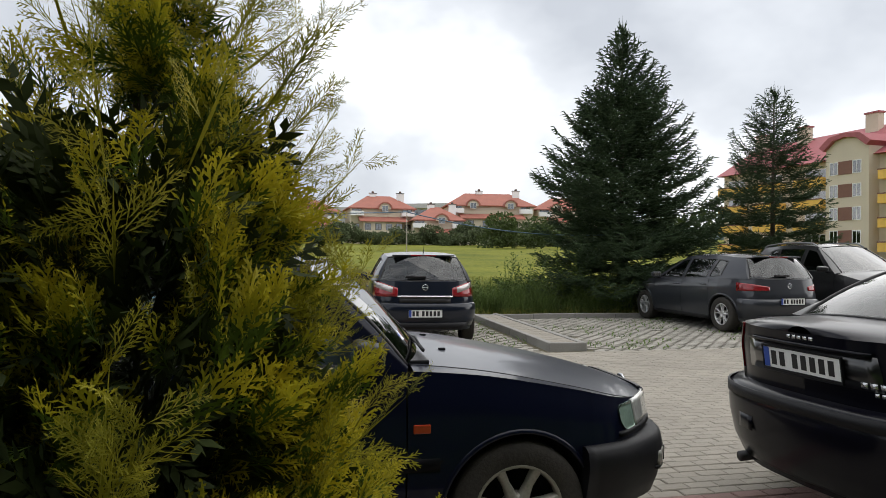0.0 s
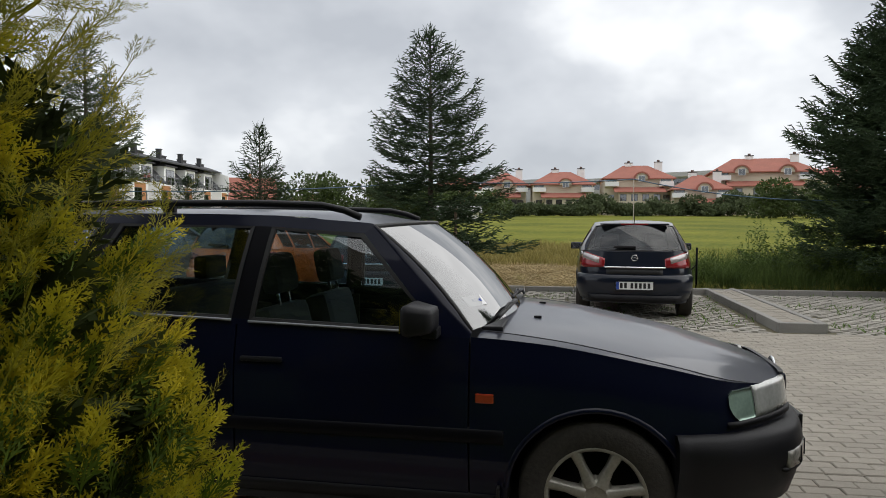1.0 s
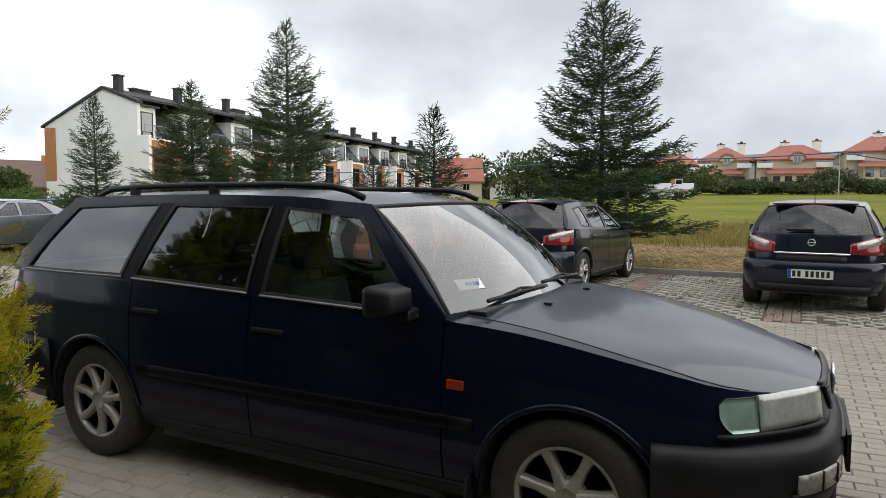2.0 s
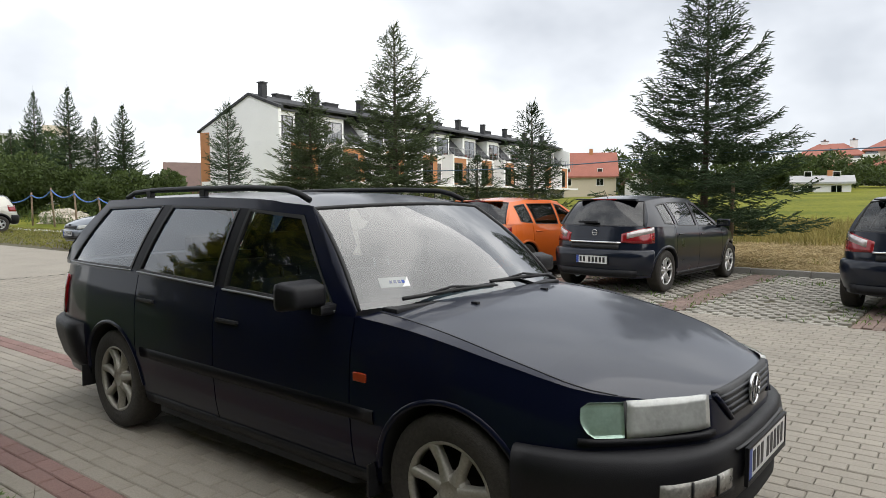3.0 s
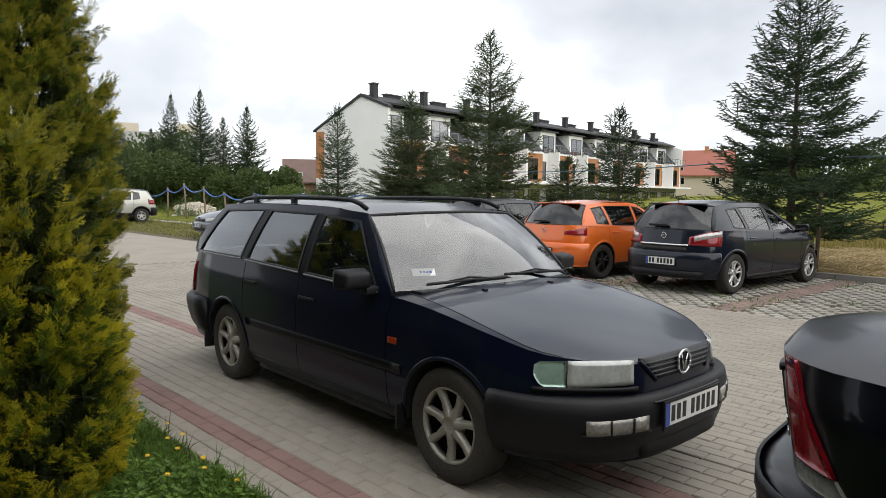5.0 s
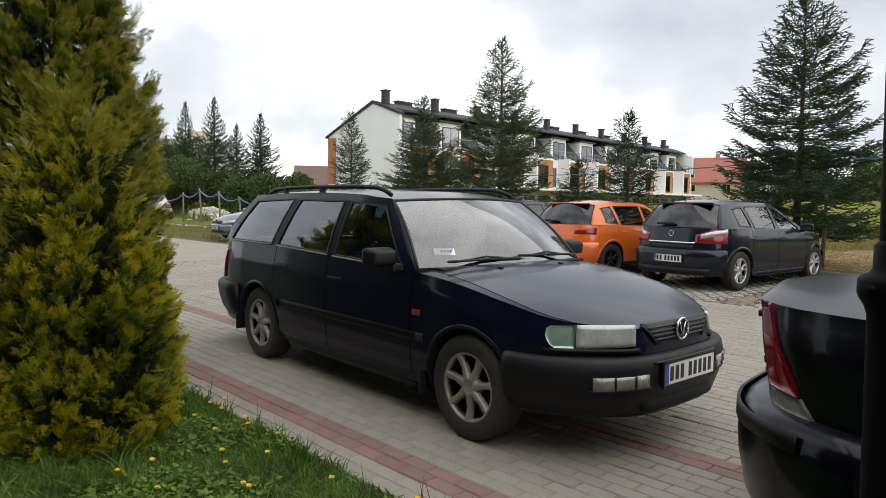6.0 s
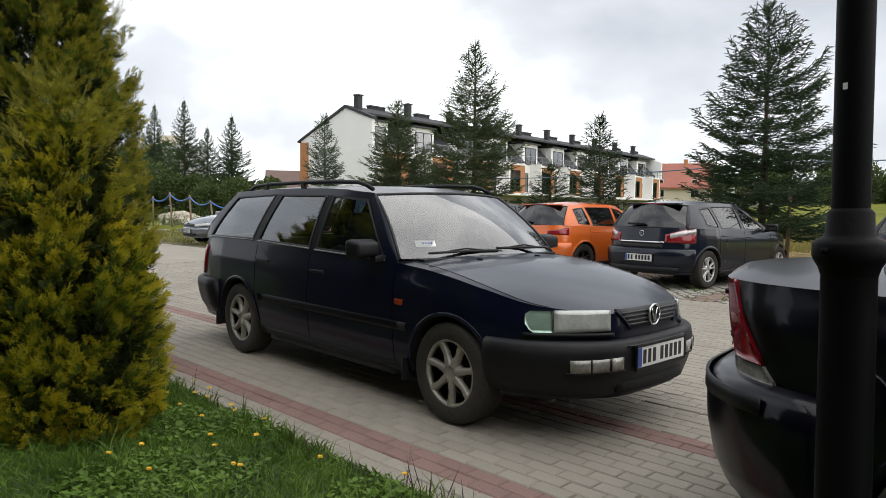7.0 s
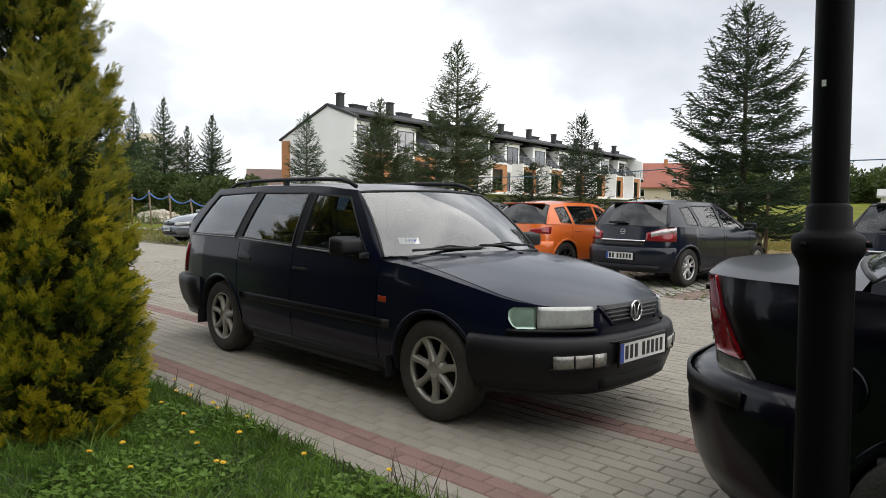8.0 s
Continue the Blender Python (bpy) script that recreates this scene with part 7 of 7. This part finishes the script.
def fence_post(x, y, h, lean, r=0.04, name="fence_post", label="leaning weathered wooden fence post", mat="wood"):
    p = thing(name, pose(x, y, rise(x, y), 0, lean, 0), label, "post", "fence posts")
    bar("stake", [(0, 0, -0.2), (0.01, 0, h * 0.5), (0, 0, h)], r, mat, p, 8, r * 0.8)
    return p


# blue tape on leaning posts at the end of the car park
fx = [(-29.3, 12.0, 1.55, -14), (-32.2, 12.1, 1.8, -6), (-35.0, 12.2, 2.0, -9), (-37.8, 12.2, 1.75, 0), (-41.0, 12.0, 1.5, -8), (-26.5, 12.1, 1.5, -6)]
for x, y, h, ln in fx:
    fence_post(x, y, h, ln, 0.055)
tape = thing("barrier_tape", pose(0, 0, 0), "sagging blue plastic tape between the posts", "tape")
tops = sorted((x + h * math.sin(radians(ln)) * 0.93, y, h * 0.93) for x, y, h, ln in fx)
pts = []
for a, b_ in zip(tops, tops[1:]):
    for k in range(8):
        t = k / 8
        pts.append((a[0] + (b_[0] - a[0]) * t, a[1] + (b_[1] - a[1]) * t, a[2] + (b_[2] - a[2]) * t - 0.28 * 4 * t * (1 - t)))
pts.append(tops[-1])
bar("tape", pts, 0.035, "tape", tape, 5)
pts = [(tops[-1][0] + k * 1.2, 12.1 + 0.02 * k, 1.45 - 0.25 * math.sin(k * 0.9) ** 2) for k in range(13)]
bar("tape", pts, 0.03, "tape", tape, 5)
# cable strung from spruce to spruce on a thin pole
rope = thing("overhead_cable", pose(0, 0, 0), "blue-grey cable strung between the spruces", "cable")
A_, B_, C_, Z_ = Vector((-3.1, 12.5, 2.35)), Vector((1.33, 13.3, 2.42)), Vector((7.1, 13.9, 2.0)), Vector((-11.8, 12.6, 2.2))
for p, q, sag in ((A_, B_, 0.06), (B_, C_, 0.22), (Z_, A_, 0.1)):
    bar("cable", [p + (q - p) * (k / 14) - Vector((0, 0, sag * 4 * (k / 14) * (1 - k / 14))) for k in range(15)], 0.013, "cable", rope, 5)
fence_post(1.33, 13.3, 2.42, 0, 0.011, "thin_pole", "thin pale wooden pole holding the cable", "rubble")
fence_post(-2.62, 12.35, 1.75, 1, 0.045, "tree_stake", "wooden stake beside the spruce trunk")
sp = thing("steel_post", pose(2.52, 12.2, 0), "short black steel post with a brace", "post")
bar("post", [(0, 0, -0.1), (0, 0, 0.92)], 0.022, "post_black", sp, 8)
bar("brace", [(-0.30, 0.02, 0.22), (-0.02, 0, 0.55)], 0.014, "post_black", sp, 6)


# ---- houses ----
def window(parent, u0, u1, z0, z1, v, face=-1, frame_mat="frame_dark", bars=1, axis="u"):
    """A window set into a wall plane: frame, pane, mullions. The wall lies in the u-z plane at v and faces face * v."""
    bm = bmesh.new()
    t = 0.08
    for a, b_, c, d in ((u0, u1, z0, z0 + t), (u0, u1, z1 - t, z1), (u0, u0 + t, z0 + t, z1 - t), (u1 - t, u1, z0 + t, z1 - t)):
        box(bm, a, b_, min(v, v + face * 0.06), max(v, v + face * 0.06), c, d)
    for k in range(1, bars + 1):
        c = u0 + (u1 - u0) * k / (bars + 1)
        box(bm, c - t * 0.4, c + t * 0.4, min(v, v + face * 0.05), max(v, v + face * 0.05), z0 + t, z1 - t)
    w = part("window", bm, frame_mat, parent)
    boxed("pane", u0 + t, u1 - t, min(v + face * 0.01, v + face * 0.03), max(v + face * 0.01, v + face * 0.03), z0 + t, z1 - t, "glass_house", w)
    # dark sheet painted for the unlit room's shade; no room is modelled
    boxed("unlit_room_sheet", u0 + t, u1 - t, min(v + face * 0.004, v + face * 0.008), max(v + face * 0.004, v + face * 0.008), z0 + t, z1 - t, "frame_dark", w)
    return w


def prism(name, pts, v0, v1, mat, parent, label=""):
    """A polygon in the u-z plane drawn out along v."""
    n = len(pts)
    v = [(u, v0, z) for u, z in pts] + [(u, v1, z) for u, z in pts]
    f = [tuple(range(n)), tuple(range(n, 2 * n))[::-1]] + [(i, (i + 1) % n, n + (i + 1) % n, n + i)[::-1] for i in range(n)]
    bm = bmesh.new()
    vs = [bm.verts.new(p) for p in v]
    for q in f:
        bm.faces.new([vs[i] for i in q])
    return part(name, bm, mat, parent, label)


def row_house():
    """White terrace with dark roofs and clinker bays. u along the facade, v into the house."""
    ang = math.degrees(math.atan2(65.2, -8.8))
    t = thing("terraced_house", pose(-44.6, 33.6, -0.3, 0, 0, ang), "white terraced houses with dark roofs, clinker bays and terraces", "building")
    L, D = 66.0, 9.9
    # ground floor greyer than the render above: shade under the slabs put into colour
    boxed("shaded_ground_floor_wall", 0, L, 1.2, D, -1, 3.25, "stucco_grey", t)
    boxed("first_floor_wall", 0, L, 0.6, D, 3.25, 6.6, "render_white", t)
    boxed("end_wall", -0.08, -0.004, 1.2, D, -1, 3.25, "render_white", t)
    # gable end: steep behind, shallow in front
    gab = [(0.3, 6.6), (0.3, 9.25), (3.7, 10.45), (D, 7.75), (D, 6.6)]
    m90 = pose(0, 0, 0, 0, 0, 90)
    for u0 in (0.0, L - 0.3):
        g = prism("gable_wall", gab, -u0, -u0 - 0.3, "render_white", t)
        g.matrix_basis = m90
    roofp = [(3.7, 10.45), (D + 0.35, 7.62), (D + 0.35, 7.78), (3.7, 10.68), (1.6, 9.94), (1.6, 9.76)]
    prism("roof", roofp, 0.15, -L - 0.15, "roof_dark", t, "anthracite roof").matrix_basis = m90
    prism("verge_trim", [(0.2, 9.2), (3.7, 10.45), (3.7, 10.7), (0.2, 9.44)], 0.12, -0.5, "roof_dark", t).matrix_basis = m90
    boxed("clinker_corner", -0.06, 1.0, D - 1.1, D + 0.06, -1, 7.6, "render_orange", t)
    boxed("top_floor_wall", 0.3, L - 0.3, 2.6, D - 0.4, 6.6, 8.0, "render_white", t)
    n = 10
    w = L / n
    for k in range(n):
        u = k * w
        # party wall fins and slabs
        boxed("party_fin", u - 0.15, u + 0.15, -0.9, 0.6, 3.2, 6.75, "render_white", t)
        boxed("balcony_slab", u, u + w - 0.02, -1.2, 1.2, 3.05, 3.3, "render_white", t)
        boxed("clinker_bay", u + 0.2, u + w * 0.62, -0.25, 0.6, 3.32, 6.45, "render_orange", t, 0, "clinker bay")
        boxed("bay_coping", u + 0.15, u + w * 0.64, -0.32, 0.7, 6.45, 6.62, "render_white", t)
        window(t, u + 1.0, u + 3.1, 3.5, 5.9, -0.25, -1, "frame_dark", 1)
        window(t, u + w * 0.68, u + w - 0.5, 3.5, 5.7, 0.6, -1, "frame_dark", 1)
        window(t, u + 0.7, u + 2.6, 0.1, 2.5, 1.2, -1, "frame_dark", 1)
        window(t, u + 3.4, u + 5.8, 0.1, 2.5, 1.2, -1, "frame_dark", 2)
        # top floor dormer with slanting roof, terrace railing
        boxed("dormer_wall", u + 0.3, u + w * 0.55, 1.9, 4.6, 6.6, 9.3, "render_white", t)
        prism("dormer_roof", [(1.6, 9.28), (5.0, 9.7), (5.0, 9.9), (1.6, 9.46)], -u - 0.15, -u - w * 0.58, "roof_dark", t).matrix_basis = m90
        prism("slanting_roof", [(1.4, 6.9), (4.4, 9.9), (4.4, 10.1), (1.25, 7.0)], -u - w * 0.6, -u - w + 0.1, "roof_dark", t).matrix_basis = m90
        window(t, u + 0.8, u + w * 0.5, 6.8, 8.9, 1.9, -1, "frame_dark", 1)
        bm = bmesh.new()
        for q in linspace(u + 0.2, u + w - 0.2, 7):
            box(bm, q - 0.025, q + 0.025, -0.28, -0.23, 6.6, 7.6)
        box(bm, u + 0.2, u + w - 0.2, -0.29, -0.22, 7.56, 7.62)
        box(bm, u + 0.2, u + w - 0.2, -0.27, -0.24, 7.1, 7.13)
        part("terrace_railing", bm, "railing", t)
        for c0, vv, cw, top in ((0.4, 2.5, 0.55, 11.5), (3.4, 3.9, 1.9, 11.0)):
            ch = boxed("chimney", u + c0, u + c0 + cw, vv, vv + 0.55, 9.4, top, "roof_dark", t, 0.02)
            boxed("chimney_cap", u + c0 - 0.07, u + c0 + cw + 0.07, vv - 0.07, vv + 0.62, top, top + 0.1, "frame_dark", ch)
    return t


row_house()


def hip_house(place, w, d, h, roof_h, label, wall_mat="render_cream", roof_mat="roof_red", wings=True, name="house"):
    """A villa with hipped roof, eyebrow dormers, lean-to roof and chimneys. Front towards -y."""
    t = thing(name, place, label, "building", "red-roofed houses")
    boxed("wall", -w / 2, w / 2, 0, d, -3, h, wall_mat, t)
    o = 0.7
    v = [(-w / 2 - o, -o, h), (w / 2 + o, -o, h), (w / 2 + o, d + o, h), (-w / 2 - o, d + o, h), (-w / 2 + d * 0.42, d / 2, h + roof_h), (w / 2 - d * 0.42, d / 2, h + roof_h),
         (-w / 2 - o, -o, h - 0.25), (w / 2 + o, -o, h - 0.25), (w / 2 + o, d + o, h - 0.25), (-w / 2 - o, d + o, h - 0.25)]
    f = [(0, 1, 5, 4), (1, 2, 5), (2, 3, 4, 5), (3, 0, 4), (6, 7, 1, 0), (7, 8, 2, 1), (8, 9, 3, 2), (9, 6, 0, 3), (9, 8, 7, 6)]
    raw("roof", v, f, roof_mat, t, smooth=False)
    # lower lean-to roof along the front
    prism("front_roof", [(-3.2, h - 3.4), (0.0, h - 2.2), (0.0, h - 2.45), (-3.2, h - 3.6)], w / 2 * 0.75, -w / 2 * 0.75, roof_mat, t).matrix_basis = pose(0, 0, 0, 0, 0, 90)
    boxed("front_wing", -w * 0.3, w * 0.28, -2.6, 0, -3, h - 3.45, wall_mat, t)
    for k in ((0,) if w < 18 else (-1, 1)):
        c = k * w * 0.22 + (0.6 if k == 0 else 0)
        # eyebrow dormer: arched front under a little roof
        arc = [(c + 1.5 * math.cos(a), h - 0.3 + 1.5 * math.sin(a)) for a in linspace(0, math.pi, 9)]
        prism("dormer_front", arc, -0.9, 0.3, wall_mat, t)
        arc = [(c + 1.95 * math.cos(a), h - 0.3 + 1.85 * math.sin(a)) for a in linspace(0, math.pi, 9)] + [(c + 1.55 * math.cos(a), h - 0.3 + 1.5 * math.sin(a)) for a in linspace(math.pi, 0, 9)]
        prism("dormer_roof", arc, -1.15, 2.2, roof_mat, t)
        window(t, c - 0.8, c + 0.8, h - 0.9, h + 0.6, -0.9, -1, "frame_white", 1)
    for c in linspace(-w / 2 + 1.5, w / 2 - 1.5, 6):
        window(t, c - 0.75, c + 0.75, h - 5.6, h - 4.0, -2.6 if abs(c) < w * 0.27 else 0, -1, "frame_dark", 1)
        window(t, c - 0.75, c + 0.75, h - 8.6, h - 6.9, -2.6 if abs(c) < w * 0.27 else 0, -1, "frame_dark", 1)
    for c in (-w * 0.40, w * 0.40):
        boxed("balcony", c - 1.6, c + 1.6, -1.4, 0, h - 2.0, h - 0.9, "render_white", t)
        window(t, c - 1.2, c + 1.2, h - 0.88, h - 0.3, 0, -1, "frame_dark", 1)
    for c, y in ((-w * 0.10, d * 0.5), (w * 0.33, d * 0.35)):
        ch = boxed("chimney", c - 0.9, c + 0.9, y - 0.4, y + 0.4, h + 0.4, h + roof_h + 0.6, "render_white", t)
        boxed("chimney_cap", c - 1.0, c + 1.0, y - 0.5, y + 0.5, h + roof_h + 0.6, h + roof_h + 0.75, "roof_dark", ch)
        raw("cowl", *tube([(c, y, h + roof_h + 0.75), (c, y, h + roof_h + 1.2)], 0.35, 8, 0.3), "roof_brown", ch)
    return t


for x, y, w, turn, dz in ((-16.5, 176, 11, 4, -0.6), (-1.5, 172, 15, 6, -0.7), (16.5, 168, 16, 3, 0.5), (29.5, 160, 12, -2, -2.4), (44, 165, 22, -4, 1.6), (66, 166, 18, -8, 1.2), (-34, 205, 16, 8, -0.5)):
    hip_house(pose(x, y, rise(x, y) + dz, 0, 0, turn), w, 12, 8.5, 3.5, "cream villa with a red hipped roof and curved dormers")
for x, y, w, h in ((8, 235, 30, 11.5), (33, 225, 26, 13.0), (-14, 250, 30, 12.0)):
    t = thing("flat_roofed_house", pose(x, y, rise(x, y)), "grey flat-roofed building behind the villas", "building")
    boxed("wall", -w / 2, w / 2, 0, 12, -2, h - 1.6, "stucco_grey", t)
    prism("roof", [(-w / 2 - 1, h - 1.6), (w / 2 + 1, h - 1.6), (w / 2 + 1, h + 0.4), (-w / 2 - 1, h - 0.8)], -1, 13, "stucco_grey", t)
    window(t, -w / 4, w / 4, h - 4, h - 2.2, 0, -1, "frame_dark", 4)


def gable_house(place, w, d, h, roof_h, label, wall_mat, roof_mat):
    t = thing("gabled_house", place, label, "building")
    boxed("wall", -w / 2, w / 2, 0, d, -2, h, wall_mat, t)
    prism("gable", [(0, h), (d, h), (d / 2, h + roof_h)], w / 2 - 0.05, -w / 2 + 0.05, wall_mat, t).matrix_basis = pose(0, 0, 0, 0, 0, 90)
    for a, b_ in (((-0.6, h - 0.35), (d / 2, h + roof_h)), ((d + 0.6, h - 0.35), (d / 2, h + roof_h))):
        prism("roof_slope", [a, b_, (b_[0], b_[1] + 0.28), (a[0], a[1] + 0.28)], w / 2 + 0.5, -w / 2 - 0.5, roof_mat, t).matrix_basis = pose(0, 0, 0, 0, 0, 90)
    for c in (-w / 4, w / 4):
        window(t, c - 0.7, c + 0.7, h - 1.9, h - 0.5, 0, -1, "frame_white", 1)
        window(t, c - 0.5, c + 0.5, h + 0.6, h + 1.4, 0.45, -1, "frame_white", 0)
    boxed("chimney", w * 0.1, w * 0.1 + 0.7, d * 0.45, d * 0.45 + 0.7, h, h + roof_h + 1.0, "render_orange", t)
    return t


gable_house(pose(-60, 116, rise(-60, 116), 0, 0, 30), 12, 10, 4.0, 4.4, "house with a red gabled roof beyond the terrace", "render_cream", "roof_red")
gable_house(pose(-46.5, 120, rise(-47, 118) - 0.3, 0, 0, 65), 6.2, 6.2, 2.5, 2.0, "small white house with a low red-brown roof", "render_white", "roof_brown")
gable_house(pose(-88, 52, rise(-88, 52), 0, 0, 62), 8, 7, 3.0, 3.2, "low house with a brown roof", "brown_panel", "roof_brown")
gable_house(pose(-17.5, 104, rise(-17.5, 104) - 0.2, 0, 0, 12), 7, 5, 1.7, 0.6, "long low white outbuilding", "render_white", "stucco_grey")
t = thing("tower_block", pose(-148, 50, 2, 0, 0, 70), "grey building showing over the trees", "building")
boxed("wall", -14, 14, 0, 12, -2, 12.2, "stucco_grey", t)
boxed("lift_house", -9, -4, 3, 8, 12.2, 14.2, "render_cream", t)
boxed("lift_house", 4, 9, 3, 8, 12.2, 14.4, "render_cream", t)


def apartment_block():
    """Cream flats with yellow balconies and a crimson roof. u along the facade."""
    ang = math.degrees(math.atan2(-27.0, 3.3))
    t = thing("apartment_building", pose(61.3, 92.2, 1.0, 0, 0, ang), "cream apartment building with yellow balconies and a crimson roof", "building")
    L, D, H = 46.0, 13.0, 13.0
    boxed("wall", 0.5, L, 0, D, -3, H, "render_cream", t)
    prism("roof", [(-1.0, H - 0.3), (D + 1.0, H - 0.3), (D * 0.55, H + 4.6)], 0.2, -L - 1, "roof_crimson", t).matrix_basis = pose(0, 0, 0, 0, 0, 90)
    for k in range(2):
        u = 20.5 + k * 12.2
        arc = [(u + 0.0, H - 1.5), (u + 6.0, H - 1.5), (u + 6.0, H + 0.7), (u + 4.6, H + 1.8), (u + 3.0, H + 2.1), (u + 1.4, H + 1.8), (u, H + 0.7)]
        boxed("bay_wall", u, u + 6.0, -1.6, 0, -3, H - 1.5, "render_cream", t)
        prism("bay_gable", arc, -1.6, 6.0, "render_cream", t)
        top = arc[2:]
        outer = [(x + (0.6 if x > u + 3 else -0.6 if x < u + 3 else 0), z + 0.5) for x, z in top]
        prism("bay_roof", outer + top[::-1], -2.1, 6.5, "roof_crimson", t)
        for s in range(5):
            z = H - 2.2 - s * 2.8
            window(t, u + 0.6, u + 1.8, z - 0.2, z + 1.4, -1.6, -1, "frame_white", 1)
            boxed("window_panel", u + 1.85, u + 3.75, -1.66, -1.6, z - 0.2, z + 1.4, "brown_panel", t)
            window(t, u + 3.8, u + 5.0, z - 0.2, z + 1.4, -1.6, -1, "frame_white", 1)
    for k in range(4):
        u = (0.3, 7.4, 14.6, 26.9)[k]
        for s in range(5):
            z = H - 3.4 - s * 2.8
            b_ = boxed("balcony", u + 0.6, u + 5.2, -1.5, 0, z, z + 1.05, "render_yellow", t, 0.02, "yellow balcony")
            boxed("balcony_rail", u + 0.55, u + 5.25, -1.53, -1.45, z + 1.05, z + 1.2, "brown_panel", b_)
            window(t, u + 1.2, u + 4.6, z + 0.1, z + 2.3, 0, -1, "frame_white", 2)
    for u in (1, 9, 20, 31):
        c = boxed("chimney", u, u + 1.8, D * 0.42, D * 0.42 + 1.0, H + 2, H + 6.0, "render_cream", t)
        boxed("chimney_cap", u - 0.15, u + 1.95, D * 0.42 - 0.15, D * 0.42 + 1.15, H + 6.0, H + 6.2, "roof_crimson", c)


apartment_block()


# pale rubble heaps at the end of the car park and before the terrace
def rubble(x, y, r, h, seed):
    rr = random.Random(seed)
    bm = bmesh.new()
    bmesh.ops.create_icosphere(bm, subdivisions=4, radius=1)
    for v in bm.verts:
        k = 1 + 0.35 * noise.noise(v.co * 2.1 + Vector((seed, 0, 0))) + 0.12 * noise.noise(v.co * 7)
        v.co = Vector((v.co.x * r * k, v.co.y * r * 0.7 * k, max(-0.1, v.co.z * h * k)))
    o = part("sand_mound", bm, "rubble")
    o.matrix_world = pose(x, y, rise(x, y))
    tagged(o, "heap of pale sand and rubble", "heap")


rubble(-40, 14.6, 1.8, 0.8, 3)
rubble(-33.5, 26.0, 2.2, 1.0, 5)
rubble(-36.5, 36.0, 2.6, 1.2, 8)


# hills on the horizon and an unseen plain wall added behind the walker
def hills():
    rows = []
    for k in range(61):
        a = radians(-100 + k * 200 / 60)
        d = 1500
        h = 24 + 26 * noise.noise((k * 0.16, 3.2, 0)) + 9 * noise.noise((k * 0.7, 1.2, 0))
        rows.append([(d * math.sin(a), d * math.cos(a), -5), (d * math.sin(a) * 1.05, d * math.cos(a) * 1.05, max(6, h) + 22)])
    tagged(raw("backdrop", *grid(rows), "hill"), "low wooded hills on the horizon", "hills", kind="structure")


hills()
hr = random.Random(6)
blobs = []
for k in range(90):
    x = -45 + k
    for _ in range(3):
        tall = x > -13
        blobs.append((x + hr.uniform(-.6, .6), -11 + hr.uniform(-.8, .8), hr.uniform(0.5, 9.0) + 0.7 * math.sin(x * 0.9) if tall else hr.uniform(0.2, 0.8), 1.3, 0.9, 1.2 if tall else 0.5))
hedge = new("hedge")
tagged(hedge, "row of tall dark green trees behind the lawn", "hedge", kind="stuff")
np_mesh("foliage", *leaf_cloud(np.random.default_rng(79), 46000, blobs, 0.5), "hedge", hedge)
boxed("hedge_core", -46, 46, -11.8, -10.6, -0.2, 0.7, "hedge", hedge, 0.3)
boxed("tree_core", -12.5, 46, -11.7, -10.7, 3.4, 8.2, "hedge", hedge, 0.4)
# Out of view: blocks southern sky, darkening window reflections and the estate's side.
w = boxed("wall_south", -12, 45, -14.4, -14.0, -0.2, 15.0, "wall_shade")
tagged(w, "plain taupe wall added out of view behind the trees", "wall", kind="structure")
